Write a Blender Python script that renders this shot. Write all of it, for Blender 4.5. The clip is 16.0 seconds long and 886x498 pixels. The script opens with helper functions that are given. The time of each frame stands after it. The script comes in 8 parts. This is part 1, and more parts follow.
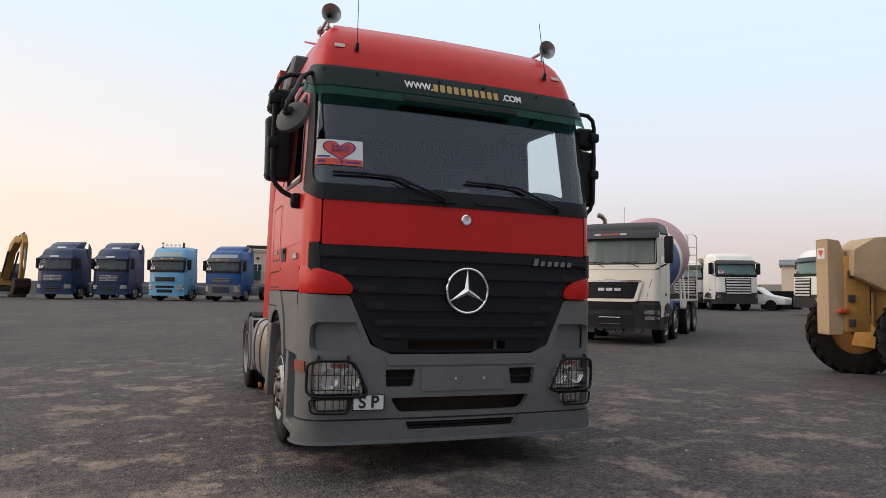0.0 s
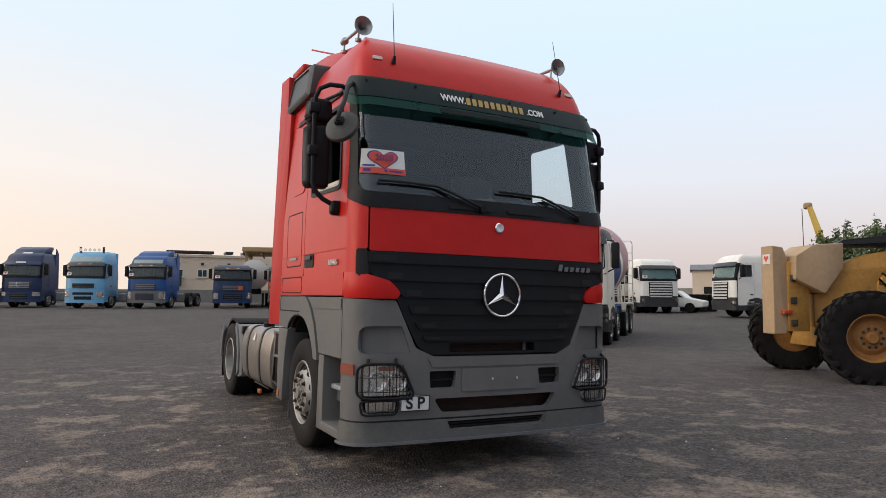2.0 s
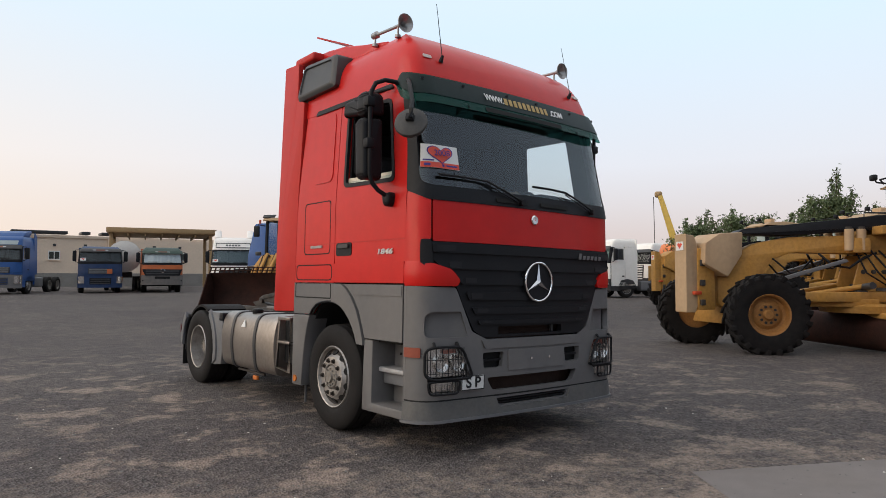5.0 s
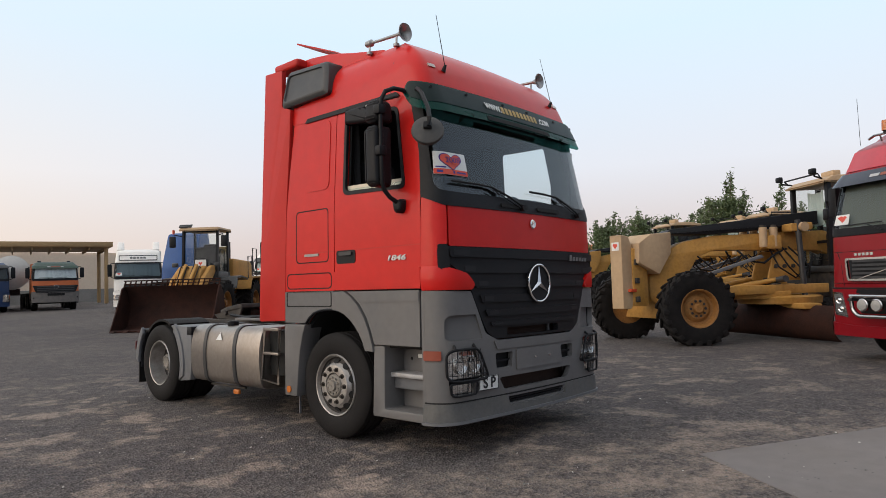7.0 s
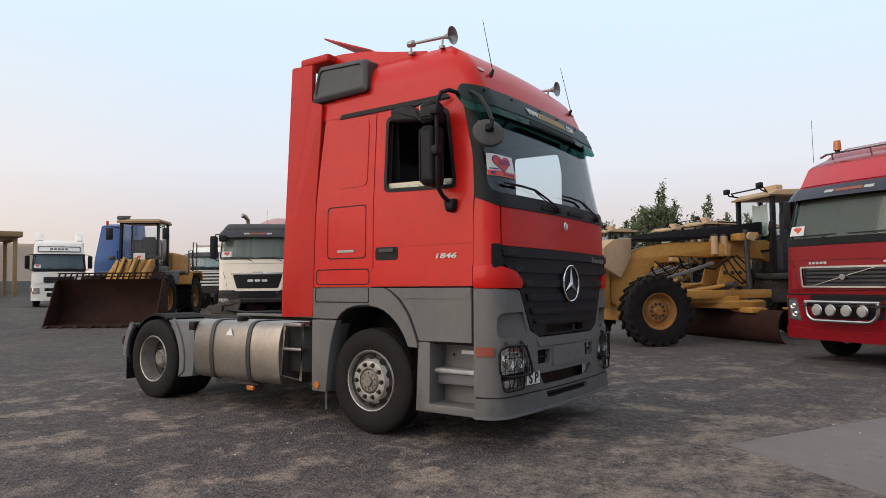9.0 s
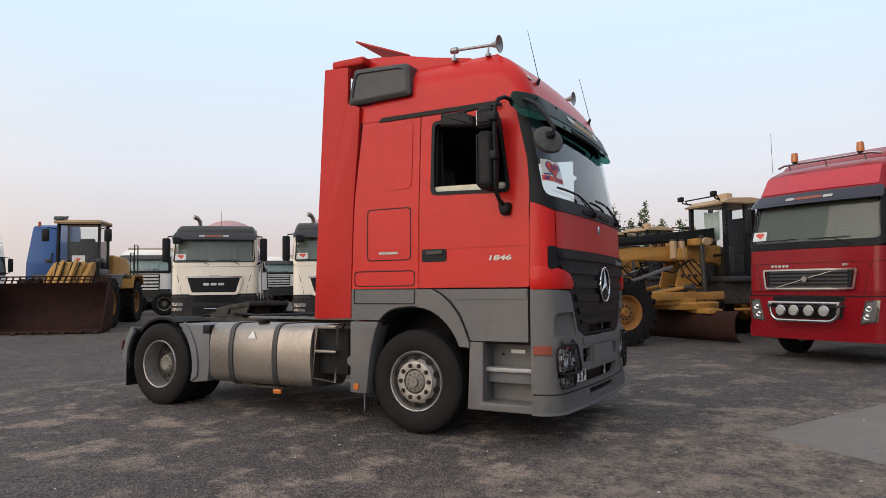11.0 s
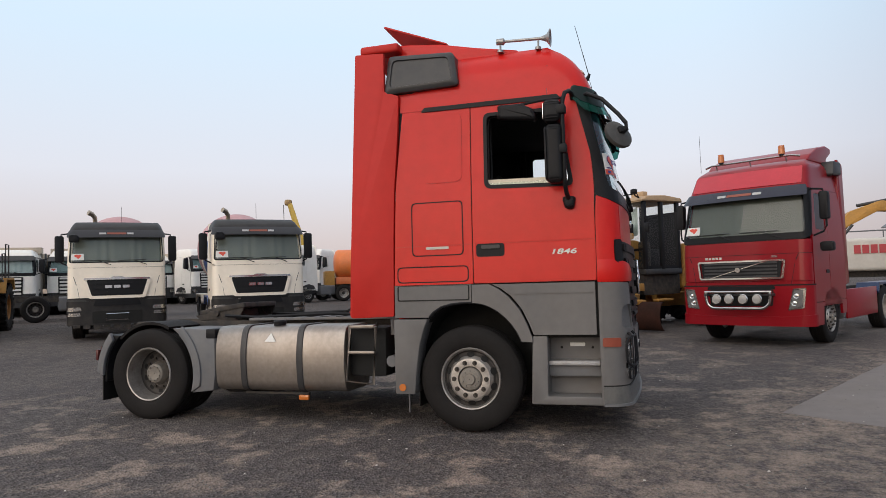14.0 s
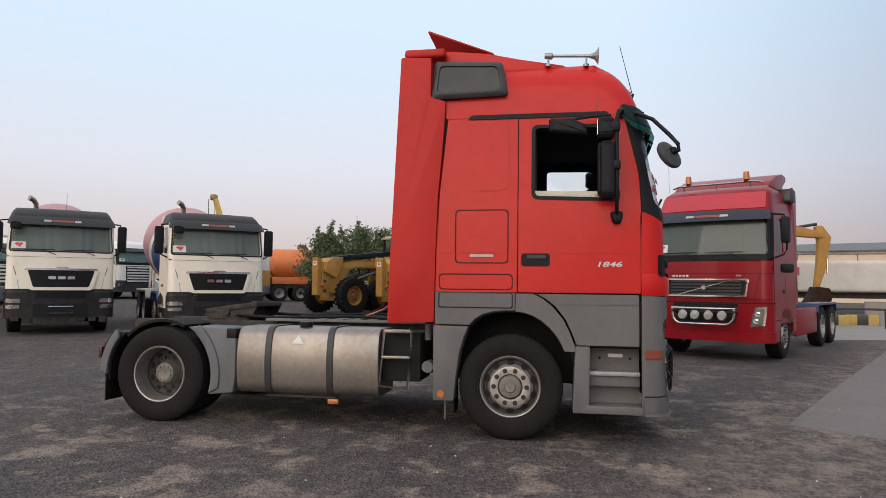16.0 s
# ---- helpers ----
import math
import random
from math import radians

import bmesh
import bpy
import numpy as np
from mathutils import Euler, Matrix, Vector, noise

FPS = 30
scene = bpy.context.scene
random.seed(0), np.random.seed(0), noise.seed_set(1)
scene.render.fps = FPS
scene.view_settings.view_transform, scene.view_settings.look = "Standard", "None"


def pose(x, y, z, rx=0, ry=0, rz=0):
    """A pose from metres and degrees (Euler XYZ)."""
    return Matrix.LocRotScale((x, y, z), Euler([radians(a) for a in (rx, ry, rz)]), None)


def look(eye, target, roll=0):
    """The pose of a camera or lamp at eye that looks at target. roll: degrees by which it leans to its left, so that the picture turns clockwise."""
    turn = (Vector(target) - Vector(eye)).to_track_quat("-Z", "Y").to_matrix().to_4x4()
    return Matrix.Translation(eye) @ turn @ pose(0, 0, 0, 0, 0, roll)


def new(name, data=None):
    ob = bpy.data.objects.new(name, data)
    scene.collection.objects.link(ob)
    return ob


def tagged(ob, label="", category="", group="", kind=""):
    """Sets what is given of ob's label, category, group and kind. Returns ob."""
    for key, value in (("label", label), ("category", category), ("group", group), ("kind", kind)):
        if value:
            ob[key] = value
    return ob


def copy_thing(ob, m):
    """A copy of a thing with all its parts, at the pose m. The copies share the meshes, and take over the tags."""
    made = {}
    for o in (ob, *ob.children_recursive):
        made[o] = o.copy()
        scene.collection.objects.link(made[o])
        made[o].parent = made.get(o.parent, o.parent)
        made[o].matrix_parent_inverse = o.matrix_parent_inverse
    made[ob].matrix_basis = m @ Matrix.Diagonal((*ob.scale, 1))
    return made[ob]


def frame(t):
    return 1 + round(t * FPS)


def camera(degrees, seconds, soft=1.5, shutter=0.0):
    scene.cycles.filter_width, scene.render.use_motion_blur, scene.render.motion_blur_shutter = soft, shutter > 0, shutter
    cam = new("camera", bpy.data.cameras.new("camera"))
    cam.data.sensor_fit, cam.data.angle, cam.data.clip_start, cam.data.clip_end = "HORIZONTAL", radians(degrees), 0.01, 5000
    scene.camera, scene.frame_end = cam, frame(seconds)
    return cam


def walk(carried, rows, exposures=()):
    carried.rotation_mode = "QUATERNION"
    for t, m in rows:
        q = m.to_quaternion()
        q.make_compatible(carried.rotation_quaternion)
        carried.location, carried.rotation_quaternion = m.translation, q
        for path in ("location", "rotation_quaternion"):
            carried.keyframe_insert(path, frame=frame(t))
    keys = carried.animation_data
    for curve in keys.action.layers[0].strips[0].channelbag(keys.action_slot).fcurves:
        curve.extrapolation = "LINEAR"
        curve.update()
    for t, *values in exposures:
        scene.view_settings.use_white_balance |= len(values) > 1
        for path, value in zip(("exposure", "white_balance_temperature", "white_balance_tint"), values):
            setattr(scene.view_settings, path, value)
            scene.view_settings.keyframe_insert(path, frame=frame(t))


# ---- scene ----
cam = camera(66.9, 16.0, soft=0.6)
METRES, EYE, TILT, LEAN, TURN = 9.103, 1.4655, 0.0, 0.0, -22.6
ROWS = [
    (0.0, 0.0, 0.0, 0.0, -0.04, 3.5, -0.64),
    (0.5, -0.0245, -0.0098, 0.0006, -2.11, 3.66, -1.12),
    (1.0, -0.0493, -0.0198, 0.0025, -3.3, 3.08, -1.5),
    (1.5, -0.0749, -0.0166, -0.0001, -4.66, 3.23, 0.65),
    (2.0, -0.1061, -0.0201, -0.0013, -6.86, 3.99, -0.3),
    (2.5, -0.1377, -0.0214, -0.0008, -9.26, 2.53, -2.24),
    (3.0, -0.1705, -0.0168, -0.0007, -12.42, 2.59, -0.5),
    (3.5, -0.201, -0.0204, -0.0019, -14.35, 4.3, -0.48),
    (4.0, -0.2316, -0.0242, 0.0002, -15.72, 3.17, 0.35),
    (6.5, -0.3572, -0.0058, 0.0043, -24.14, 3.37, 0.24),
    (7.0, -0.3861, 0.0039, 0.0035, -26.81, 2.84, 1.8),
    (7.5, -0.413, 0.0157, 0.0041, -27.52, 2.41, 0.53),
    (8.0, -0.442, 0.0336, 0.0043, -29.45, 2.88, 1.11),
    (8.5, -0.4749, 0.044, 0.0041, -32.13, 3.03, 2.45),
    (9.0, -0.504, 0.0538, 0.0037, -33.8, 2.73, 0.64),
    (11.5, -0.649, 0.1441, 0.0023, -42.69, 2.74, 0.85),
    (12.0, -0.6752, 0.1678, 0.003, -45.13, 2.19, 0.71),
    (12.5, -0.6916, 0.1929, 0.0039, -46.85, 1.99, 1.48),
    (13.0, -0.7117, 0.2178, 0.0033, -48.03, 3.5, -0.15),
    (13.5, -0.7318, 0.2454, 0.0038, -51.16, 2.99, -0.57),
    (14.0, -0.7479, 0.2819, 0.0042, -52.2, 2.56, 1.77),
    (14.5, -0.7715, 0.3095, 0.003, -53.29, 2.92, -0.73),
    (15.0, -0.7932, 0.336, 0.006, -55.69, 1.89, 0.34),
    (15.5, -0.8088, 0.3641, 0.0063, -57.29, 2.04, 1.0),
    (16.0, -0.8238, 0.3908, 0.0074, -59.07, 2.92, -0.56),
]
walk(cam, [(t, pose(0, 0, EYE, TILT, LEAN, TURN) @ pose(METRES * x, METRES * y, METRES * z, 90 + pitch, roll, yaw)) for t, x, y, z, yaw, pitch, roll in ROWS],
     [(0.0, 0.01, 6590, 12.5), (7.0, 0.0, 6540, 12.0), (12.0, -0.04, 6510, 12.5), (16.0, -0.08, 6460, 13.5)])

# ---------- world and light ----------
SUN_AZ, SUN_EL = radians(118), radians(7)
world = bpy.data.worlds.new("hazy_dusk")
scene.world = world
world.use_nodes = True
wt = world.node_tree
wt.nodes.clear()


def wnode(kind, operation="", blend_type=""):
    n = wt.nodes.new(kind)
    if operation:
        n.operation = operation
    if blend_type:
        n.blend_type = blend_type
    return n


w_out, w_bg = wnode("ShaderNodeOutputWorld"), wnode("ShaderNodeBackground")
w_sky = wnode("ShaderNodeTexSky")
w_sky.sky_type, w_sky.sun_disc, w_sky.sun_elevation, w_sky.sun_rotation = "NISHITA", False, radians(8), radians(-75)
w_sky.dust_density, w_sky.air_density, w_sky.ozone_density = 4.0, 1.0, 1.5
w_tc, w_sep, w_ramp = wnode("ShaderNodeTexCoord"), wnode("ShaderNodeSeparateXYZ"), wnode("ShaderNodeValToRGB")
w_dot, w_warm = wnode("ShaderNodeVectorMath", operation="DOT_PRODUCT"), wnode("ShaderNodeMapRange")
w_mixw, w_mix = wnode("ShaderNodeMixRGB"), wnode("ShaderNodeMixRGB")
w_el, w_mul = wnode("ShaderNodeMapRange"), wnode("ShaderNodeMath", operation="MULTIPLY")
w_sky_gain = wnode("ShaderNodeMixRGB", blend_type="MULTIPLY")
w_sky_gain.inputs[0].default_value = 1.0
w_sky_gain.inputs[2].default_value = (0.12, 0.12, 0.12, 1)
ramp = w_ramp.color_ramp
for pos, col in ((0.0, (0.62, 0.55, 0.52)), (0.06, (0.70, 0.63, 0.62)), (0.16, (0.77, 0.80, 0.86)), (0.34, (0.70, 0.87, 1.0)), (1.0, (0.42, 0.62, 0.92))):
    e = ramp.elements.new(pos)
    e.color = (*col, 1)
ramp.elements.remove(ramp.elements[0])
ramp.elements.remove(ramp.elements[-1])
w_dot.inputs[1].default_value = (-0.62, 0.78, 0.0)
for i, v in enumerate((0.25, 1.0, 0.0, 1.0)):
    w_warm.inputs[i + 1].default_value = v
for i, v in enumerate((0.0, 0.45, 0.95, 0.0)):
    w_el.inputs[i + 1].default_value = v
w_mixw.inputs[2].default_value = (1.10, 0.93, 0.74, 1)
w_mix.inputs[0].default_value = 0.12
w_bg.inputs[1].default_value = 1.15
w_east, w_eastr, w_eastm = wnode("ShaderNodeVectorMath", operation="DOT_PRODUCT"), wnode("ShaderNodeMapRange"), wnode("ShaderNodeMixRGB", blend_type="MULTIPLY")
w_east.inputs[1].default_value = (0.2, -0.98, 0.0)
w_eastr.interpolation_type = "SMOOTHSTEP"
for i, v in enumerate((0.25, 1.0, 0.0, 1.0)):
    w_eastr.inputs[i + 1].default_value = v
w_eastm.inputs[2].default_value = (0.40, 0.43, 0.50, 1)
L = wt.links.new
L(w_tc.outputs["Generated"], w_sep.inputs[0])
L(w_sep.outputs[2], w_ramp.inputs[0])
L(w_sep.outputs[2], w_el.inputs[0])
L(w_tc.outputs["Generated"], w_dot.inputs[0])
L(w_dot.outputs["Value"], w_warm.inputs[0])
L(w_warm.outputs[0], w_mul.inputs[0])
L(w_el.outputs[0], w_mul.inputs[1])
L(w_mul.outputs[0], w_mixw.inputs[0])
L(w_ramp.outputs[0], w_mixw.inputs[1])
L(w_sky.outputs[0], w_sky_gain.inputs[1])
L(w_mixw.outputs[0], w_mix.inputs[1])
L(w_sky_gain.outputs[0], w_mix.inputs[2])
L(w_tc.outputs["Generated"], w_east.inputs[0])
L(w_east.outputs["Value"], w_eastr.inputs[0])
L(w_eastr.outputs[0], w_eastm.inputs[0])
L(w_mix.outputs[0], w_eastm.inputs[1])
L(w_eastm.outputs[0], w_bg.inputs[0])
L(w_bg.outputs[0], w_out.inputs[0])

sun_lamp = bpy.data.lights.new("sun", "SUN")
sun_lamp.energy, sun_lamp.angle, sun_lamp.color = 1.3, radians(60), (1.0, 0.86, 0.7)
sun = new("sun", sun_lamp)
sun.matrix_basis = look((-30, 12, 16), (0, 0, 0))


# ---------- materials ----------
def mat(name, col, rough=0.5, metal=0.0, var=0.12, scale=3.0, bump=0.0, bscale=60.0, coat=0.0, dust=0.0, dustcol=(0.32, 0.27, 0.22), emit=0.0, rand=0.0, spec=0.5):
    m = bpy.data.materials.new(name)
    m.use_nodes = True
    nt = m.node_tree
    p = nt.nodes["Principled BSDF"]
    p.inputs["Roughness"].default_value = rough
    p.inputs["Metallic"].default_value = metal
    p.inputs["Coat Weight"].default_value = coat
    p.inputs["Coat Roughness"].default_value = 0.12
    p.inputs["Specular IOR Level"].default_value = spec
    tc = nt.nodes.new("ShaderNodeTexCoord")
    n1, n2 = nt.nodes.new("ShaderNodeTexNoise"), nt.nodes.new("ShaderNodeTexNoise")
    n1.inputs["Scale"].default_value, n1.inputs["Detail"].default_value = scale, 5
    n2.inputs["Scale"].default_value, n2.inputs["Detail"].default_value = scale * 9, 4
    k = nt.links.new
    k(tc.outputs["Object"], n1.inputs[0])
    k(tc.outputs["Object"], n2.inputs[0])
    add = nt.nodes.new("ShaderNodeMath")
    add.operation = "ADD"
    k(n1.outputs[0], add.inputs[0])
    k(n2.outputs[0], add.inputs[1])
    mr = nt.nodes.new("ShaderNodeMapRange")
    for i, v in enumerate((0.6, 1.4, 1 - var, 1 + var)):
        mr.inputs[i + 1].default_value = v
    k(add.outputs[0], mr.inputs[0])
    hs = nt.nodes.new("ShaderNodeHueSaturation")
    hs.inputs["Color"].default_value = (*col, 1)
    if rand:
        oi, mr2, ml = nt.nodes.new("ShaderNodeObjectInfo"), nt.nodes.new("ShaderNodeMapRange"), nt.nodes.new("ShaderNodeMath")
        ml.operation = "MULTIPLY"
        mr2.inputs[3].default_value, mr2.inputs[4].default_value = 1 - rand, 1 + rand
        k(oi.outputs["Random"], mr2.inputs[0])
        k(mr2.outputs[0], ml.inputs[0])
        k(mr.outputs[0], ml.inputs[1])
        k(ml.outputs[0], hs.inputs["Value"])
    else:
        k(mr.outputs[0], hs.inputs["Value"])
    out = hs.outputs[0]
    if dust:
        n3, cr, mx = nt.nodes.new("ShaderNodeTexNoise"), nt.nodes.new("ShaderNodeMapRange"), nt.nodes.new("ShaderNodeMixRGB")
        n3.inputs["Scale"].default_value, n3.inputs["Detail"].default_value = scale * 1.7, 8
        k(tc.outputs["Object"], n3.inputs[0])
        k(n3.outputs[0], cr.inputs[0])
        for i, v in enumerate((0.35, 0.75, 0.0, dust)):
            cr.inputs[i + 1].default_value = v
        mx.inputs[2].default_value = (*dustcol, 1)
        k(cr.outputs[0], mx.inputs[0])
        k(out, mx.inputs[1])
        out = mx.outputs[0]
        rr, ra = nt.nodes.new("ShaderNodeMapRange"), None
        for i, v in enumerate((0.0, 1.0, rough, min(1.0, rough + 0.5))):
            rr.inputs[i + 1].default_value = v
        k(cr.outputs[0], rr.inputs[0])
        k(rr.outputs[0], p.inputs["Roughness"])
    k(out, p.inputs["Base Color"])
    if bump:
        nb, bp = nt.nodes.new("ShaderNodeTexNoise"), nt.nodes.new("ShaderNodeBump")
        nb.inputs["Scale"].default_value, nb.inputs["Detail"].default_value = bscale, 3
        bp.inputs["Strength"].default_value, bp.inputs["Distance"].default_value = bump, 0.01
        k(tc.outputs["Object"], nb.inputs[0])
        k(nb.outputs[0], bp.inputs["Height"])
        k(bp.outputs[0], p.inputs["Normal"])
    if emit:
        p.inputs["Emission Color"].default_value, p.inputs["Emission Strength"].default_value = (*col, 1), emit
    return m


def glass(name, tint, gloss=0.08, rough=0.02):
    m = bpy.data.materials.new(name)
    m.use_nodes = True
    nt = m.node_tree
    nt.nodes.clear()
    o, mx, tr, gl, fr, mp = [nt.nodes.new("ShaderNode" + s) for s in ("OutputMaterial", "MixShader", "BsdfTransparent", "BsdfGlossy", "LayerWeight", "MapRange")]
    pw = nt.nodes.new("ShaderNodeMath")
    pw.operation, pw.inputs[1].default_value = "POWER", 5.0
    tr.inputs[0].default_value = (*tint, 1)
    gl.inputs["Roughness"].default_value = rough
    fr.inputs["Blend"].default_value = 0.5
    for i, v in enumerate((0.0, 1.0, gloss + 0.045, 1.0)):
        mp.inputs[i + 1].default_value = v
    k = nt.links.new
    k(fr.outputs["Facing"], pw.inputs[0])
    k(pw.outputs[0], mp.inputs[0])
    k(mp.outputs[0], mx.inputs[0])
    k(tr.outputs[0], mx.inputs[1])
    k(gl.outputs[0], mx.inputs[2])
    k(mx.outputs[0], o.inputs[0])
    return m


RED = mat("red_paint", (0.565, 0.012, 0.009), 0.36, 0, 0.10, 0.8, coat=0.18, dust=0.03, dustcol=(0.50, 0.08, 0.055), spec=0.22)
RED_DULL = mat("sun_faded_red_paint", (0.50, 0.020, 0.015), 0.5, 0, 0.08, 1.0, dust=0.06, dustcol=(0.46, 0.09, 0.07), spec=0.25)
GREY = mat("grey_bumper_plastic", (0.124, 0.121, 0.121), 0.55, 0, 0.1, 1.5, 0.15, 300, dust=0.12)
GREY2 = mat("light_grey_plastic", (0.125, 0.130, 0.140), 0.55, 0, 0.1, 2, 0.15, 300, dust=0.15)
BLACK = mat("black_plastic", (0.009, 0.0095, 0.0115), 0.5, 0, 0.2, 4, 0.1, 250, dust=0.03, dustcol=(0.12, 0.10, 0.09), spec=0.22)
SATIN = mat("satin_dark_grey_plastic", (0.026, 0.027, 0.030), 0.45, 0, 0.15, 3, dust=0.08)
# near-black for gaps and openings, also painted in where shade falls
VOID = mat("dark_gap_and_shade", (0.010, 0.010, 0.010), 0.9, 0, 0.3, 5)
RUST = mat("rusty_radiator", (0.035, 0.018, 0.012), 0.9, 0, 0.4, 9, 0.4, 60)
RUBBER = mat("tyre_rubber", (0.010, 0.009, 0.009), 0.75, 0, 0.2, 6, 0.3, 90, dust=0.12, dustcol=(0.04, 0.033, 0.028), spec=0.25)
RUBBER_D = mat("dusty_tyre_rubber", (0.009, 0.0085, 0.009), 0.85, 0, 0.25, 5, 0.3, 60, dust=0.2, dustcol=(0.045, 0.036, 0.03), spec=0.2)
STEEL = mat("galvanised_rim_steel", (0.44, 0.42, 0.40), 0.40, 0.8, 0.2, 6, dust=0.4, dustcol=(0.16, 0.13, 0.105))
HUB = mat("painted_hub_steel", (0.21, 0.195, 0.175), 0.6, 0.3, 0.2, 8, 0.2, 80, dust=0.4)
CHROME = mat("chrome", (0.82, 0.82, 0.82), 0.12, 1.0, 0.04, 4)
ALU = mat("brushed_aluminium", (0.32, 0.29, 0.265), 0.38, 0.9, 0.2, 2.5, 0, 120, dust=0.25, dustcol=(0.26, 0.215, 0.175))
STEPALU = mat("worn_step_metal", (0.42, 0.42, 0.43), 0.5, 0.5, 0.25, 14, 0.4, 160, dust=0.3)
CHASSIS = mat("dirty_chassis_steel", (0.030, 0.028, 0.028), 0.75, 0.2, 0.3, 6, 0.3, 70, dust=0.4, dustcol=(0.16, 0.13, 0.10))
CHASSIS_G = mat("grey_chassis_paint", (0.12, 0.125, 0.135), 0.6, 0.1, 0.25, 6, 0.2, 70, dust=0.3)
def tinted(name):
    """Smoked green acrylic: part see-through, part milky."""
    m = bpy.data.materials.new(name)
    m.use_nodes = True
    t = m.node_tree
    t.nodes.clear()
    out, mix, tr, pr = (t.nodes.new(k) for k in ("ShaderNodeOutputMaterial", "ShaderNodeMixShader", "ShaderNodeBsdfTransparent", "ShaderNodeBsdfPrincipled"))
    tr.inputs[0].default_value = (0.10, 0.36, 0.31, 1)
    pr.inputs["Base Color"].default_value = (0.006, 0.075, 0.058, 1)
    pr.inputs["Roughness"].default_value = 0.25
    pr.inputs["Specular IOR Level"].default_value = 0.25
    mix.inputs[0].default_value = 0.55
    t.links.new(tr.outputs[0], mix.inputs[1])
    t.links.new(pr.outputs[0], mix.inputs[2])
    t.links.new(mix.outputs[0], out.inputs[0])
    return m


LAMPGLASS = glass("clear_lamp_glass", (0.9, 0.9, 0.9), 0.10, 0.03)
REFLECTOR = mat("lamp_reflector", (0.75, 0.75, 0.74), 0.2, 1.0, 0.1, 20)
AMBER = mat("amber_lens", (0.52, 0.15, 0.025), 0.25, 0, 0.1, 30, coat=0.5)
REDLENS = mat("red_orange_lens", (0.55, 0.075, 0.03), 0.25, 0, 0.1, 30, coat=0.5)
WHITE = mat("white_plate", (0.72, 0.72, 0.70), 0.5, 0, 0.06, 10)
INK = mat("black_ink", (0.012, 0.012, 0.014), 0.6)
HEART = mat("orange_red_print", (0.68, 0.08, 0.045), 0.5, 0, 0.1, 20)
PURPLE = mat("purple_print", (0.05, 0.03, 0.22), 0.5)
GOLD = mat("gold_lettering", (0.42, 0.27, 0.07), 0.45, 0, 0.1, 20)
WINDSCREEN = glass("windscreen_glass", (0.80, 0.87, 0.88), 0.074, 0.01)
SIDEGLASS = glass("side_window_glass", (0.88, 0.92, 0.92), 0.0, 0.01)
TINT = tinted("tinted_green_visor_acrylic")
# slightly lighter than the slats, for the patches near their ends
GRILLE_PATCH = mat("lighter_grille_plastic", (0.016, 0.016, 0.018), 0.5, 0, 0.2, 6, spec=0.25)
INTERIOR = mat("dark_cab_lining", (0.012, 0.012, 0.014), 0.85, 0, 0.2, 5)
INTERIOR_L = mat("grey_cab_trim", (0.030, 0.030, 0.033), 0.8, 0, 0.2, 5)
CURTAIN = mat("brown_cloth", (0.14, 0.10, 0.06), 0.9, 0, 0.25, 9, 0.3, 80)
DASH_L = mat("beige_door_trim", (0.36, 0.33, 0.27), 0.7, 0, 0.1, 5)
MIRRORSHELL = mat("weathered_mirror_shell", (0.050, 0.050, 0.050), 0.55, 0, 0.15, 6, 0.1, 250, dust=0.1, spec=0.3)
MIRROR = mat("mirror_face", (0.8, 0.8, 0.8), 0.03, 1.0, 0.0)
YELLOW = mat("weathered_machine_yellow", (0.44, 0.225, 0.050), 0.55, 0, 0.28, 1.6, 0.1, 120, dust=0.35, dustcol=(0.32, 0.20, 0.095), spec=0.3)
YELLOW_F = mat("faded_machine_yellow", (0.46, 0.315, 0.185), 0.6, 0, 0.14, 1.2, 0.1, 120, dust=0.4, dustcol=(0.42, 0.29, 0.17))
BUCKET = mat("rusty_bucket_steel", (0.026, 0.011, 0.008), 0.8, 0.1, 0.4, 2.2, 0.4, 40, dust=0.4, dustcol=(0.085, 0.030, 0.019), spec=0.25)
CREAM = mat("cream_truck_paint", (0.88, 0.80, 0.68), 0.4, 0, 0.05, 1.2, coat=0.2, dust=0.06, dustcol=(0.5, 0.42, 0.32))
WHITEP = mat("white_truck_paint", (0.86, 0.83, 0.78), 0.4, 0, 0.06, 1.2, coat=0.2, dust=0.15, dustcol=(0.5, 0.44, 0.36))
NAVY = mat("navy_truck_paint", (0.012, 0.027, 0.085), 0.38, 0, 0.1, 1.5, coat=0.15, dust=0.03, spec=0.3)
BLUE = mat("blue_truck_paint", (0.014, 0.072, 0.24), 0.42, 0, 0.1, 1.5, coat=0.1, dust=0.03, spec=0.3)
DKBLUE = mat("dark_blue_truck_paint", (0.012, 0.036, 0.105), 0.38, 0, 0.1, 1.5, coat=0.2, dust=0.05, spec=0.3)
SKYBLUE = mat("light_blue_truck_paint", (0.13, 0.38, 0.60), 0.38, 0, 0.08, 1.5, coat=0.3, dust=0.1)
CRIMSON = mat("crimson_truck_paint", (0.25, 0.004, 0.010), 0.32, 0, 0.06, 1.2, coat=0.2, spec=0.22, dust=0.03, dustcol=(0.35, 0.1, 0.09))
ORANGE = mat("orange_truck_paint", (0.50, 0.115, 0.025), 0.45, 0, 0.2, 1.5, coat=0.1, dust=0.15, dustcol=(0.16, 0.07, 0.04))
GREEN = mat("dark_green_paint", (0.012, 0.045, 0.032), 0.45, 0, 0.12, 1.5, dust=0.06)
MAROON = mat("faded_pink_paint", (0.50, 0.25, 0.26), 0.5, 0, 0.12, 1.2, dust=0.25)
DRUMBLUE = mat("drum_blue_paint", (0.05, 0.10, 0.27), 0.5, 0, 0.12, 1.2, dust=0.25)
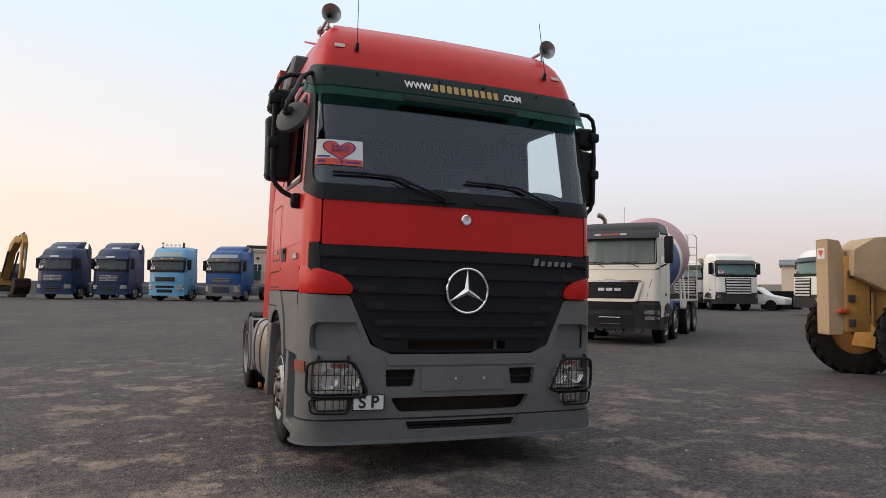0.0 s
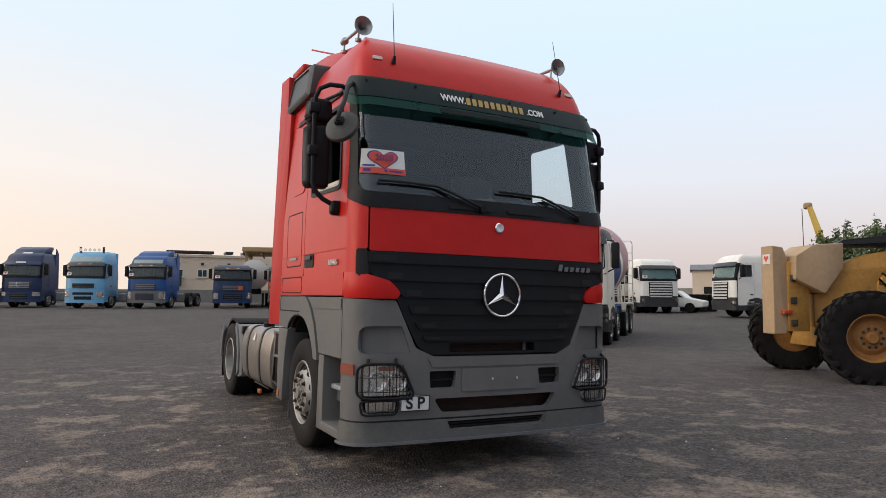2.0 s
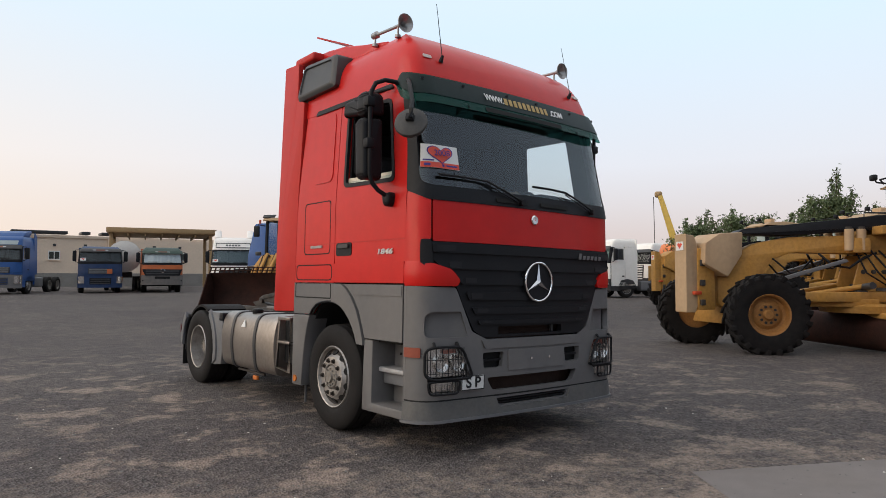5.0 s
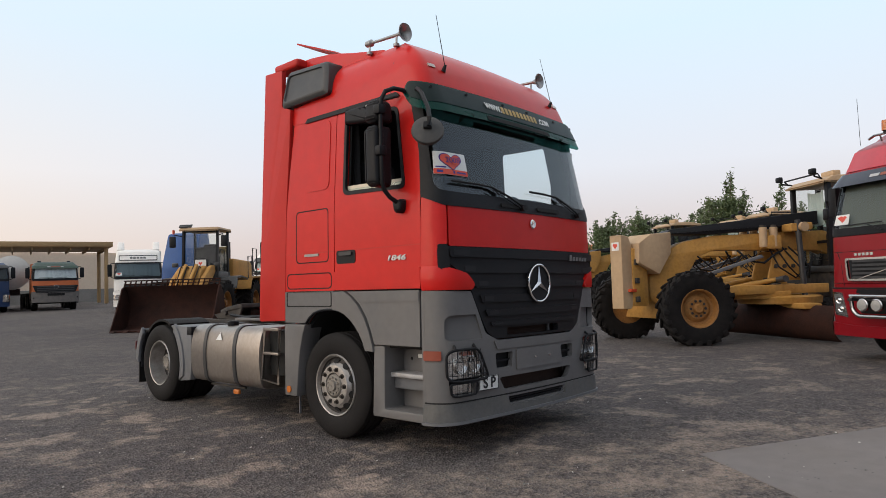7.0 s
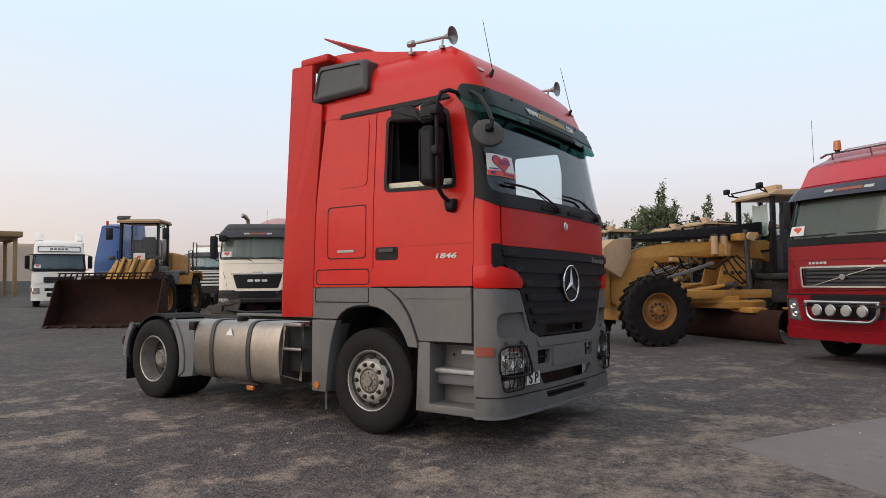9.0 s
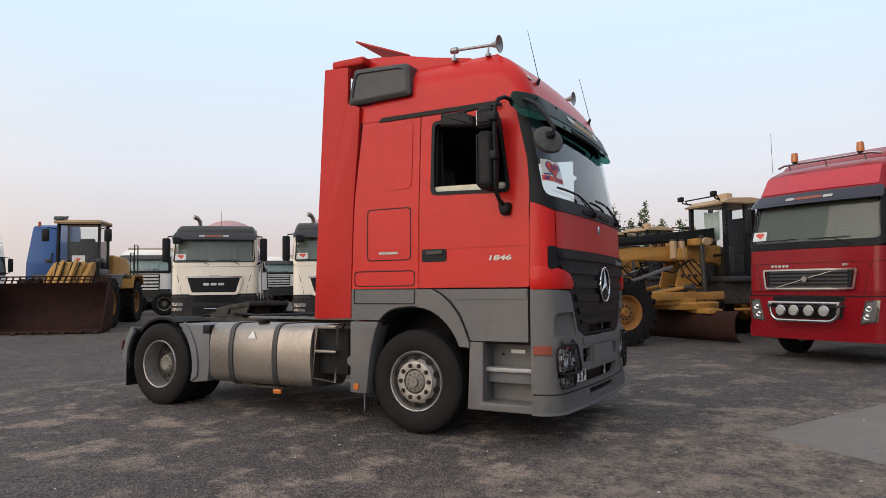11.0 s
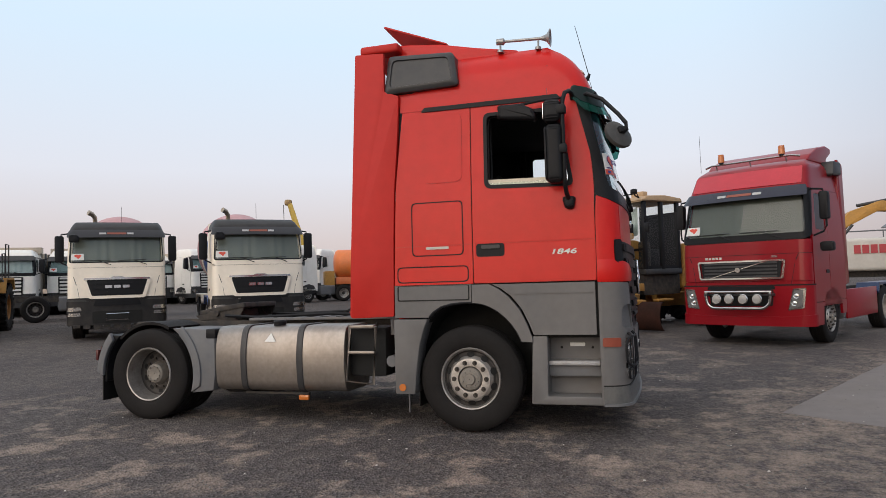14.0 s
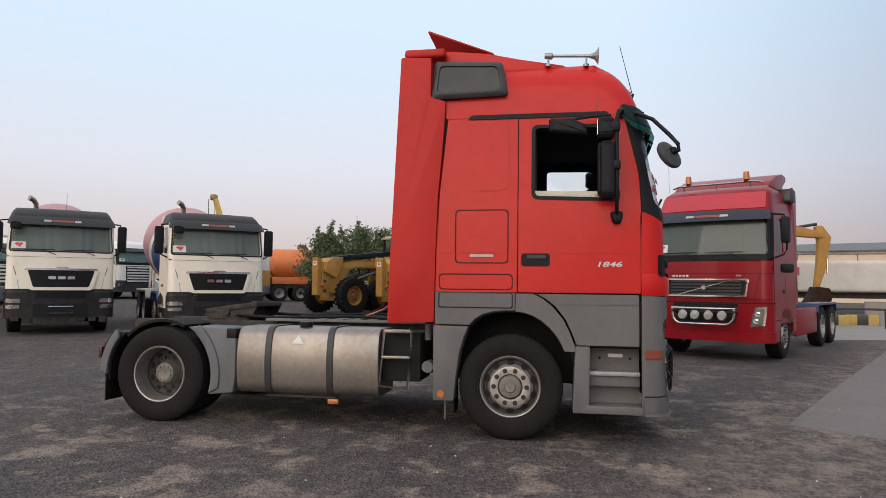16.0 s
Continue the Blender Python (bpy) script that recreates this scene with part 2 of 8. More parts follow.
DARKSCREEN = glass("dark_windscreen", (0.70, 0.73, 0.72), 0.01, 0.03)
SCREENCURT = mat("grey_green_curtain", (0.215, 0.235, 0.205), 0.9, 0, 0.12, 3, 0.3, 12)
TEALSCREEN = mat("pale_teal_curtain", (0.22, 0.34, 0.33), 0.9, 0, 0.12, 3)
DARKBUMP = mat("dark_bumper_plastic", (0.016, 0.016, 0.017), 0.5, 0, 0.15, 3, dust=0.06, spec=0.3)
CRIMCURT = mat("dim_grey_green_curtain", (0.135, 0.145, 0.120), 0.9, 0, 0.12, 3, 0.1, 9)
DULLCHROME = mat("weathered_chrome", (0.50, 0.49, 0.48), 0.22, 1.0, 0.1, 6)
FOIL = mat("crumpled_silver_foil", (0.96, 0.97, 0.98), 0.35, 0.25, 0.2, 5, 0.9, 9)
TAN = mat("tan_painted_steel", (0.36, 0.235, 0.11), 0.6, 0, 0.1, 1)
PLASTER = mat("cream_plaster", (0.74, 0.59, 0.45), 0.9, 0, 0.08, 0.6, 0.1, 40)
BLOCKWALL = mat("grey_block_wall", (0.25, 0.235, 0.215), 0.95, 0, 0.2, 0.9, 0.3, 20)
CONCRETE = mat("worn_concrete", (0.255, 0.235, 0.218), 0.9, 0, 0.14, 0.7, 0.25, 60, dust=0.3, dustcol=(0.27, 0.235, 0.195))
SLAB = mat("dusty_slab_concrete", (0.178, 0.158, 0.150), 0.9, 0, 0.14, 0.7, 0.35, 90, dust=0.35, dustcol=(0.185, 0.155, 0.13))
BARK = mat("tree_bark", (0.08, 0.06, 0.045), 0.95, 0, 0.3, 8, 0.5, 30)
LEAF = mat("dusty_green_leaves", (0.115, 0.155, 0.068), 0.7, 0, 0.4, 2.5)
TANKWHITE = mat("off_white_tank_paint", (0.62, 0.59, 0.54), 0.5, 0, 0.08, 0.8, dust=0.2)


# ---------- mesh helpers ----------
def B():
    return bmesh.new()


def add(bm, other):
    me = bpy.data.meshes.new("tmp")
    other.to_mesh(me)
    other.free()
    bm.from_mesh(me)
    bpy.data.meshes.remove(me)
    return bm


def to_mesh(bm, name, material, sharp=38):
    bmesh.ops.recalc_face_normals(bm, faces=bm.faces)
    me = bpy.data.meshes.new(name)
    bm.to_mesh(me)
    bm.free()
    me.materials.append(material)
    me.shade_smooth()
    me.set_sharp_from_angle(angle=radians(sharp))
    return me


def part(name, bm, material, parent, label="", at=None, sharp=38):
    """One mesh object under a thing or under a part."""
    me = bm if isinstance(bm, bpy.types.Mesh) else to_mesh(bm, name, material, sharp)
    ob = new(name, me)
    ob.parent = parent
    if at is not None:
        ob.matrix_basis = at
    if label:
        ob["label"] = label
    if material in GLASSES:
        ob.visible_shadow = False
    return ob


GLASSES = (WINDSCREEN, SIDEGLASS, TINT, LAMPGLASS, DARKSCREEN)


def thing(name, m, label, category, group=""):
    ob = new(name)
    ob.matrix_basis = m
    ob.empty_display_size = 0.2
    return tagged(ob, label, category, group)


def box(x0, x1, y0, y1, z0, z1, b=0.0, seg=2, bm=None):
    t = bmesh.new()
    bmesh.ops.create_cube(t, size=1, matrix=Matrix.LocRotScale(((x0 + x1) / 2, (y0 + y1) / 2, (z0 + z1) / 2), None, (abs(x1 - x0), abs(y1 - y0), abs(z1 - z0))))
    if b:
        bmesh.ops.bevel(t, geom=t.edges[:], offset=b, segments=seg, affect="EDGES", profile=0.5)
    return add(bm, t) if bm is not None else t


def prism(poly, axis, a0, a1, b=0.0, seg=2, bm=None):
    """A polygon drawn across the axis and drawn out along it from a0 to a1."""
    t = bmesh.new()
    put = {"x": lambda p, a: (a, p[0], p[1]), "y": lambda p, a: (p[0], a, p[1]), "z": lambda p, a: (p[0], p[1], a)}[axis]
    lo, hi = [t.verts.new(put(p, a0)) for p in poly], [t.verts.new(put(p, a1)) for p in poly]
    n = len(poly)
    t.faces.new(lo)
    t.faces.new(hi)
    for i in range(n):
        t.faces.new((lo[i], lo[(i + 1) % n], hi[(i + 1) % n], hi[i]))
    bmesh.ops.recalc_face_normals(t, faces=t.faces)
    if b:
        bmesh.ops.bevel(t, geom=t.edges[:], offset=b, segments=seg, affect="EDGES", profile=0.5)
    return add(bm, t) if bm is not None else t


def rod(p0, p1, r0, r1=None, n=10, bm=None):
    p0, p1 = Vector(p0), Vector(p1)
    t = bmesh.new()
    d = p1 - p0
    m = Matrix.Translation((p0 + p1) / 2) @ d.to_track_quat("Z", "Y").to_matrix().to_4x4()
    bmesh.ops.create_cone(t, cap_ends=True, segments=n, radius1=r0, radius2=r0 if r1 is None else r1, depth=d.length, matrix=m)
    return add(bm, t) if bm is not None else t


def tube(pts, r, n=8, bm=None, close=False):
    """A round bar along a line of points."""
    t = bmesh.new()
    pts = [Vector(p) for p in pts]
    rings = []
    up = Vector((0.13, 0.21, 1)).normalized()
    for i, p in enumerate(pts):
        a, c = (pts[i - 1], pts[(i + 1) % len(pts)]) if close else (pts[max(i - 1, 0)], pts[min(i + 1, len(pts) - 1)])
        d = (c - a).normalized()
        s = d.cross(up)
        s = s.normalized() if s.length > 1e-3 else d.cross(Vector((1, 0, 0))).normalized()
        q = d.cross(s)
        rr = r[i] if isinstance(r, (list, tuple)) else r
        rings.append([t.verts.new(p + rr * (math.cos(k * 2 * math.pi / n) * s + math.sin(k * 2 * math.pi / n) * q)) for k in range(n)])
    for i in range(len(rings) - (0 if close else 1)):
        a, c = rings[i], rings[(i + 1) % len(rings)]
        for k in range(n):
            t.faces.new((a[k], a[(k + 1) % n], c[(k + 1) % n], c[k]))
    if not close:
        t.faces.new(rings[0])
        t.faces.new(rings[-1])
    return add(bm, t) if bm is not None else t


def lathe(profile, n=40, axis="x", bm=None, closed=True):
    """profile: (along the axis, radius)."""
    t = bmesh.new()
    put = {"x": lambda a, c, s: (a, c, s), "y": lambda a, c, s: (c, a, s), "z": lambda a, c, s: (c, s, a)}[axis]
    rings = [[t.verts.new(put(a, r * math.cos(k * 2 * math.pi / n), r * math.sin(k * 2 * math.pi / n))) for k in range(n)] for a, r in profile]
    m = len(rings)
    for i in range(m if closed else m - 1):
        a, c = rings[i], rings[(i + 1) % m]
        for k in range(n):
            t.faces.new((a[k], a[(k + 1) % n], c[(k + 1) % n], c[k]))
    return add(bm, t) if bm is not None else t


def rp(pts, r=0.03, n=4):
    """A polygon with its corners rounded; a point may carry its own radius."""
    out = []
    m = len(pts)
    for i, p in enumerate(pts):
        rad = p[2] if len(p) > 2 else r
        v, a, c = Vector(p[:2]), Vector(pts[i - 1][:2]), Vector(pts[(i + 1) % m][:2])
        da, dc = a - v, c - v
        rad = min(rad, da.length * 0.48, dc.length * 0.48)
        if rad < 1e-4:
            out.append(tuple(v))
            continue
        a1, c1 = v + da.normalized() * rad, v + dc.normalized() * rad
        for k in range(n + 1):
            s = k / n
            out.append(tuple((1 - s) ** 2 * a1 + 2 * s * (1 - s) * v + s * s * c1))
    return out


def rect(u0, u1, v0, v1, r=0.03, n=4):
    return rp([(u0, v0), (u1, v0), (u1, v1), (u0, v1)], r, n)


def sheet(outer, fn, thick=0.03, holes=(), du=0.1, dv=0.25, off=0.0):
    """A curved panel with thickness: a flat outline with holes, laid on the surface fn(u, v, out)."""
    t = bmesh.new()
    edges = []
    for loop in (outer, *holes):
        vs = [t.verts.new((p[0], p[1], 0)) for p in loop]
        edges += [t.edges.new((vs[i], vs[(i + 1) % len(vs)])) for i in range(len(vs))]
    bmesh.ops.triangle_fill(t, use_beauty=True, use_dissolve=False, edges=edges)
    us, vs = [p[0] for p in outer], [p[1] for p in outer]
    for lo, hi, step, no in ((min(us), max(us), du, (1, 0, 0)), (min(vs), max(vs), dv, (0, 1, 0))):
        k = math.floor(lo / step) + 1
        while k * step < hi - 1e-4:
            c = tuple(k * step * q for q in no)
            bmesh.ops.bisect_plane(t, geom=t.verts[:] + t.edges[:] + t.faces[:], plane_co=c, plane_no=no, dist=1e-5)
            k += 1
    t.verts.index_update()
    o = bmesh.new()
    a = [o.verts.new(fn(v.co.x, v.co.y, off)) for v in t.verts]
    if not thick:
        for f in t.faces:
            o.faces.new([a[v.index] for v in f.verts])
        t.free()
        return o
    c = [o.verts.new(fn(v.co.x, v.co.y, off - thick)) for v in t.verts]
    for f in t.faces:
        i = [v.index for v in f.verts]
        o.faces.new([a[k] for k in i])
        o.faces.new([c[k] for k in reversed(i)])
    for e in t.edges:
        if len(e.link_faces) == 1:
            i, j = e.verts[0].index, e.verts[1].index
            o.faces.new((a[i], a[j], c[j], c[i]))
    t.free()
    return o


def mirrored(poly):
    return [(-p[0], *p[1:]) for p in reversed(poly)]


def smooth_interp(z, xs, ys, h=0.03):
    return sum(float(np.interp(z + k * h, xs, ys)) for k in (-1.5, -0.75, 0, 0.75, 1.5)) / 5


class CabSkin:
    """The outer skin of a cab: u runs across the front (u = x), round the corner and back along the side (u = y + shift); v is height."""

    def __init__(self, zs, ws, fs, y0s, a=1.0, c=0.25, bow=0.12):
        self.zs, self.ws, self.fs, self.y0s, self.a, self.c, self.bow = zs, ws, fs, y0s, a, c, bow
        self.shift = a + c - y0s[0]

    def u(self, y):
        return y + self.shift

    def __call__(self, u, v, d=0.0):
        w, f, y0 = (smooth_interp(v, self.zs, q) for q in (self.ws, self.fs, self.y0s))
        s, m, a = (1 if u >= 0 else -1), abs(u), self.a
        u0 = y0 + self.shift
        if m <= a:
            x, y, nx, ny = m, f + self.bow * (m / a) ** 2, 0.2 * m, -1.0
        elif m < u0:
            k = (m - a) / (u0 - a) * math.pi / 2
            yb = f + self.bow
            x, y = a + (w - a) * math.sin(k) ** 0.75, yb + (y0 - yb) * (1 - max(0.0, math.cos(k)) ** 0.8)
            nx, ny = max(0.2, math.sin(k)), -math.cos(k)
        else:
            x, y, nx, ny = w, m - self.shift, 1.0, 0.0
        q = math.hypot(nx, ny)
        return Vector((s * (x + d * nx / q), y + d * ny / q, v))


def text(body, size, material, parent, m, name="lettering", depth=0.003, bold=0.0, stretch=1.0, slant=0.0):
    """Letters in the built-in font, as a mesh lying in the pose m."""
    c = bpy.data.curves.new(name, "FONT")
    c.body, c.size, c.extrude, c.align_x, c.align_y, c.offset = body, size, depth, "CENTER", "CENTER", bold
    o = bpy.data.objects.new(name, c)
    me = bpy.data.meshes.new_from_object(o)
    bpy.data.objects.remove(o)
    me.transform(Matrix(((stretch, slant, 0, 0), (0, 1, 0, 0), (0, 0, 1, 0), (0, 0, 0, 1))))
    me.materials.append(material)
    ob = new(name, me)
    ob.parent, ob.matrix_basis = parent, m
    return ob


# ---------- ground ----------
def ground_z(x, y):
    s = 0.35 * x + 0.94 * y - 10
    r = 0.0142 * (math.sqrt(s * s + 16) + s) / 2
    return min(r, 0.72 - 0.1 * math.exp(-max(0, r - 0.6) * 8)) if r > 0.6 else r


def gp(x, y, turn=0):
    return pose(x, y, ground_z(x, y), 0, 0, turn)


def gravel_material():
    m = bpy.data.materials.new("dusty_asphalt_gravel")
    m.use_nodes = True
    nt = m.node_tree
    p = nt.nodes["Principled BSDF"]
    k = nt.links.new
    tc = nt.nodes.new("ShaderNodeTexCoord")

    def noise_at(scale, detail, rough=0.55, dist=0.0):
        n = nt.nodes.new("ShaderNodeTexNoise")
        n.inputs["Scale"].default_value, n.inputs["Detail"].default_value, n.inputs["Roughness"].default_value = scale, detail, rough
        n.inputs["Distortion"].default_value = dist
        k(tc.outputs["Object"], n.inputs[0])
        return n.outputs[0]

    def rng(src, a, b, c, d):
        r = nt.nodes.new("ShaderNodeMapRange")
        for i, v in enumerate((a, b, c, d)):
            r.inputs[i + 1].default_value = v
        k(src, r.inputs[0])
        return r.outputs[0]

    def mix(fac, a, b):
        x = nt.nodes.new("ShaderNodeMixRGB")
        k(fac, x.inputs[0])
        for s, v in ((1, a), (2, b)):
            if isinstance(v, tuple):
                x.inputs[s].default_value = (*v, 1)
            else:
                k(v, x.inputs[s])
        return x.outputs[0]

    def times(a, b):
        x = nt.nodes.new("ShaderNodeMath")
        x.operation = "MULTIPLY"
        k(a, x.inputs[0])
        k(b, x.inputs[1])
        return x.outputs[0]

    def cells(scale):
        v = nt.nodes.new("ShaderNodeTexVoronoi")
        v.inputs["Scale"].default_value = scale
        k(tc.outputs["Object"], v.inputs[0])
        g = nt.nodes.new("ShaderNodeRGBToBW")
        k(v.outputs["Color"], g.inputs[0])
        return v, g.outputs[0]

    def tone(a, value):
        x = nt.nodes.new("ShaderNodeVectorMath")
        x.operation = "SCALE"
        k(a, x.inputs[0])
        k(value, x.inputs["Scale"])
        return x.outputs[0]

    def line(nx, ny, c, near, far):
        x = nt.nodes.new("ShaderNodeVectorMath")
        x.operation = "DOT_PRODUCT"
        x.inputs[1].default_value = (nx, ny, 0)
        k(tc.outputs["Object"], x.inputs[0])
        return rng(x.outputs["Value"], c + near, c + far, 1.0, 0.0)

    vor, grit = cells(48)
    fine, fine_grit = cells(110)
    base = mix(rng(noise_at(0.30, 6), 0.35, 0.68, 0, 1), (0.075, 0.066, 0.0665), (0.107, 0.093, 0.087))
    base = mix(rng(noise_at(3.2, 10, 0.78), 0.46, 0.70, 0, 0.70), base, (0.160, 0.134, 0.118))
    base = tone(base, rng(grit, 0.15, 0.85, 0.57, 1.41))
    base = tone(base, rng(fine_grit, 0.15, 0.85, 0.75, 1.25))
    base = tone(base, rng(noise_at(14, 6, 0.8), 0.36, 0.66, 0.70, 1.30))
    sand = times(rng(noise_at(1.5, 10, 0.68), 0.515, 0.60, 0, 1), rng(noise_at(20, 8, 0.85), 0.40, 0.55, 0.05, 1))
    sand = times(sand, rng(noise_at(0.14, 2), 0.38, 0.56, 0.35, 1))
    far_off = nt.nodes.new("ShaderNodeVectorMath")
    far_off.operation = "DISTANCE"
    far_off.inputs[1].default_value = (-0.5, 4.0, 0.0)
    k(tc.outputs["Object"], far_off.inputs[0])
    sand = times(sand, rng(far_off.outputs["Value"], 5.0, 12.0, 1.0, 0.12))
    # sand drifted up against the edge of the concrete slab
    drift = times(line(0.486, 0.874, 4.18, 0.05, 0.75), rng(noise_at(4.0, 8, 0.75), 0.44, 0.60, 0.0, 0.85))
    drift = times(drift, rng(noise_at(26, 6, 0.85), 0.38, 0.56, 0.15, 1))
    base = mix(sand, base, (0.37, 0.290, 0.235))
    base = mix(drift, base, (0.30, 0.238, 0.195))
    k(base, p.inputs["Base Color"])
    p.inputs["Roughness"].default_value = 0.9
    p.inputs["Specular IOR Level"].default_value = 0.25
    b1, b2 = nt.nodes.new("ShaderNodeBump"), nt.nodes.new("ShaderNodeBump")
    b1.inputs["Strength"].default_value, b1.inputs["Distance"].default_value = 0.9, 0.016
    b2.inputs["Strength"].default_value, b2.inputs["Distance"].default_value = 0.5, 0.03
    k(vor.outputs["Distance"], b1.inputs["Height"])
    k(noise_at(6, 6), b2.inputs["Height"])
    k(b2.outputs[0], b1.inputs["Normal"])
    k(b1.outputs[0], p.inputs["Normal"])
    return m


GRAVEL = gravel_material()
bm = B()
spots = sorted(set([-1500, -700, -300, -150] + list(range(-100, 141, 4)) + [180, 300, 700, 1500]))
grid = [[bm.verts.new((x, y, ground_z(x, y))) for x in spots] for y in spots]
for i in range(len(spots) - 1):
    for j in range(len(spots) - 1):
        bm.faces.new((grid[i][j], grid[i][j + 1], grid[i + 1][j + 1], grid[i + 1][j]))
ground = new("ground", to_mesh(bm, "ground", GRAVEL))
tagged(ground, "grey gravelled asphalt yard with pale sandy patches", "ground", kind="structure")

bm = prism([(2.40, 3.47), (5.69, 1.62), (11.62, -1.80), (60, -29.5), (40, -60), (-30, -60), (-10, -11.6), (1.50, 2.36)], "z", -0.2, 0.012)
pad = new("pavement", to_mesh(bm, "pavement", SLAB))
tagged(pad, "pale worn concrete slab set in the yard", "pavement", kind="structure")

bm = prism([(15.0, -1.3), (15.6, -3.5), (17.0, -8.0), (27.0, -12.0), (24.0, -5.75)], "z", -0.2, 0.018)
apron = new("pavement", to_mesh(bm, "pavement", CONCRETE))
tagged(apron, "pale concrete apron in front of the painted kerb blocks", "pavement", kind="structure")


# ---------- wheels ----------
WHEELS = {}
SATIN_M = mat("dull_chrome", (0.20, 0.20, 0.20), 0.45, 0.7)
ORLENS = mat("orange_red_lens", (0.24, 0.055, 0.032), 0.4, spec=0.35)
DARKRED = mat("dark_red_lens", (0.08, 0.012, 0.012), 0.3)
SILVERP = mat("silver_badge_paint", (0.62, 0.61, 0.58), 0.4, 0.2)
GREYLIP = mat("scuffed_grey_plastic", (0.084, 0.085, 0.085), 0.6, 0, 0.2, 4, 0.2, 200, dust=0.15)
HORNM = mat("weathered_horn_metal", (0.34, 0.335, 0.33), 0.35, 0.6, 0.2, 10)
# cream colour that paints a lit band in the open door window
LIT_STRIP = mat("cream_lit_strip", (0.66, 0.60, 0.47), 0.7)
# darker ring between the rim flange and the disc
WELL = mat("dark_rim_well", (0.060, 0.054, 0.050), 0.7, 0.2, 0.3, 9, 0.2, 80)
NUT = mat("rusty_dark_nut", (0.045, 0.038, 0.032), 0.6, 0.4, 0.3, 30)


def wheel_meshes(kind):
    """Meshes of a truck wheel whose outer face looks towards -x, centred on its hub."""
    if kind in WHEELS:
        return WHEELS[kind]
    R, W = 0.51, 0.30
    tyre = lathe([(-0.13, 0.292), (-0.145, 0.31), (-0.155, 0.36), (-0.157, 0.41), (-0.150, 0.455), (-0.135, 0.490), (-0.12, 0.503), (-0.078, 0.508), (-0.075, 0.498), (-0.065, 0.498), (-0.062, 0.509), (-0.005, 0.51), (-0.004, 0.499), (0.004, 0.499), (0.005, 0.51), (0.062, 0.509), (0.065, 0.498), (0.075, 0.498), (0.078, 0.508), (0.12, 0.503), (0.145, 0.47), (0.155, 0.38), (0.13, 0.292)], 64)
    rim_m = STEEL
    if kind == "front":
        rim = lathe([(-0.138, 0.300), (-0.150, 0.292), (-0.145, 0.282), (-0.11, 0.268), (-0.09, 0.255), (-0.095, 0.240), (-0.13, 0.215), (-0.158, 0.195), (-0.163, 0.165), (-0.160, 0.122), (-0.12, 0.118), (0.10, 0.10), (0.10, 0.28)], 60)
        hub = lathe([(-0.12, 0.005), (-0.190, 0.005), (-0.192, 0.048), (-0.172, 0.056), (-0.166, 0.10), (-0.150, 0.112), (-0.12, 0.112)], 30)
        nuts = B()
        rod((-0.155, 0.160, 0), (-0.168, 0.160, 0), 0.023, n=14, bm=nuts)
        rod((-0.16, 0.160, 0), (-0.190, 0.160, 0), 0.014, n=6, bm=nuts)
        holes = B()
        nrm = Vector((-0.72, 0.69, 0))
        rod(Vector((-0.112, 0.232, 0)) - nrm * 0.02, Vector((-0.112, 0.232, 0)) + nrm * 0.008, 0.036, n=14, bm=holes)
    else:
        rim = lathe([(-0.138, 0.300), (-0.150, 0.292), (-0.145, 0.280), (-0.08, 0.272), (-0.02, 0.262), (0.04, 0.256), (0.065, 0.245), (0.07, 0.20), (0.05, 0.16), (0.055, 0.10), (0.10, 0.10), (0.12, 0.28)], 60)
        hub = lathe([(0.10, 0.005), (-0.045, 0.005), (-0.055, 0.08), (-0.04, 0.105), (0.02, 0.12), (0.06, 0.13), (0.08, 0.13)], 30)
        nuts, holes = B(), B()
        rod((0.06, 0.165, 0), (0.02, 0.165, 0), 0.016, n=6, bm=nuts)
        rod((0.08, 0.215, 0), (0.061, 0.215, 0), 0.030, n=14, bm=holes)
    if kind == "front":
        well = lathe([(-0.114, 0.2675), (-0.0945, 0.2555), (-0.0995, 0.2405), (-0.124, 0.2235), (-0.11, 0.222), (-0.08, 0.245), (-0.09, 0.266)], 48)
    else:
        well = lathe([(0.038, 0.2555), (0.060, 0.2445), (0.064, 0.20), (0.044, 0.16), (0.048, 0.128), (0.09, 0.13), (0.09, 0.25)], 48)
    WHEELS[kind, "well"] = to_mesh(well, "rim_well", WELL, 30)
    WHEELS[kind] = (to_mesh(rim, "rim", rim_m, 30), to_mesh(tyre, "tyre", RUBBER, 30), to_mesh(hub, "hub", HUB, 30), to_mesh(nuts, "wheel_nut", NUT, 30), to_mesh(holes, "vent_hole", VOID, 30))
    return WHEELS[kind]


def wheel(parent, kind, x, y, z, inner=False, r=0.51, bolts=False):
    """A wheel under its vehicle; x < 0 faces the vehicle's right."""
    rim, tyre, hub, nuts, holes = wheel_meshes(kind)
    k = r / 0.51
    at = Matrix.LocRotScale((x, y, z), Euler((0, 0, 0 if x < 0 else math.pi)), (k, k, k))
    w = part("wheel", rim, STEEL, parent, at=at)
    part("tyre", tyre, RUBBER, w)
    if not inner:
        part("hub", hub, HUB, w)
        part("rim_well", WHEELS[kind, "well"], WELL, w)
        for k in range(10):
            part("wheel_nut", nuts, NUT, w, at=pose(0, 0, 0, 36 * k))
            part("vent_hole", holes, VOID, w, at=pose(0, 0, 0, 36 * k + 18))
            if bolts:
                part("hub_bolt", rod((-0.155, 0.078, 0), (-0.182, 0.078, 0), 0.010, n=6) if kind == "front" else rod((-0.03, 0.078, 0), (-0.066, 0.078, 0), 0.010, n=6), HUB, w, at=pose(0, 0, 0, 36 * k + 17))
    return w


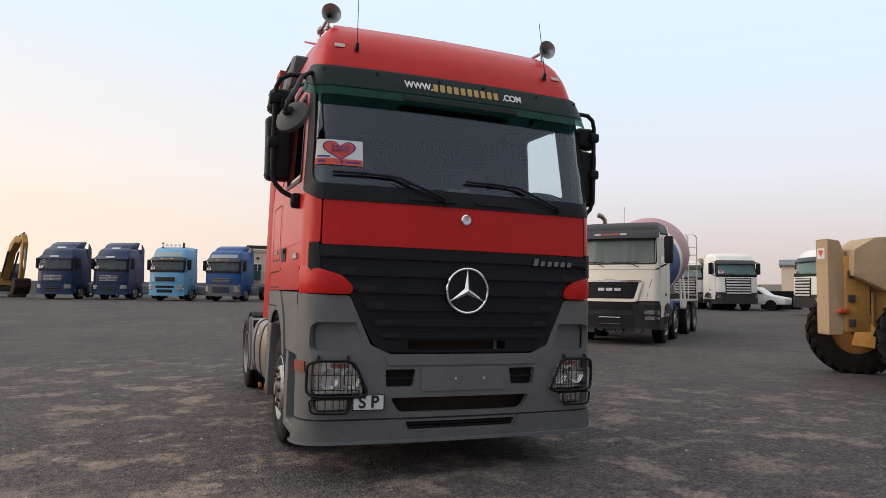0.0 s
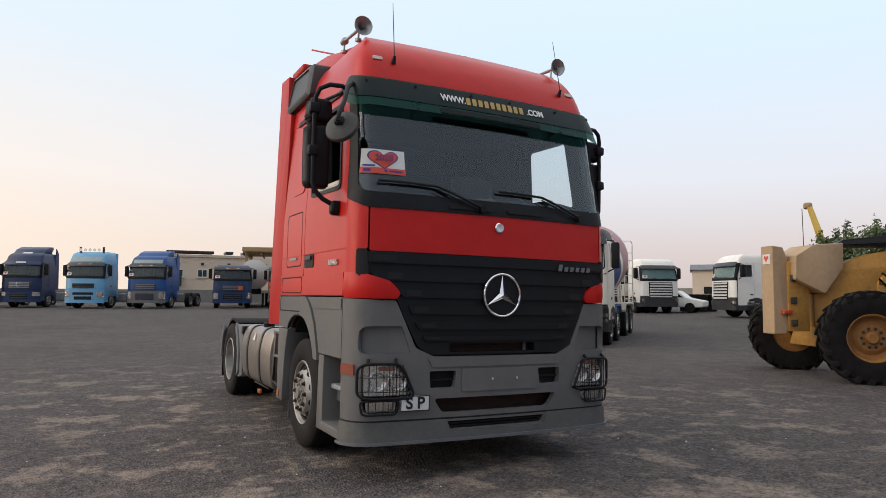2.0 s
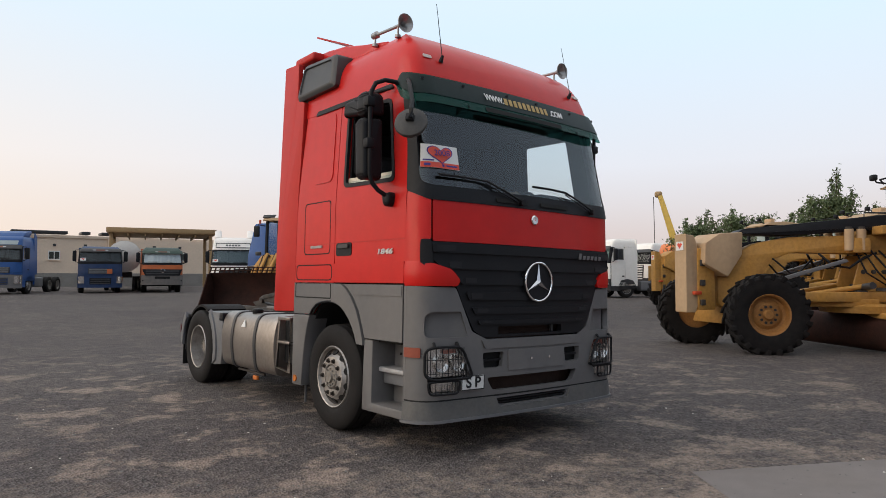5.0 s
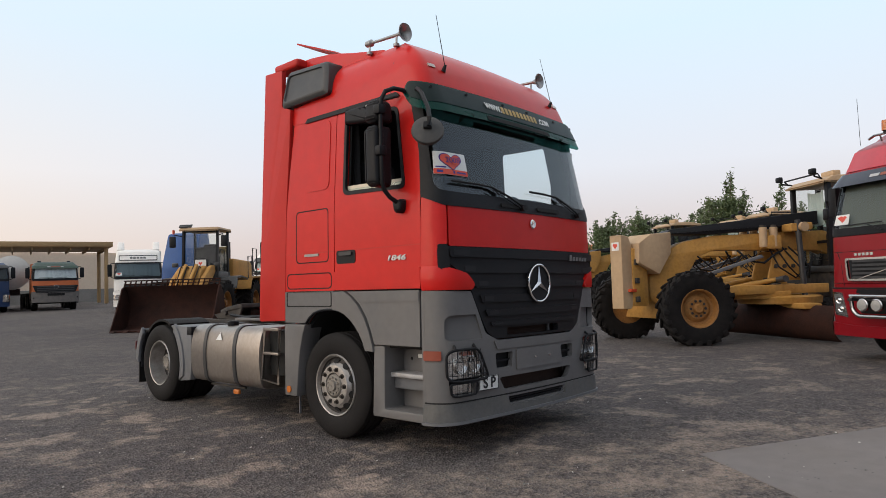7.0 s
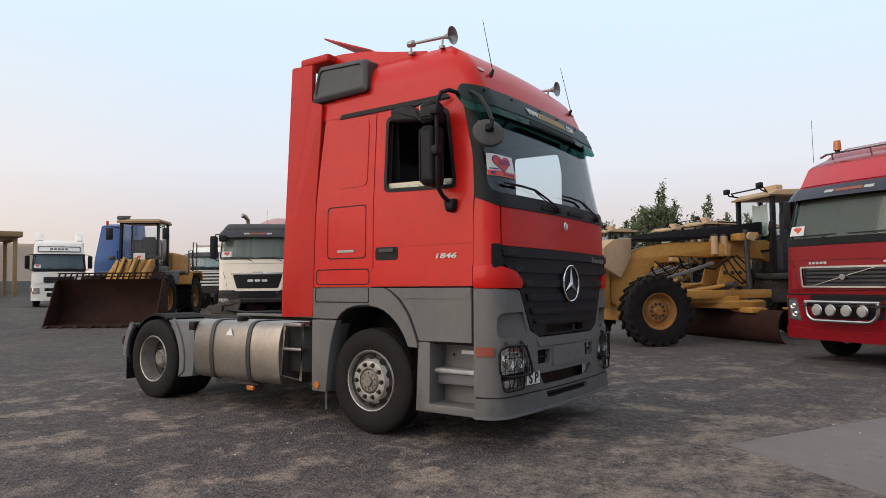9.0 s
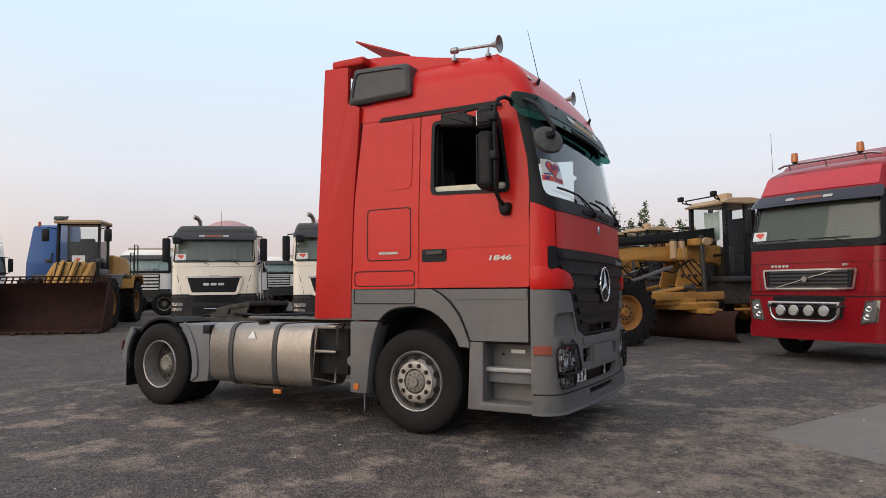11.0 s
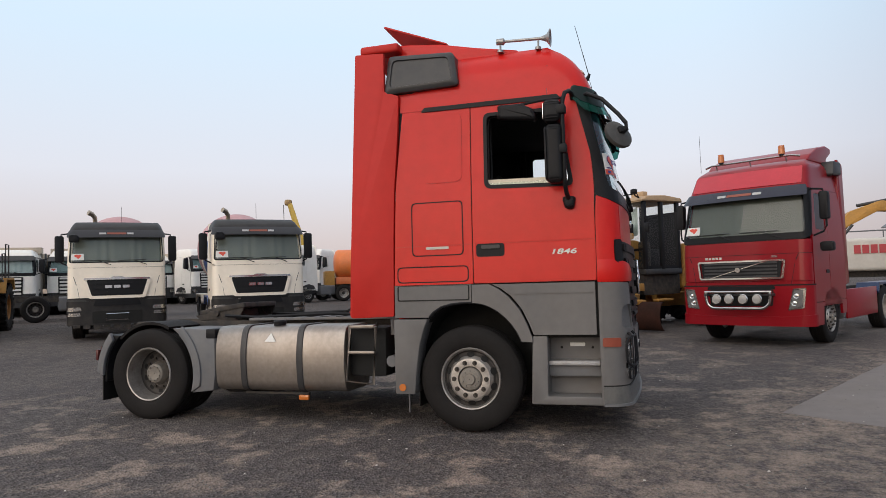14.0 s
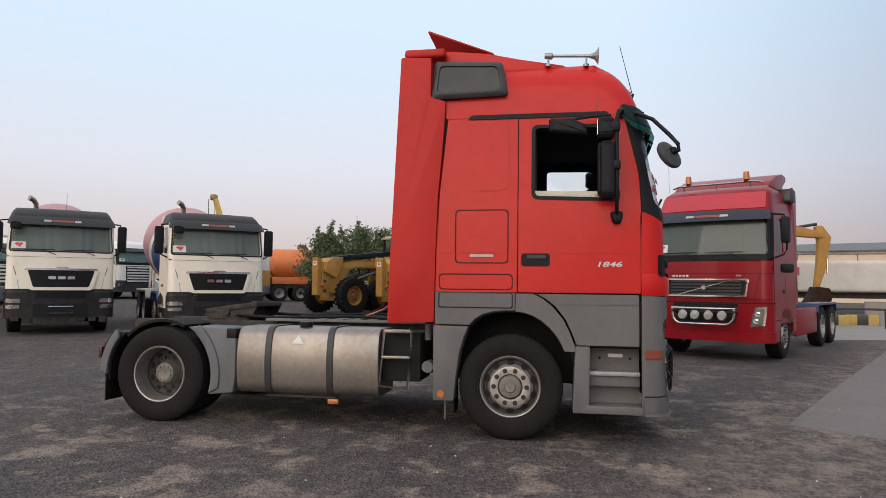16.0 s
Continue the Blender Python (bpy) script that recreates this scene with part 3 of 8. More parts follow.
# ---------- the red tractor unit ----------
def red_tractor():
    T = thing("tractor_unit", gp(2.214, 4.853, -1.5) @ pose(0, 0, 0, 0, 0.9, 0), "red cab-over truck tractor unit with grey bumper, parked on gravel", "truck")
    S = CabSkin([0.25, 0.60, 1.40, 2.15, 2.60, 3.10, 3.25, 3.42, 3.56, 3.67, 3.74], [1.255, 1.265, 1.265, 1.265, 1.242, 1.215, 1.205, 1.185, 1.14, 1.07, 0.96],
                [0.075, 0.05, 0.055, 0.075, 0.17, 0.26, 0.30, 0.37, 0.47, 0.60, 0.76], [0.34, 0.34, 0.34, 0.35, 0.43, 0.52, 0.58, 0.70, 0.82, 0.97, 1.12], bow=0.045)
    U = S.u
    yb = 2.32
    for s in (-1, 1):
        def side(poly):
            return [(s * U(p[0]), *p[1:]) for p in poly]
        # doors with a lowered or a closed window
        win = side(rp([(0.55, 2.325), (1.36, 2.35), (1.36, 3.06), (0.66, 3.05)], 0.06))
        door = part("door", sheet(side(rp([(0.352, 1.42), (1.505, 1.42), (1.505, 3.165), (0.50, 3.165), (0.385, 2.62), (0.352, 2.16)], 0.02)), S, 0.045, [win], dv=0.12), RED, T)
        part("window_seal", sheet(side(rp([(0.525, 2.303), (1.38, 2.33), (1.38, 3.08), (0.645, 3.07)], 0.07)), S, 0.03, [side(rp([(0.565, 2.34), (1.345, 2.365), (1.345, 3.045), (0.672, 3.035)], 0.05))], off=0.008), BLACK, door)
        h = part("door_handle", sheet(side(rp([(1.20, 1.675), (1.475, 1.675), (1.475, 1.80), (1.20, 1.80)], 0.03)), S, 0.02, off=0.006), BLACK, door, "black recessed door handle")
        part("grip", sheet(side(rect(1.24, 1.42, 1.75, 1.785, 0.012)), S, 0.014, off=0.024), SATIN, door)
        part("lower_door_band", sheet(side(rp([(0.354, 1.424), (1.503, 1.424), (1.503, 1.602), (0.354, 1.606)], 0.014)), S, 0.02, off=0.014), RED, door)
        part("door_waist_line", sheet(side(rect(0.36, 1.50, 1.795, 1.806, 0.002)), S, 0.004, off=0.0015), RED_DULL, door)
        if s > 0:
            part("door_glass", sheet(win, S, 0, off=-0.02), SIDEGLASS, door)
        else:
            # added strip: the bright band low in the window is put in as colour
            part("added_lit_strip", sheet(side([(0.60, 2.33), (1.35, 2.355), (1.35, 2.42), (0.61, 2.405)]), S, 0.04, off=-0.030), LIT_STRIP, door, "cream strip added for the lit band along the window bottom")
            part("lowered_door_glass", sheet(side([(0.60, 2.31), (1.37, 2.34), (1.37, 2.385), (0.605, 2.375)]), S, 0.006, off=-0.02), SIDEGLASS, door)
        # near trim is pale and raised to add to the painted lit band
        part("door_trim", sheet(side(rp([(0.45, 1.45), (1.48, 1.45), (1.48, 2.40), (0.5, 2.37)] if s < 0 else [(0.45, 1.45), (1.48, 1.45), (1.48, 2.47), (1.02, 2.465), (0.80, 2.42), (0.62, 2.335), (0.5, 2.32)], 0.03)), S, 0.06, off=-0.05), DASH_L if s < 0 else INTERIOR_L, door, "pale beige inner door trim" if s < 0 else "")
        part("inner_frame", sheet(side(rp([(0.37, 2.2), (1.51, 2.2), (1.51, 3.17), (0.50, 3.17), (0.39, 2.66)], 0.01)), S, 0.006, [side(rp([(0.575, 2.35), (1.335, 2.372), (1.335, 3.035), (0.68, 3.028)] if s < 0 else [(0.575, 2.35), (0.80, 2.42), (1.0, 2.455), (1.275, 2.465), (1.275, 3.035), (0.68, 3.028)], 0.05))], off=-0.047), INTERIOR, door)
        part("pillar_trim", sheet(side([(0.345, 2.14), (0.362, 2.14), (0.397, 2.62), (0.512, 3.168), (0.478, 3.168), (0.370, 2.62)]), S, 0.075, off=-0.006), INTERIOR, door)
        # sleeper side, roof side, hatches
        rear = part("rear_side_panel", sheet(side([(1.515, 1.42), (yb, 1.42), (yb - 0.03, 2.4), (yb - 0.10, 3.165), (1.515, 3.165)]), S, 0.045, dv=0.12), RED, T)
        part("pressed_panel", sheet(side(rp([(1.60, 2.42), (2.02, 2.42), (2.0, 3.12), (1.60, 3.12)], 0.08)), S, 0.01, off=0.007), RED, rear)
        for q in ((1.60, 2.13, 1.70, 2.235), (1.555, 2.29, 1.44, 1.60)):
            part("locker_seam", sheet(side(rect(*q, 0.05)), S, 0.004, [side(rect(q[0] + 0.011, q[1] - 0.011, q[2] + 0.011, q[3] - 0.011, 0.045))], off=0.0015), VOID, rear)
        part("locker_handle", sheet(side(rect(1.75, 1.98, 1.765, 1.79, 0.01)), S, 0.012, off=0.012), HORNM, rear, "small chrome locker handle")
        part("side_crease", sheet(side(rp([(1.515, 1.60), (yb - 0.005, 1.60), (yb - 0.005, 1.625), (1.515, 1.625)], 0.008)), S, 0.006, off=0.004), RED, rear)
        part("waist_line", sheet(side(rect(1.52, yb - 0.01, 1.795, 1.806, 0.002)), S, 0.004, off=0.0015), RED_DULL, rear)
        part("sleeper_lining", sheet(side([(1.49, 1.45), (2.26, 1.45), (2.20, 3.20), (1.49, 3.20)]), S, 0.012, off=-0.055), INTERIOR, T)
        part("roof_gutter", sheet(side(rp([(0.62, 3.150), (2.02, 3.150), (1.98, 3.195), (0.66, 3.195)], 0.015)), S, 0.03, off=0.014), BLACK, T, "black roof gutter strip")
        part("door_gap", sheet(side([(1.503, 1.42), (1.517, 1.42), (1.517, 3.16), (1.503, 3.16)]), S, 0.02, off=-0.012), VOID, T)
        # corner between door and front
        part("corner_panel", sheet([(s * q[0], *q[1:]) for q in rp([(1.257, 1.43), (1.02, 1.43), (1.145, 1.60), (1.155, 1.79), (1.088, 1.79), (1.088, 2.13), (1.257, 2.20)], 0.012)], S, 0.04, du=0.04, off=0.004), RED, T)
        part("corner_horn", sheet([(s * q[0], *q[1:]) for q in rp([(1.257, 1.402), (0.925, 1.402, 0.03), (0.90, 1.450, 0.03), (0.965, 1.520, 0.05), (1.04, 1.575, 0.06), (1.12, 1.604, 0.04), (1.257, 1.608)], 0.012, 6)], lambda u, v, d=0.0: S(u, v, d + 0.012 * math.sin(max(0.0, min(1.0, (v - 1.40) / 0.21)) * math.pi) ** 0.6 - 0.030 * max(0.0, min(1.0, (abs(u) - 1.0) / 0.13))), 0.06, du=0.02, dv=0.03, off=0.034), RED, T)
        part("pillar_gap", sheet([(s * q, z) for q, z in ((1.252, 1.41), (1.264, 1.41), (1.264, 2.2), (1.252, 2.2))], S, 0.02, off=-0.014), VOID, T)
        # grey lower body
        part("rear_sill_panel", sheet(side([(yb, 1.10), (yb, 1.415), (1.537, 1.415), (1.537, 1.236), (1.62, 1.236), (1.74, 1.225), (1.84, 1.200), (1.92, 1.150), (1.965, 1.10)]), S, 0.04, off=0.006), GREY, T)
        part("sill_locker_seam", sheet(side(rect(1.555, 2.29, 1.262, 1.412, 0.02)), S, 0.003, [side(rect(1.566, 2.279, 1.273, 1.409, 0.018))], off=0.009), VOID, T)
        part("lower_door_panel", sheet(side(rp([(0.37, 0.925), (0.945, 0.925), (0.985, 1.03), (1.05, 1.17), (1.15, 1.295), (1.25, 1.37), (1.33, 1.408), (0.37, 1.408)], 0.012)), S, 0.04, off=0.008), GREY, T)
        part("lower_door_swage", sheet(side(rp([(0.38, 1.310), (1.14, 1.310), (1.22, 1.372), (1.27, 1.400), (0.38, 1.400)], 0.012)), S, 0.01, off=0.014), GREY, T)
        part("lower_door_gap", sheet(side([(0.340, 0.93), (0.372, 0.93), (0.372, 1.41), (0.340, 1.41)]), S, 0.02, off=-0.03), VOID, T)
        arc = lambda cy, ry, rz, a0, a1, n=14: [(cy + ry * math.cos(radians(a0 + (a1 - a0) * k / n)), 0.52 + rz * math.sin(radians(a0 + (a1 - a0) * k / n))) for k in range(n + 1)]
        arch = [(1.527, 1.410), (1.527, 1.236), (1.44, 1.225), (1.36, 1.198), (1.28, 1.152), (1.20, 1.085), (1.14, 1.015), (1.095, 0.945), (1.06, 0.865), (0.955, 0.86), (0.962, 0.915), (0.975, 0.945), (1.01, 1.04), (1.075, 1.17), (1.17, 1.285), (1.27, 1.365), (1.36, 1.410)]
        part("wheel_arch", sheet(side(arch), S, 0.06, du=0.15, off=0.022), GREY, T, "grey flared wheel arch")
        part("arch_edge", tube([S(s * U(q[0]), q[1], 0.004) for q in [(1.965, 1.10), (1.92, 1.150), (1.84, 1.200), (1.74, 1.225), (1.62, 1.236), (1.527, 1.236), (1.44, 1.225), (1.36, 1.198), (1.28, 1.152), (1.20, 1.085), (1.14, 1.015), (1.095, 0.945), (1.06, 0.865)]], 0.012, 6), BLACK, T)
        # liner and wall coloured near-black, so arch shade is in the colour
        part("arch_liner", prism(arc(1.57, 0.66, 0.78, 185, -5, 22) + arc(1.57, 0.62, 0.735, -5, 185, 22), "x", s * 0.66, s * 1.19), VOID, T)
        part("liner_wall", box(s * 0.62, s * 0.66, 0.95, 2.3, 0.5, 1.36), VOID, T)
        part("mud_column", prism([(2.335, 0.355), (2.338, 1.085), (1.985, 1.085), (2.03, 0.98), (2.075, 0.82), (2.105, 0.62), (2.13, 0.355)], "x", s * 1.04, s * 1.272, 0.012), GREY, T)
        part("amber_reflector", rod((s * 1.262, 2.255, 0.42), (s * 1.282, 2.255, 0.42), 0.035, n=18), AMBER, T, "round amber side reflector")
        part("mud_flap", box(s * 0.80, s * 1.04, 2.15, 2.165, 0.20, 0.80, 0.003), RUBBER, T)
        part("flap_strap", box(s * 1.15, s * 1.17, 2.22, 2.235, 0.16, 0.36, 0.002), GREY2, T)
        # entry steps
        st = part("step_housing", prism(rp([(0.34, 0.285), (0.985, 0.285), (0.96, 0.915), (0.82, 0.915), (0.83, 0.36), (0.34, 0.36)], 0.015), "x", s * 0.86, s * 1.265, 0.008), GREY, T)
        part("step_back", box(s * 0.88, s * 1.02, 0.345, 0.90, 0.30, 0.92), GREY, st)
        part("step_roof", box(s * 0.9, s * 1.2, 0.345, 0.9, 0.895, 0.925), VOID, st)
        for z, xo in ((0.325, 1.262), (0.655, 1.19)):
            part("step_tread", box(s * 0.95, s * xo, 0.352, 0.835, z - 0.02, z + 0.022, 0.01), STEPALU, st, "worn bare-metal step tread")
        part("step_riser", box(s * 1.0, s * 1.14, 0.352, 0.83, 0.53, 0.64, 0.01), GREY2, st)
        part("step_reflector", box(s * 1.0, s * 1.026, 0.50, 0.64, 0.80, 0.835, 0.004), WHITE, st)
        for y in (0.43, 0.72):
            part("step_bolt", rod((s * 1.0, y, 0.79), (s * 1.028, y, 0.79), 0.013, n=8), VOID, st)
        # side marker lamp on the bumper corner
        part("marker_lamp", sheet(side(rp([(0.235, 0.815), (0.333, 0.815), (0.333, 0.895), (0.235, 0.895)], 0.008)), S, 0.04, off=0.026, du=0.02), ORLENS, T, "orange-red side marker lamp")
    # bonnet panel, windscreen surround, glass
    part("front_panel", sheet(rect(-1.078, 1.078, 1.775, 2.125, 0.012), S, 0.04, off=0.002), RED, T)
    part("wide_badge", lathe([(-0.012, 0.005), (-0.014, 0.036), (-0.006, 0.045), (0.0, 0.045)], 24, "y"), CHROME, T, "round chrome badge", at=pose(0.0, 0.062, 2.02))
    scr = rp([(-1.165, 2.245), (1.165, 2.245), (1.21, 2.7), (1.27, 3.10), (-1.27, 3.10), (-1.21, 2.7)], 0.10)
    part("windscreen_surround", sheet(rp([(-1.260, 2.20), (-1.10, 2.118), (1.10, 2.118), (1.260, 2.20), (1.297, 2.62), (1.413, 3.165), (-1.413, 3.165), (-1.297, 2.62)], 0.03), S, 0.05, [scr], du=0.06, dv=0.12, off=0.012), BLACK, T)
    part("windscreen", sheet(scr, S, 0, du=0.1, dv=0.1, off=-0.005), WINDSCREEN, T, "large slightly reflective windscreen")
    for s in (-1, 1):
        part("cowl_vent", sheet(rect(s * 0.28 - 0.2, s * 0.28 + 0.2, 2.15, 2.19, 0.015), S, 0.02, off=0.025), VOID, T)
    for x0, flip in ((-0.18, 1), (0.86, 1)):
        w = B()
        a, b, c = S(x0, 2.17, 0.05), S(x0 - 0.40, 2.325, 0.035), S(x0 - 0.86, 2.335, 0.03)
        d = S(x0 + 0.10 - 0.38, 2.29, 0.03)
        tube([a, (a + b) / 2 + Vector((0, -0.012, 0.0)), b], 0.010, 6, w)
        tube([c, S(x0 - 0.62, 2.335, 0.03), S(x0 - 0.40, 2.325, 0.03), d], 0.011, 6, w)
        tube([S(x0 - 0.04, 2.16, 0.04), S(x0 - 0.42, 2.30, 0.045)], 0.006, 5, w)
        rod(S(x0, 2.165, 0.0), S(x0, 2.165, 0.06), 0.03, bm=w)
        part("windscreen_wiper", w, BLACK, T)
    # roof
    top = 3.73
    part("roof_skin", sheet([(-U(2.24), 3.168), (U(2.24), 3.168), (U(2.30), top), (-U(2.30), top)], S, 0.035, du=0.06, dv=0.05), RED, T)
    us = [-U(2.30) + 2 * U(2.30) * k / 80 for k in range(81)]
    cap = B()
    ring = [cap.verts.new(S(u, top - 0.003, -0.002)) for u in us]
    mids = [cap.verts.new(Vector((v.co.x * 0.6, v.co.y + (2.3 - v.co.y) * 0.25, 3.755 + 0.01 * v.co.y))) for v in ring]
    for i in range(80):
        cap.faces.new((ring[i], ring[i + 1], mids[i + 1], mids[i]))
    cap.faces.new(mids)
    part("roof_cap", cap, RED, T, sharp=60)
    for s in (-1, 1):
        part("roof_seam", sheet([(s * q, z) for q, z in ((1.66, 3.17), (1.666, 3.17), (1.666, 3.72), (1.66, 3.72))], S, 0.004, off=0.0012), DARKRED, T)
        part("roof_marker_lamp", sheet(rect(s * 1.02 - 0.055, s * 1.02 + 0.055, 3.415, 3.45, 0.015), S, 0.02, off=0.012), mat("pale_lamp_lens", (0.5, 0.42, 0.38), 0.3), T, "small pale roof marker lamp")
    # sun visor with the dealer's lettering as bars
    V = lambda u, v, d=0.0: S(u, v, d + 0.03 + (3.22 - v) / 0.32 * 0.075)
    visor = part("sun_visor", sheet(rp([(-1.22, 2.955), (1.22, 2.955), (1.34, 3.0), (1.46, 3.16), (1.44, 3.265), (1.15, 3.225), (-1.15, 3.225), (-1.44, 3.265), (-1.46, 3.16), (-1.34, 3.0)], 0.04), V, 0, du=0.06, dv=0.06), TINT, T, "dark green tinted acrylic sun visor")
    part("upper_visor_band", sheet(rp([(-1.22, 3.035), (1.22, 3.035), (1.275, 3.06), (1.285, 3.12), (1.275, 3.222), (1.15, 3.212), (-1.15, 3.212), (-1.425, 3.255), (-1.435, 3.17), (-1.36, 3.09)], 0.03), V, 0.003, du=0.06, dv=0.06, off=0.006), mat("smoke_film", (0.008, 0.018, 0.018), 0.42, spec=0.16), visor)
    part("visor_slot", sheet(rect(-0.52, 0.48, 2.968, 3.012, 0.01), V, 0.006, off=0.008), VOID, visor)
    for x in (-1.15, -0.72, -0.2, 0.2, 0.72, 1.15):
        part("visor_clip", rod(V(x, 3.18, 0.0), V(x, 3.18, 0.016), 0.014, n=10), BLACK, visor)
    for x in (-0.72, 0.72):
        part("visor_bracket", tube([S(x - 0.02, 3.03, 0.01), V(x, 2.97, 0.005), S(x + 0.03, 3.03, 0.01)], 0.012, 6), BLACK, visor)
    for word, x in (("WWW.", -0.385), (".COM", 0.455)):
        at = V(x, 3.115, 0.013)
        text(word, 0.092, WHITE, visor, pose(*at, 66, 0, 0) @ Matrix.Diagonal((0.78, 1, 1, 1)), "lettering", 0.001, 0.003)
    for k in range(10):
        x = -0.262 + k * 0.0605
        part("letter_bar", sheet(rp([(x, 3.082), (x + 0.040, 3.082), (x + 0.044, 3.152), (x + 0.004, 3.152)], 0.008, 2), V, 0.002, off=0.010), GOLD, visor)
    # sticker in the windscreen
    stk = part("windscreen_sticker", sheet([(-1.17, 2.395), (-0.845, 2.395), (-0.845, 2.60), (-1.17, 2.60)], S, 0.003, off=0.004, du=0.05), WHITE, T, "white price sticker with an orange heart")
    heart = [(-1.008 + 0.0066 * 16 * math.sin(a) ** 3 * 0.92, 2.523 + 0.0048 * (13 * math.cos(a) - 5 * math.cos(2 * a) - 2 * math.cos(3 * a) - math.cos(4 * a))) for a in [k * 2 * math.pi / 40 for k in range(40)]]
    part("heart_outline", sheet([((q[0] + 1.008) * 1.12 - 1.008, (q[1] - 2.52) * 1.12 + 2.52) for q in heart], S, 0.002, off=0.0065, du=0.05), PURPLE, stk)
    part("heart", sheet(heart, S, 0.002, off=0.009, du=0.05), HEART, stk)
    part("sticker_band", sheet([(-1.168, 2.397), (-0.847, 2.397), (-0.847, 2.445), (-1.168, 2.445)], S, 0.002, off=0.0065, du=0.05), HEART, stk)
    for q in ((-1.14, -1.0, 2.41, 2.432), (-0.98, -0.87, 2.414, 2.428), (-1.15, -1.06, 2.455, 2.466)):
        part("print_bar", sheet([(q[0], q[2]), (q[1], q[2]), (q[1], q[3]), (q[0], q[3])], S, 0.001, off=0.0085), PURPLE, stk)
    mid = S(-1.008, 2.525, 0.026)
    text("2008", 0.075, PURPLE, stk, pose(*mid, 76, 0, -16), "year_numerals", 0.001)
    # black grille with slats
    half = [(-1.155, 1.77), (-1.155, 1.60), (-1.12, 1.565), (-0.925, 1.40), (-0.86, 1.25), (-0.745, 1.03), (-0.64, 0.965)]
    grille = part("grille", sheet(rp(half + mirrored(half), 0.03), S, 0.05, [rect(-0.47, 0.36, 0.985, 1.055, 0.015)], off=0.014), BLACK, T, "black slatted radiator grille")

    def gw(z):
        return float(np.interp(z, [0.96, 1.03, 1.25, 1.40, 1.56, 1.6, 1.8], [0.62, 0.72, 0.85, 0.91, 1.10, 1.14, 1.14]))
    for z0, z1 in ((1.68, 1.755), (1.545, 1.62), (1.415, 1.485), (1.285, 1.355), (1.165, 1.225), (1.075, 1.115)):
        wq0, wq1 = gw(z0) - 0.06, gw(z1) - 0.06
        part("grille_slat", sheet(rp([(-wq0, z0), (wq0, z0), (wq1, z1), (-wq1, z1)], 0.02), S, 0.03, off=0.034), BLACK, grille)
        for s in (-1, 1):
            part("slat_recess", sheet(rp([(s * (wq0 - 0.14), z0 + 0.012), (s * (wq0 - 0.02), z0 + 0.012), (s * (wq0 - 0.02), z1 - 0.012), (s * (wq0 - 0.14), z1 - 0.012)], 0.01), S, 0.008, off=0.0375), GRILLE_PATCH, grille)
    for s in (-1, 1):
        part("grille_cheek", sheet([(s * q[0], *q[1:]) for q in rp([(1.152, 1.59, 0.01), (1.152, 1.79, 0.02), (1.09, 1.79), (1.075, 1.59)], 0.02)], S, 0.03, off=0.018, du=0.03), BLACK, grille)
    star = B()
    tube([(0.175 * math.cos(a), 0, 0.175 * math.sin(a)) for a in [k * 2 * math.pi / 48 for k in range(48)]], 0.0105, 8, star, close=True)
    for a in (90, 210, 330):
        d, q = Vector((math.cos(radians(a)), 0, math.sin(radians(a)))), Vector((-math.sin(radians(a)), 0, math.cos(radians(a))))
        vs = [star.verts.new(p) for p in (q * 0.028, d * 0.172, -q * 0.028, Vector((0, -0.022, 0)), -d * 0.01)]
        for i, j, k in ((0, 1, 3), (1, 2, 3), (0, 3, 4), (2, 3, 4), (0, 1, 2)):
            star.faces.new((vs[i], vs[j], vs[k]))
    part("emblem_disc", rod((0, 0.045, 1.45), (0, 0.014, 1.45), 0.178, n=48), BLACK, grille)
    part("ring_emblem", star, CHROME, T, "round chrome emblem", at=pose(0, 0.004, 1.45), sharp=20)
    for k in range(6):
        x = 0.60 + k * 0.066
        hh = 1.735 if k == 0 else 1.715
        part("model_script_bar", sheet(rp([(x, 1.675), (x + 0.040, 1.675), (x + 0.052, hh), (x + 0.012, hh)], 0.004), S, 0.005, off=0.047), SATIN_M, grille)
    for s in (-1, 1):
        p = S(s * U(0.64), 1.695, 0.010)
        q = S(s * U(0.74), 1.695, 0.010)
        turn = math.degrees(math.atan2(q.y - p.y, q.x - p.x)) + (180 if s > 0 else 0)
        text("1846", 0.066, SILVERP, T, pose(p.x, p.y, p.z, 90, 0, turn + (180 if s < 0 else 0)), "model_number", 0.005, 0.0012, 1.85, 0.35)
    # bumper
    holes = [rp([(s * 0.42, 0.70), (s * 0.63, 0.70), (s * 0.64, 0.835), (s * 0.40, 0.835)], 0.02) for s in (-1, 1)]
    holes += [rp([(-0.52, 0.505), (0.52, 0.505), (0.60, 0.62), (-0.60, 0.62)], 0.04), rp([(-0.44, 0.375), (0.44, 0.375), (0.47, 0.435), (-0.47, 0.435)], 0.015)]
    for s in (-1, 1):
        holes.append([(s * q[0], *q[1:]) for q in rp([(0.885, 0.888), (1.105, 0.888), (1.105, 0.62), (1.085, 0.522), (0.905, 0.522), (0.885, 0.62), (0.775, 0.645)], 0.035)])
        holes.append([(s * q[0], *q[1:]) for q in rp([(0.80, 0.975, 0.03), (1.125, 0.975, 0.05), (1.125, 1.19, 0.07), (0.875, 1.19, 0.02)], 0.04)])
    up = [(-1.245, 0.30), (-0.9, 0.285), (0.9, 0.285), (1.245, 0.30), (1.245, 1.40), (0.93, 1.39), (0.86, 1.24), (0.76, 1.02), (0.60, 0.95), (-0.60, 0.95), (-0.76, 1.02), (-0.86, 1.24), (-0.93, 1.39), (-1.245, 1.40)]
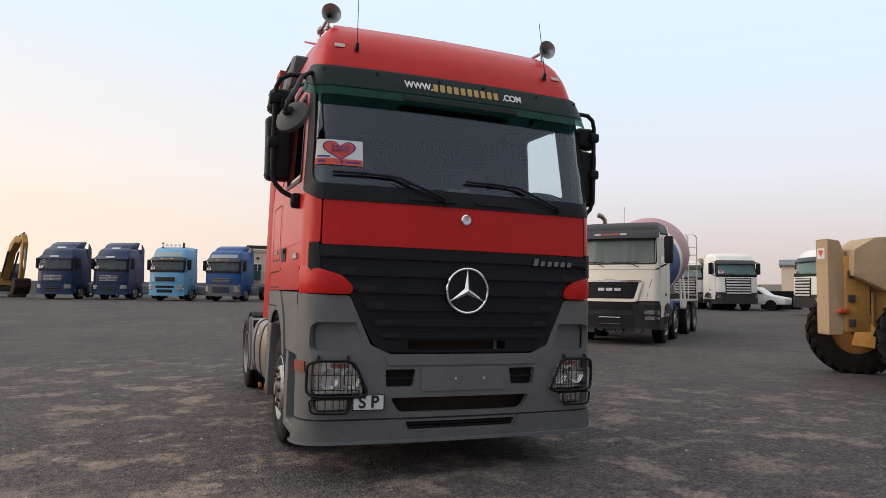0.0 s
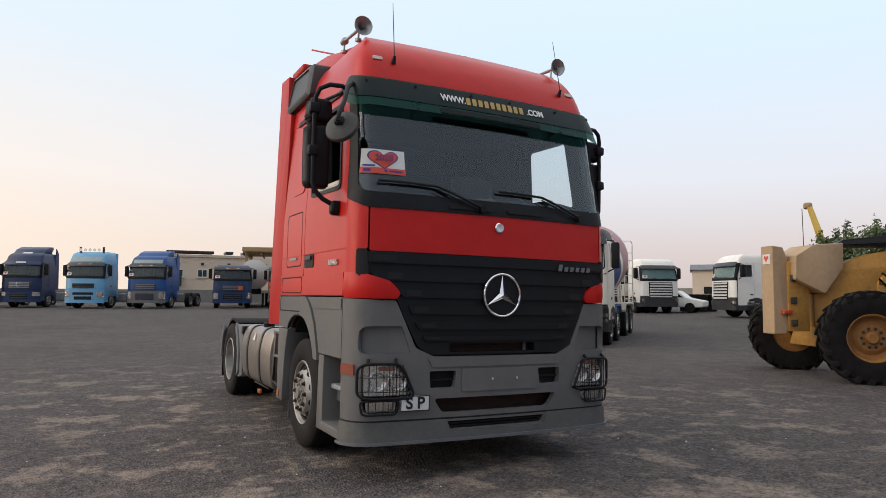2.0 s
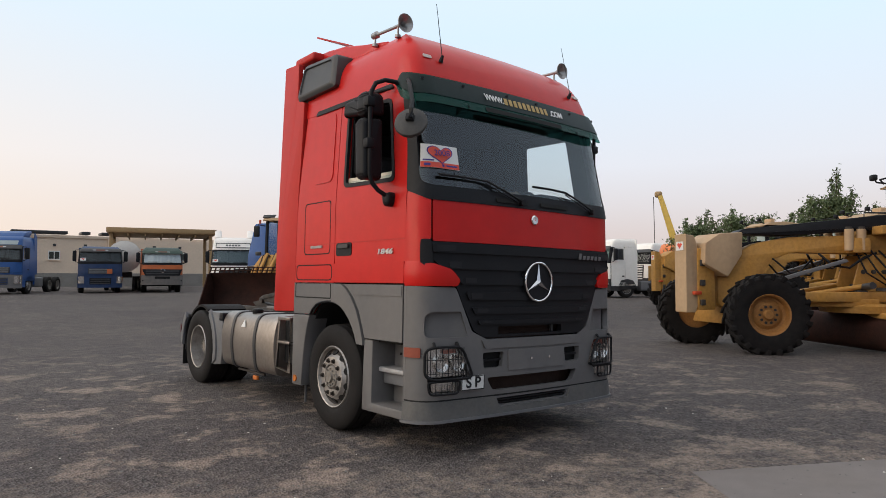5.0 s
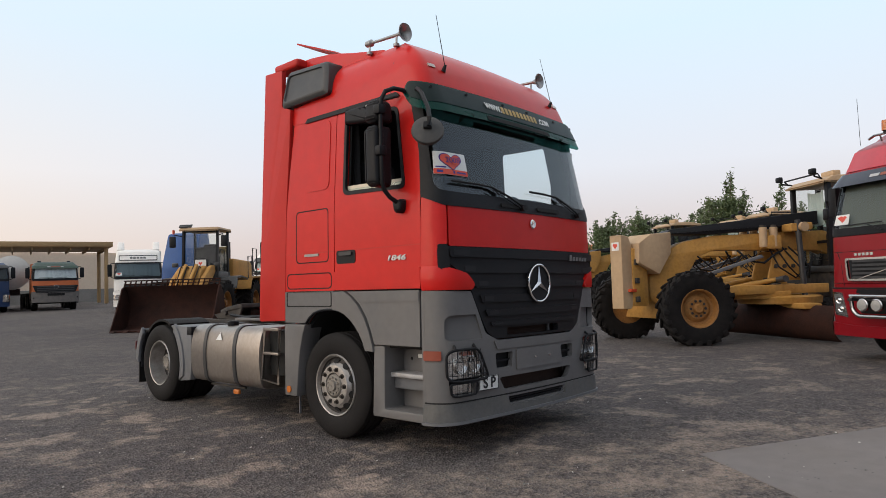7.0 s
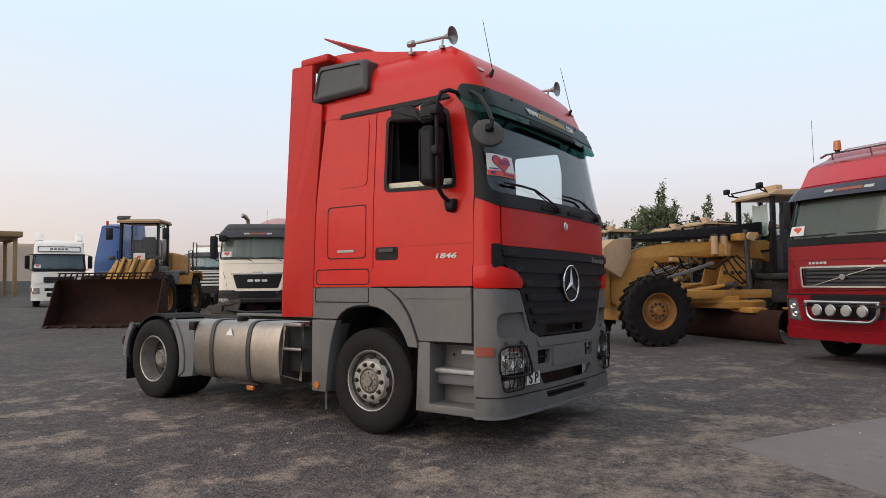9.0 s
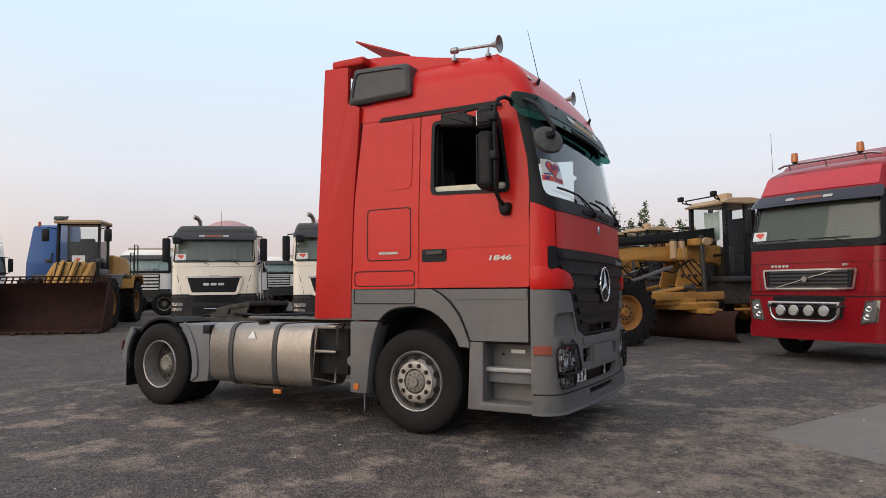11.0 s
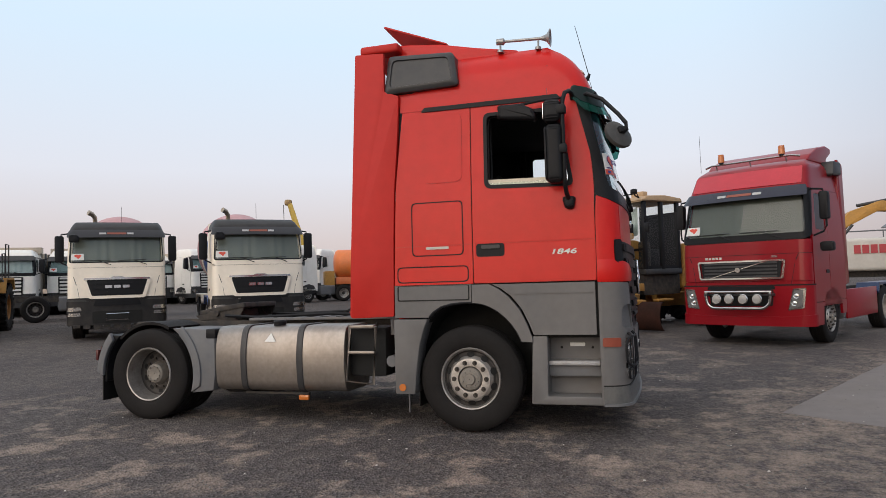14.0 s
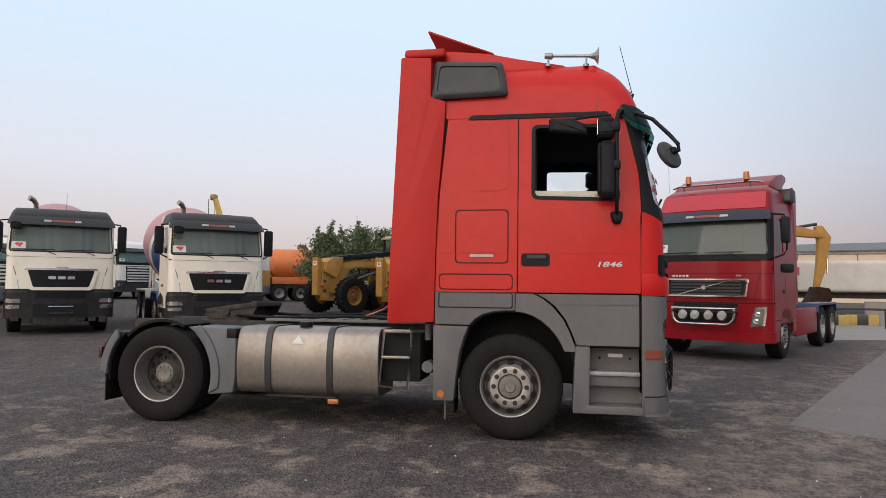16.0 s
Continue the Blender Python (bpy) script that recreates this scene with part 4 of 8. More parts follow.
    bump = part("bumper", sheet(rp(up, 0.02), S, 0.05, holes, du=0.05, off=0.012), GREY, T, "grey plastic front bumper")
    for s in (-1, 1):
        part("bumper_side", sheet([(s * U(q[0]), q[1]) for q in ((0.33, 0.29), (0.345, 0.29), (0.345, 0.92), (0.345, 1.40), (0.33, 1.40))], S, 0.05, off=0.012), GREY, bump)
        part("recess_floor", sheet([(s * q[0], *q[1:]) for q in rp([(0.78, 0.955), (1.15, 0.955), (1.15, 1.21), (0.85, 1.21)], 0.03)], lambda u, v, d=0.0: S(u, v, d - 0.055 * max(0.0, min(1.0, (abs(u) - 0.80) / 0.22))), 0.02, du=0.05, off=0.004), GREY, bump)
        part("lamp_bowl", sheet([(s * q[0], *q[1:]) for q in rp([(0.85, 0.91), (1.13, 0.91), (1.13, 0.50), (0.87, 0.50), (0.75, 0.63)], 0.03)], S, 0.02, du=0.05, off=-0.05), BLACK, bump)
        part("duct", sheet([(s * q[0], *q[1:]) for q in ((0.37, 0.68), (0.66, 0.68), (0.66, 0.85), (0.37, 0.85))], S, 0.01, off=-0.06), VOID, bump)
        part("duct_bar", sheet([(s * q[0], *q[1:]) for q in ((0.41, 0.755), (0.64, 0.755), (0.64, 0.772), (0.41, 0.772))], S, 0.03, off=-0.02), BLACK, bump)
    part("lip_gap", sheet(rp([(-1.246, 0.455), (1.246, 0.455), (1.246, 0.468), (-1.246, 0.468)], 0.003), S, 0.01, du=0.05, off=0.0145), VOID, bump)
    part("lower_lip", sheet(rp([(-1.246, 0.305), (1.246, 0.305), (1.246, 0.456), (0.49, 0.456), (0.455, 0.36), (-0.455, 0.36), (-0.49, 0.456), (-1.246, 0.456)], 0.012), lambda u, v, d=0.0: S(u, v, d + 0.022 * (0.46 - v) / 0.17), 0.08, du=0.05, dv=0.05, off=0.026), GREYLIP, bump)
    part("chin", sheet(rect(-1.246, 1.246, 0.285, 0.308, 0.008), S, 0.09, du=0.05, off=0.062), GREY2, bump)
    part("number_plate_panel", sheet(rect(-0.355, 0.375, 0.668, 0.850, 0.012), S, 0.02, off=0.024), GREY, bump, "empty grey number plate panel")
    for x in (-0.075, 0.165):
        part("plate_bolt", rod(S(x, 0.762, 0.02), S(x, 0.762, 0.034), 0.011, n=10), CHROME, bump)
    part("bumper_ridge", sheet(rp([(-0.62, 0.868), (0.62, 0.868), (0.66, 0.945), (-0.66, 0.945)], 0.01), S, 0.02, off=0.024), GREY, bump)
    for z in (0.385, 0.41):
        part("lip_grille_bar", sheet(rect(-0.46, 0.46, z, z + 0.012, 0.003), S, 0.03, off=-0.005), BLACK, bump)
    # dark rusty sheet, which also paints in the shade behind the lower opening
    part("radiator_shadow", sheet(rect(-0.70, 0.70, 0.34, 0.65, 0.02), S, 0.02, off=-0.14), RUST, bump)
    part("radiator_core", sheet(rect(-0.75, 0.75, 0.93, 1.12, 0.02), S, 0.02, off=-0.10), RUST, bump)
    part("condenser_strut", sheet(rect(0.30, 0.325, 0.97, 1.07, 0.003), S, 0.02, off=-0.06), GREY2, bump)
    for s in (-1, 1):
        m = lambda poly: [(s * q[0], *q[1:]) for q in poly]
        glassy = rp([(0.89, 0.885), (1.10, 0.885), (1.10, 0.655), (0.79, 0.655)], 0.035)
        lamp = part("headlamp", sheet(m(glassy), S, 0.012, du=0.05, off=-0.016), REFLECTOR, T, "wide headlamp behind a wire guard")
        for k in range(2):
            c = S(s * (0.90 + 0.125 * k), 0.765, 0.0)
            part("bulb_bowl", lathe([(0.02, 0.005), (0.02, 0.045), (-0.006, 0.066), (-0.010, 0.072), (-0.004, 0.07), (0.03, 0.045)], 20, "y"), REFLECTOR, lamp, at=Matrix.Translation(c))
        part("indicator", sheet(m(rect(0.925, 1.02, 0.845, 0.878, 0.012)), S, 0.01, off=0.004), ORLENS, lamp)
        part("lamp_lens", sheet(m(glassy), S, 0, du=0.05, off=0.012), LAMPGLASS, lamp)
        foggy = rp([(0.91, 0.607), (1.085, 0.607), (1.075, 0.53), (0.92, 0.53)], 0.02)
        fog = part("fog_lamp", sheet(m(foggy), S, 0.01, du=0.05, off=-0.010), REFLECTOR, T)
        part("fog_lens", sheet(m(foggy), S, 0, du=0.05, off=0.008), LAMPGLASS, fog)
        loop = m(rp([(0.885, 0.902), (1.118, 0.902), (1.118, 0.638), (0.765, 0.638)], 0.07, 6))
        gd = part("lamp_guard", tube([S(q[0], q[1], 0.048) for q in loop], 0.0115, 8, close=True), BLACK, T, "black wire headlamp guard")
        part("lower_guard", tube([S(q[0], q[1], 0.044) for q in m(rp([(0.90, 0.622), (1.105, 0.622), (1.092, 0.517), (0.915, 0.517)], 0.03))], 0.0085, 7, close=True), BLACK, gd)
        for k in range(11):
            x = 0.815 + k * 0.0275
            zt = min(0.897, 0.64 + (x - 0.765) * 2.6)
            part("guard_bar", tube([S(s * x, zt, 0.052), S(s * x, (zt + 0.64) / 2, 0.056), S(s * x, 0.64, 0.052)], 0.0032, 5), BLACK, gd)
            if 0.915 < x < 1.10:
                part("guard_bar", tube([S(s * x, 0.62, 0.048), S(s * x, 0.52, 0.048)], 0.003, 5), BLACK, gd)
        for z in (0.80, 0.69):
            x0 = 0.765 + (z - 0.638) * 0.42
            part("guard_bar", tube([S(s * (x0 + (1.118 - x0) * k / 5), z, 0.054) for k in range(6)], 0.0032, 5), BLACK, gd)
        for x in (0.925, 1.07):
            part("guard_hook", tube([S(s * x, 0.902, 0.05), S(s * x, 0.935, 0.018)], 0.013, 6), BLACK, gd)
    pl = part("letter_plate", sheet(rect(-0.885, -0.645, 0.535, 0.655, 0.006), S, 0.006, du=0.06, off=0.045), WHITE, T, "small white plate with black letters")
    part("plate_border", sheet(rect(-0.885, -0.645, 0.535, 0.655, 0.006), S, 0.002, [rect(-0.878, -0.652, 0.542, 0.648, 0.005)], du=0.06, off=0.047), INK, pl)
    p = S(-0.765, 0.595, 0.050)
    text("S P", 0.125, INK, pl, pose(*p, 90, 0, -4.2), "plate_letters", 0.0015, 0.003)
    # side fairings, roof deflector and its raised flap
    for s in (-1, 1):
        f = prism(rp([(2.336, 1.115), (2.81, 1.10, 0.04), (2.80, 1.6), (2.715, 3.82, 0.02), (2.40, 3.80), (2.40, 3.40), (2.245, 3.34), (2.265, 2.95), (2.312, 2.35), (2.328, 1.8)], 0.01), "x", s * 1.222, s * 1.278, 0.006)
        bmesh.ops.transform(f, matrix=Matrix(((1, 0, -s * 0.010, 0), (0, 1, 0, 0), (0, 0, 1, 0), (0, 0, 0, 1))), verts=f.verts)
        part("side_fairing", f, RED_DULL, T, "sun-faded red side fairing behind the cab")
        sn = B()
        face = [(1.615, 3.385), (1.675, 3.745), (2.37, 3.785), (2.395, 3.365)]
        wide = lambda z: 1.265 - (z - 3.40) * 0.18
        for grow, inset in ((0.0, 0.28), (0.0, 0.03), (-0.03, 0.0), (-0.055, -0.004), (-0.062, 0.012)):
            cy, cz = 2.015, 3.575
            ring = rp([(cy + (y - cy) * (1 + grow / 0.37), cz + (z - cz) * (1 + grow / 0.19)) for y, z in face], 0.05, 4)
            vs = [sn.verts.new((s * (wide(z) - inset), y, z)) for y, z in ring]
            if grow == 0.0 and inset > 0.1:
                sn.faces.new(vs)
            else:
                for i in range(len(vs)):
                    sn.faces.new((last[i], last[(i + 1) % len(vs)], vs[(i + 1) % len(vs)], vs[i]))
            last = vs
        sn.faces.new(last)
        sn = part("air_intake", sn, SATIN, T, "dark grey louvred air intake")
        for k in range(20):
            y = 1.722 + k * 0.0285
            slat = prism([(y, 3.450), (y + 0.016, 3.450), (y + 0.044, 3.695), (y + 0.028, 3.695)], "x", s * 1.850, s * 1.861)
            bmesh.ops.transform(slat, matrix=Matrix(((1, 0, -s * 0.18, 0), (0, 1, 0, 0), (0, 0, 1, 0), (0, 0, 0, 1))), verts=slat.verts)
            part("louvre", slat, SATIN, sn)
        part("gutter_end", box(s * 1.15, s * 1.195, 2.1, 2.26, 3.36, 3.39, 0.01), BLACK, T)
    defl = prism([(1.05, 3.68), (1.05, 3.745), (1.5, 3.83), (1.85, 3.91), (2.2, 3.95), (2.66, 3.97), (2.70, 3.94), (2.69, 3.86), (2.4, 3.84), (2.2, 3.68)], "x", -1.0, 1.0, 0.02, 3)
    part("roof_deflector", defl, RED, T, "red roof air deflector")
    part("deflector_lip", box(-1.13, 1.13, 2.28, 2.71, 3.85, 3.945, 0.03, 3), RED_DULL, T)
    part("raised_flap", prism([(1.78, 3.90), (1.80, 3.92), (2.48, 4.19), (2.49, 4.175)], "x", -0.98, 0.9), RED_DULL, T, "raised red deflector flap")
    # back wall and cab interior
    part("back_wall", box(-1.15, 1.15, 2.27, 2.33, 1.0, 3.72, 0.02), RED_DULL, T)
    part("bunk", box(-1.13, 1.13, 1.65, 2.26, 1.45, 2.3, 0.05), INTERIOR_L, T)
    part("rear_lining", box(-1.198, 1.198, 2.19, 2.262, 1.45, 3.24), INTERIOR, T)
    part("headliner", box(-1.19, 1.19, 0.46, 2.26, 3.14, 3.18, 0.01), INTERIOR, T)
    part("cab_floor", box(-1.15, 1.15, 0.36, 2.27, 1.36, 1.42), INTERIOR, T)
    part("firewall", sheet(rect(-1.2, 1.2, 1.1, 2.12, 0.02), S, 0.02, off=-0.07), INTERIOR, T)
    part("dashboard", prism(rp([(0.18, 2.02), (0.20, 2.18), (0.42, 2.24), (0.66, 2.18), (0.76, 2.0), (0.62, 1.75), (0.2, 1.75)], 0.03), "x", -1.14, 1.14, 0.01), INTERIOR_L, T)
    part("instrument_hood", prism(rp([(0.38, 2.2), (0.46, 2.33), (0.70, 2.30), (0.74, 2.2)], 0.03), "x", 0.35, 0.95, 0.02), INTERIOR, T)
    sw = B()
    tube([(0.62 + 0.225 * math.cos(a), 0.86 - 0.13 * math.sin(a), 2.20 + 0.20 * math.sin(a)) for a in [k * 2 * math.pi / 32 for k in range(32)]], 0.016, 7, sw, close=True)
    for a in (0, math.pi, -math.pi / 2):
        tube([(0.62, 0.87, 2.19), (0.62 + 0.22 * math.cos(a), 0.86 - 0.13 * math.sin(a), 2.20 + 0.2 * math.sin(a))], 0.013, 6, sw)
    part("steering_wheel", sw, INTERIOR, T)
    for x in (-0.62, 0.62):
        seat = part("seat", box(x - 0.25, x + 0.25, 1.0, 1.5, 1.75, 1.95, 0.05, 3), INTERIOR_L, T)
        part("seat_back", prism(rp([(1.42, 1.9), (1.58, 1.9), (1.68, 2.72), (1.56, 2.74)], 0.05), "x", x - 0.24, x + 0.24, 0.04, 3), INTERIOR_L, seat)
        part("seat_base", box(x - 0.2, x + 0.2, 1.05, 1.45, 1.42, 1.76, 0.02), INTERIOR, seat)
    n = 24
    for s in (-1, 1):
        c = B()
        rws = [[c.verts.new((s * (1.09 - 0.025 * math.sin(k * 1.7 + z)), 1.33 + 0.008 * k, z)) for k in range(n)] for z in (2.3, 2.7, 3.15)]
        for i in range(2):
            for k in range(n - 1):
                c.faces.new((rws[i][k], rws[i][k + 1], rws[i + 1][k + 1], rws[i + 1][k]))
        part("curtain", c, INTERIOR, T, sharp=80)
    cl = B()
    rws = [[cl.verts.new((-0.25 + 0.05 * k, 0.34 + 0.05 * j, 2.25 + 0.09 * max(0, 1 - abs(k - 7) / 6.5) * max(0, 1 - abs(j - 2) / 2.6) + 0.02 * math.sin(k * 2.3 + j))) for k in range(13)] for j in range(5)]
    for j in range(4):
        for k in range(12):
            cl.faces.new((rws[j][k], rws[j][k + 1], rws[j + 1][k + 1], rws[j + 1][k]))
    part("cloth_on_dashboard", cl, CURTAIN, T, "crumpled brown cloth", sharp=80)
    # mirrors
    for s in (-1, 1):
        o = 0.06 if s > 0 else 0.0
        arm = B()
        rail = [(1.20, 0.52, 3.13), (1.28, 0.515, 3.165), (1.38 + o, 0.53, 3.165), (1.455 + o, 0.56, 3.13), (1.483 + o, 0.578, 3.06), (1.487 + o, 0.585, 2.97), (1.487 + o, 0.585, 2.60), (1.483 + o, 0.585, 2.34), (1.455 + o, 0.585, 2.27), (1.40 + o, 0.58, 2.215), (1.30, 0.57, 2.165)]
        tube([(s * x, y, z) for x, y, z in rail], 0.020, 10, arm)
        tube([(s * 1.24, 0.62, 3.145), (s * 1.33, 0.80, 3.115), (s * 1.33, 1.02, 3.09)], 0.014, 8, arm)
        mi = part("mirror_arm", arm, BLACK, T, "black tubular mirror arm")
        part("mirror_foot", prism(rp([(0.53, 2.085), (0.61, 2.085), (0.635, 2.20), (0.51, 2.20)], 0.04), "x", s * 1.24, s * 1.335, 0.025, 3), BLACK, mi)
        main = part("main_mirror", prism(rp([(s * (1.335 + o), 2.31), (s * (1.535 + o), 2.31), (s * (1.545 + o), 2.83), (s * (1.335 + o), 2.85)], 0.05), "y", 0.60, 0.74, 0.035, 3), BLACK, T, "tall black mirror housing")
        part("mirror_glass", box(s * (1.36 + o), s * (1.515 + o), 0.738, 0.7405, 2.36, 2.80, 0.0), MIRROR, main)
        part("mirror_rim", tube([(s * x, 0.742, z) for x, z in rp([(1.355 + o, 2.345), (1.52 + o, 2.345), (1.525 + o, 2.81), (1.355 + o, 2.82)], 0.03)], 0.012, 6, close=True), BLACK, main)
        part("hinge_knuckle", box(s * (1.442 + o), s * (1.535 + o), 0.552, 0.64, 2.565, 2.655, 0.02), BLACK, main)
        wide = part("wide_mirror", prism(rp([(s * (1.31 + o), 2.87), (s * (1.535 + o), 2.87), (s * (1.52 + o), 3.07), (s * (1.33 + o), 3.07)], 0.06), "y", 0.60, 0.76, 0.04, 3), BLACK, T)
        part("mirror_glass", box(s * (1.35 + o), s * (1.50 + o), 0.758, 0.7605, 2.90, 3.04, 0.0), MIRROR, wide)
        part("hinge_knuckle", box(s * (1.442 + o), s * (1.535 + o), 0.552, 0.64, 2.925, 3.015, 0.02), BLACK, wide)
        if s < 0:
            part("kerb_mirror", prism(rp([(0.84, 2.93), (1.21, 2.97), (1.20, 3.10), (0.98, 3.10), (0.86, 3.03)], 0.03), "x", s * 1.275, s * 1.385, 0.03, 3), BLACK, T, "dark kerb-view mirror above the door window")
        if s < 0:
            fa = B()
            tube([(s * 1.20, 0.46, 3.13), (s * 1.24, 0.38, 3.16), (s * 1.33, 0.24, 3.07), (s * 1.405, 0.10, 2.90), (s * 1.462, 0.035, 2.80), (s * 1.472, 0.030, 2.73)], 0.019, 8, fa)
            fm = part("front_mirror_arm", fa, BLACK, T)
            dish = lathe([(-0.085, 0.005), (-0.08, 0.09), (-0.05, 0.140), (-0.01, 0.152), (0.02, 0.146), (0.055, 0.10), (0.075, 0.04), (0.078, 0.005)], 28, "z")
            bowl = part("front_mirror", dish, MIRRORSHELL, T, "oval grey-black front-view mirror", at=Matrix.LocRotScale((-1.412, 0.104, 2.713), Vector((-0.60, -0.56, 0.42)).to_track_quat("Z", "Y"), (0.90, 0.96, 0.60)))
            part("mirror_clamp", box(-0.04, 0.04, -0.03, 0.04, 0.06, 0.13, 0.015), BLACK, bowl)
    # horns and aerials on the roof
    for x, hy, hz in ((-1.03, 0.72, 3.815), (1.04, 0.62, 3.785)):
        lat = lathe([(0.54, 0.004), (0.54, 0.03), (0.47, 0.035), (0.45, 0.014), (0.1, 0.016), (0.03, 0.04), (0.0, 0.085), (0.004, 0.087), (0.04, 0.035), (0.12, 0.008)], 24, "y")
        horn = part("air_horn", lat, HORNM, T, "chrome trumpet air horn", at=pose(x, hy, hz, 2.5))
        for y in (0.12, 0.50):
            stand = rod((0, y, -0.005), (0, y, -0.10), 0.010, n=8)
            rod((0, y, -0.085), (0, y, -0.11), 0.03, n=10, bm=stand)
            part("horn_stand", stand, HORNM, horn)
    for x, sway in ((-0.874, 0.026), (0.877, 0.0)):
        b = S(x, 3.40, 0.0)
        a = part("aerial_base", rod(b, b + Vector((0, -0.03, 0.055)), 0.022, 0.012), BLACK, T)
        part("aerial_rod", rod(b + Vector((0, -0.02, 0.05)), b + Vector((sway, 0.10, 0.57)), 0.0042, 0.0026, 6), BLACK, a)
    for x, hh in ((0.017, 0.035), (0.185, 0.022)):
        part("roof_stud", rod((x, 0.74, 3.69), (x, 0.73, 3.715 + hh * 0.6), 0.024, 0.013), BLACK, T)
    # chassis
    for s in (-1, 1):
        part("frame_rail", box(s * 0.36, s * 0.45, 0.3, 6.15, 0.80, 1.06, 0.008), CHASSIS, T)
        wheel(T, "front", s * 1.075, 1.58, 0.505, bolts=True)
        wheel(T, "rear", s * 1.055, 5.33, 0.505, bolts=True)
        wheel(T, "rear", s * 0.73, 5.33, 0.505, inner=True)
    part("front_axle", rod((-1.0, 1.57, 0.42), (1.0, 1.57, 0.42), 0.07), CHASSIS, T)
    part("rear_axle", rod((-0.9, 5.33, 0.505), (0.9, 5.33, 0.505), 0.11), CHASSIS, T)
    part("differential", lathe([(-0.2, 0.05), (-0.18, 0.2), (0, 0.26), (0.18, 0.2), (0.2, 0.05)], 24, "y"), CHASSIS, T, at=pose(0, 5.33, 0.5))
    # plain block in the shade black, which darkens the underbody
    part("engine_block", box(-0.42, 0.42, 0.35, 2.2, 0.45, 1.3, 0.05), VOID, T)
    part("gearbox", box(-0.3, 0.3, 2.2, 3.2, 0.5, 1.0, 0.06), CHASSIS, T)
    for y in (2.5, 3.4, 4.4, 6.0):
        part("cross_member", box(-0.4, 0.4, y - 0.06, y + 0.06, 0.84, 1.02, 0.01), CHASSIS, T)
    part("catwalk", box(-0.62, 0.62, 2.55, 4.40, 1.065, 1.095, 0.005), CHASSIS_G, T)
    for k in range(8):
        part("catwalk_slot", box(-0.58, 0.58, 2.66 + k * 0.2, 2.70 + k * 0.2, 1.094, 1.10), VOID, T)
    # fifth wheel
    fw = prism(rp([(-0.46, -0.42), (0.46, -0.42), (0.47, 0.0), (0.33, 0.42), (0.13, 0.50), (0.05, 0.05), (-0.05, 0.05), (-0.13, 0.50), (-0.33, 0.42), (-0.47, 0.0)], 0.04), "z", -0.03, 0.03, 0.01)
    fifth = part("fifth_wheel_plate", fw, CHASSIS, T, "greasy dark fifth wheel plate", at=pose(0, 4.98, 1.20, -8, 0, 3) @ Matrix.Diagonal((0.9, 0.84, 1, 1)))
    part("jaw_housing", box(-0.20, 0.20, -0.25, 0.30, -0.13, -0.03, 0.03), CHASSIS, fifth)
    for s in (-1, 1):
        part("skirt_rib", prism([(-0.40, -0.03), (0.40, -0.03), (0.30, -0.10), (-0.32, -0.13)], "x", s * 0.42, s * 0.45), CHASSIS, fifth)
        part("plate_bracket", prism([(4.70, 1.05), (5.26, 1.05), (5.10, 1.18), (4.86, 1.18)], "x", s * 0.34, s * 0.40, 0.01), CHASSIS, T)
        part("plate_pin", rod((s * 0.32, 4.98, 1.15), (s * 0.44, 4.98, 1.15), 0.035), CHASSIS, T)
        # rear mudguards
        def arc2(r, a0, a1, n=16):
            return [(5.33 + r * math.cos(radians(a0 + (a1 - a0) * k / n)), 0.505 + r * math.sin(radians(a0 + (a1 - a0) * k / n))) for k in range(n + 1)]
        part("rear_mudguard_front", prism([(4.75, 0.31), (4.48, 0.34), (4.46, 0.50), (4.46, 0.97), (4.55, 1.0), (4.75, 1.01)] + arc2(0.60, 122, 196, 8), "x", s * 0.62, s * 1.20, 0.012), GREY2, T, "light grey plastic mudguard section")
        part("rear_mudguard_back", prism(arc2(0.60, 46, -8, 10) + [(5.98, 0.40), (6.03, 0.6), (6.01, 0.82), (5.91, 0.95)], "x", s * 0.62, s * 1.17, 0.012), BLACK, T, "dark plastic mudguard section")
        part("rear_mudguard_top", prism(arc2(0.585, 44, 116, 10) + arc2(0.555, 116, 44, 10), "x", s * 0.62, s * 1.17), RUBBER, T)
        part("guard_rib", prism(arc2(0.70, 130, 190, 10) + arc2(0.605, 198, 134, 10), "x", s * 1.18, s * 1.222, 0.010), GREY2, T)
        part("guard_notch", box(s * 1.0, s * 1.203, 4.455, 4.57, 0.90, 1.005, 0.01), BLACK, T)
        part("guard_rib", prism(arc2(0.70, 42, 2, 10) + arc2(0.615, -2, 38, 10), "x", s * 1.17, s * 1.215, 0.010), GREY2, T)
        part("rear_flap", box(s * 0.62, s * 1.19, 5.955, 5.97, 0.20, 0.50), RUBBER, T)
        part("tail_lamp", box(s * 0.8, s * 1.12, 6.02, 6.07, 0.70, 0.82, 0.01), DARKRED, T)
        part("air_bag", lathe([(0.62, 0.1), (0.68, 0.16), (0.78, 0.17), (0.86, 0.13), (0.86, 0.01), (0.62, 0.01)], 20, "z"), RUBBER, T, at=pose(s * 0.45, 4.77, 0))
    part("side_lamp", box(-1.215, -1.16, 6.015, 6.045, 0.66, 0.78, 0.003), DARKRED, T, "small red rear side lamp")
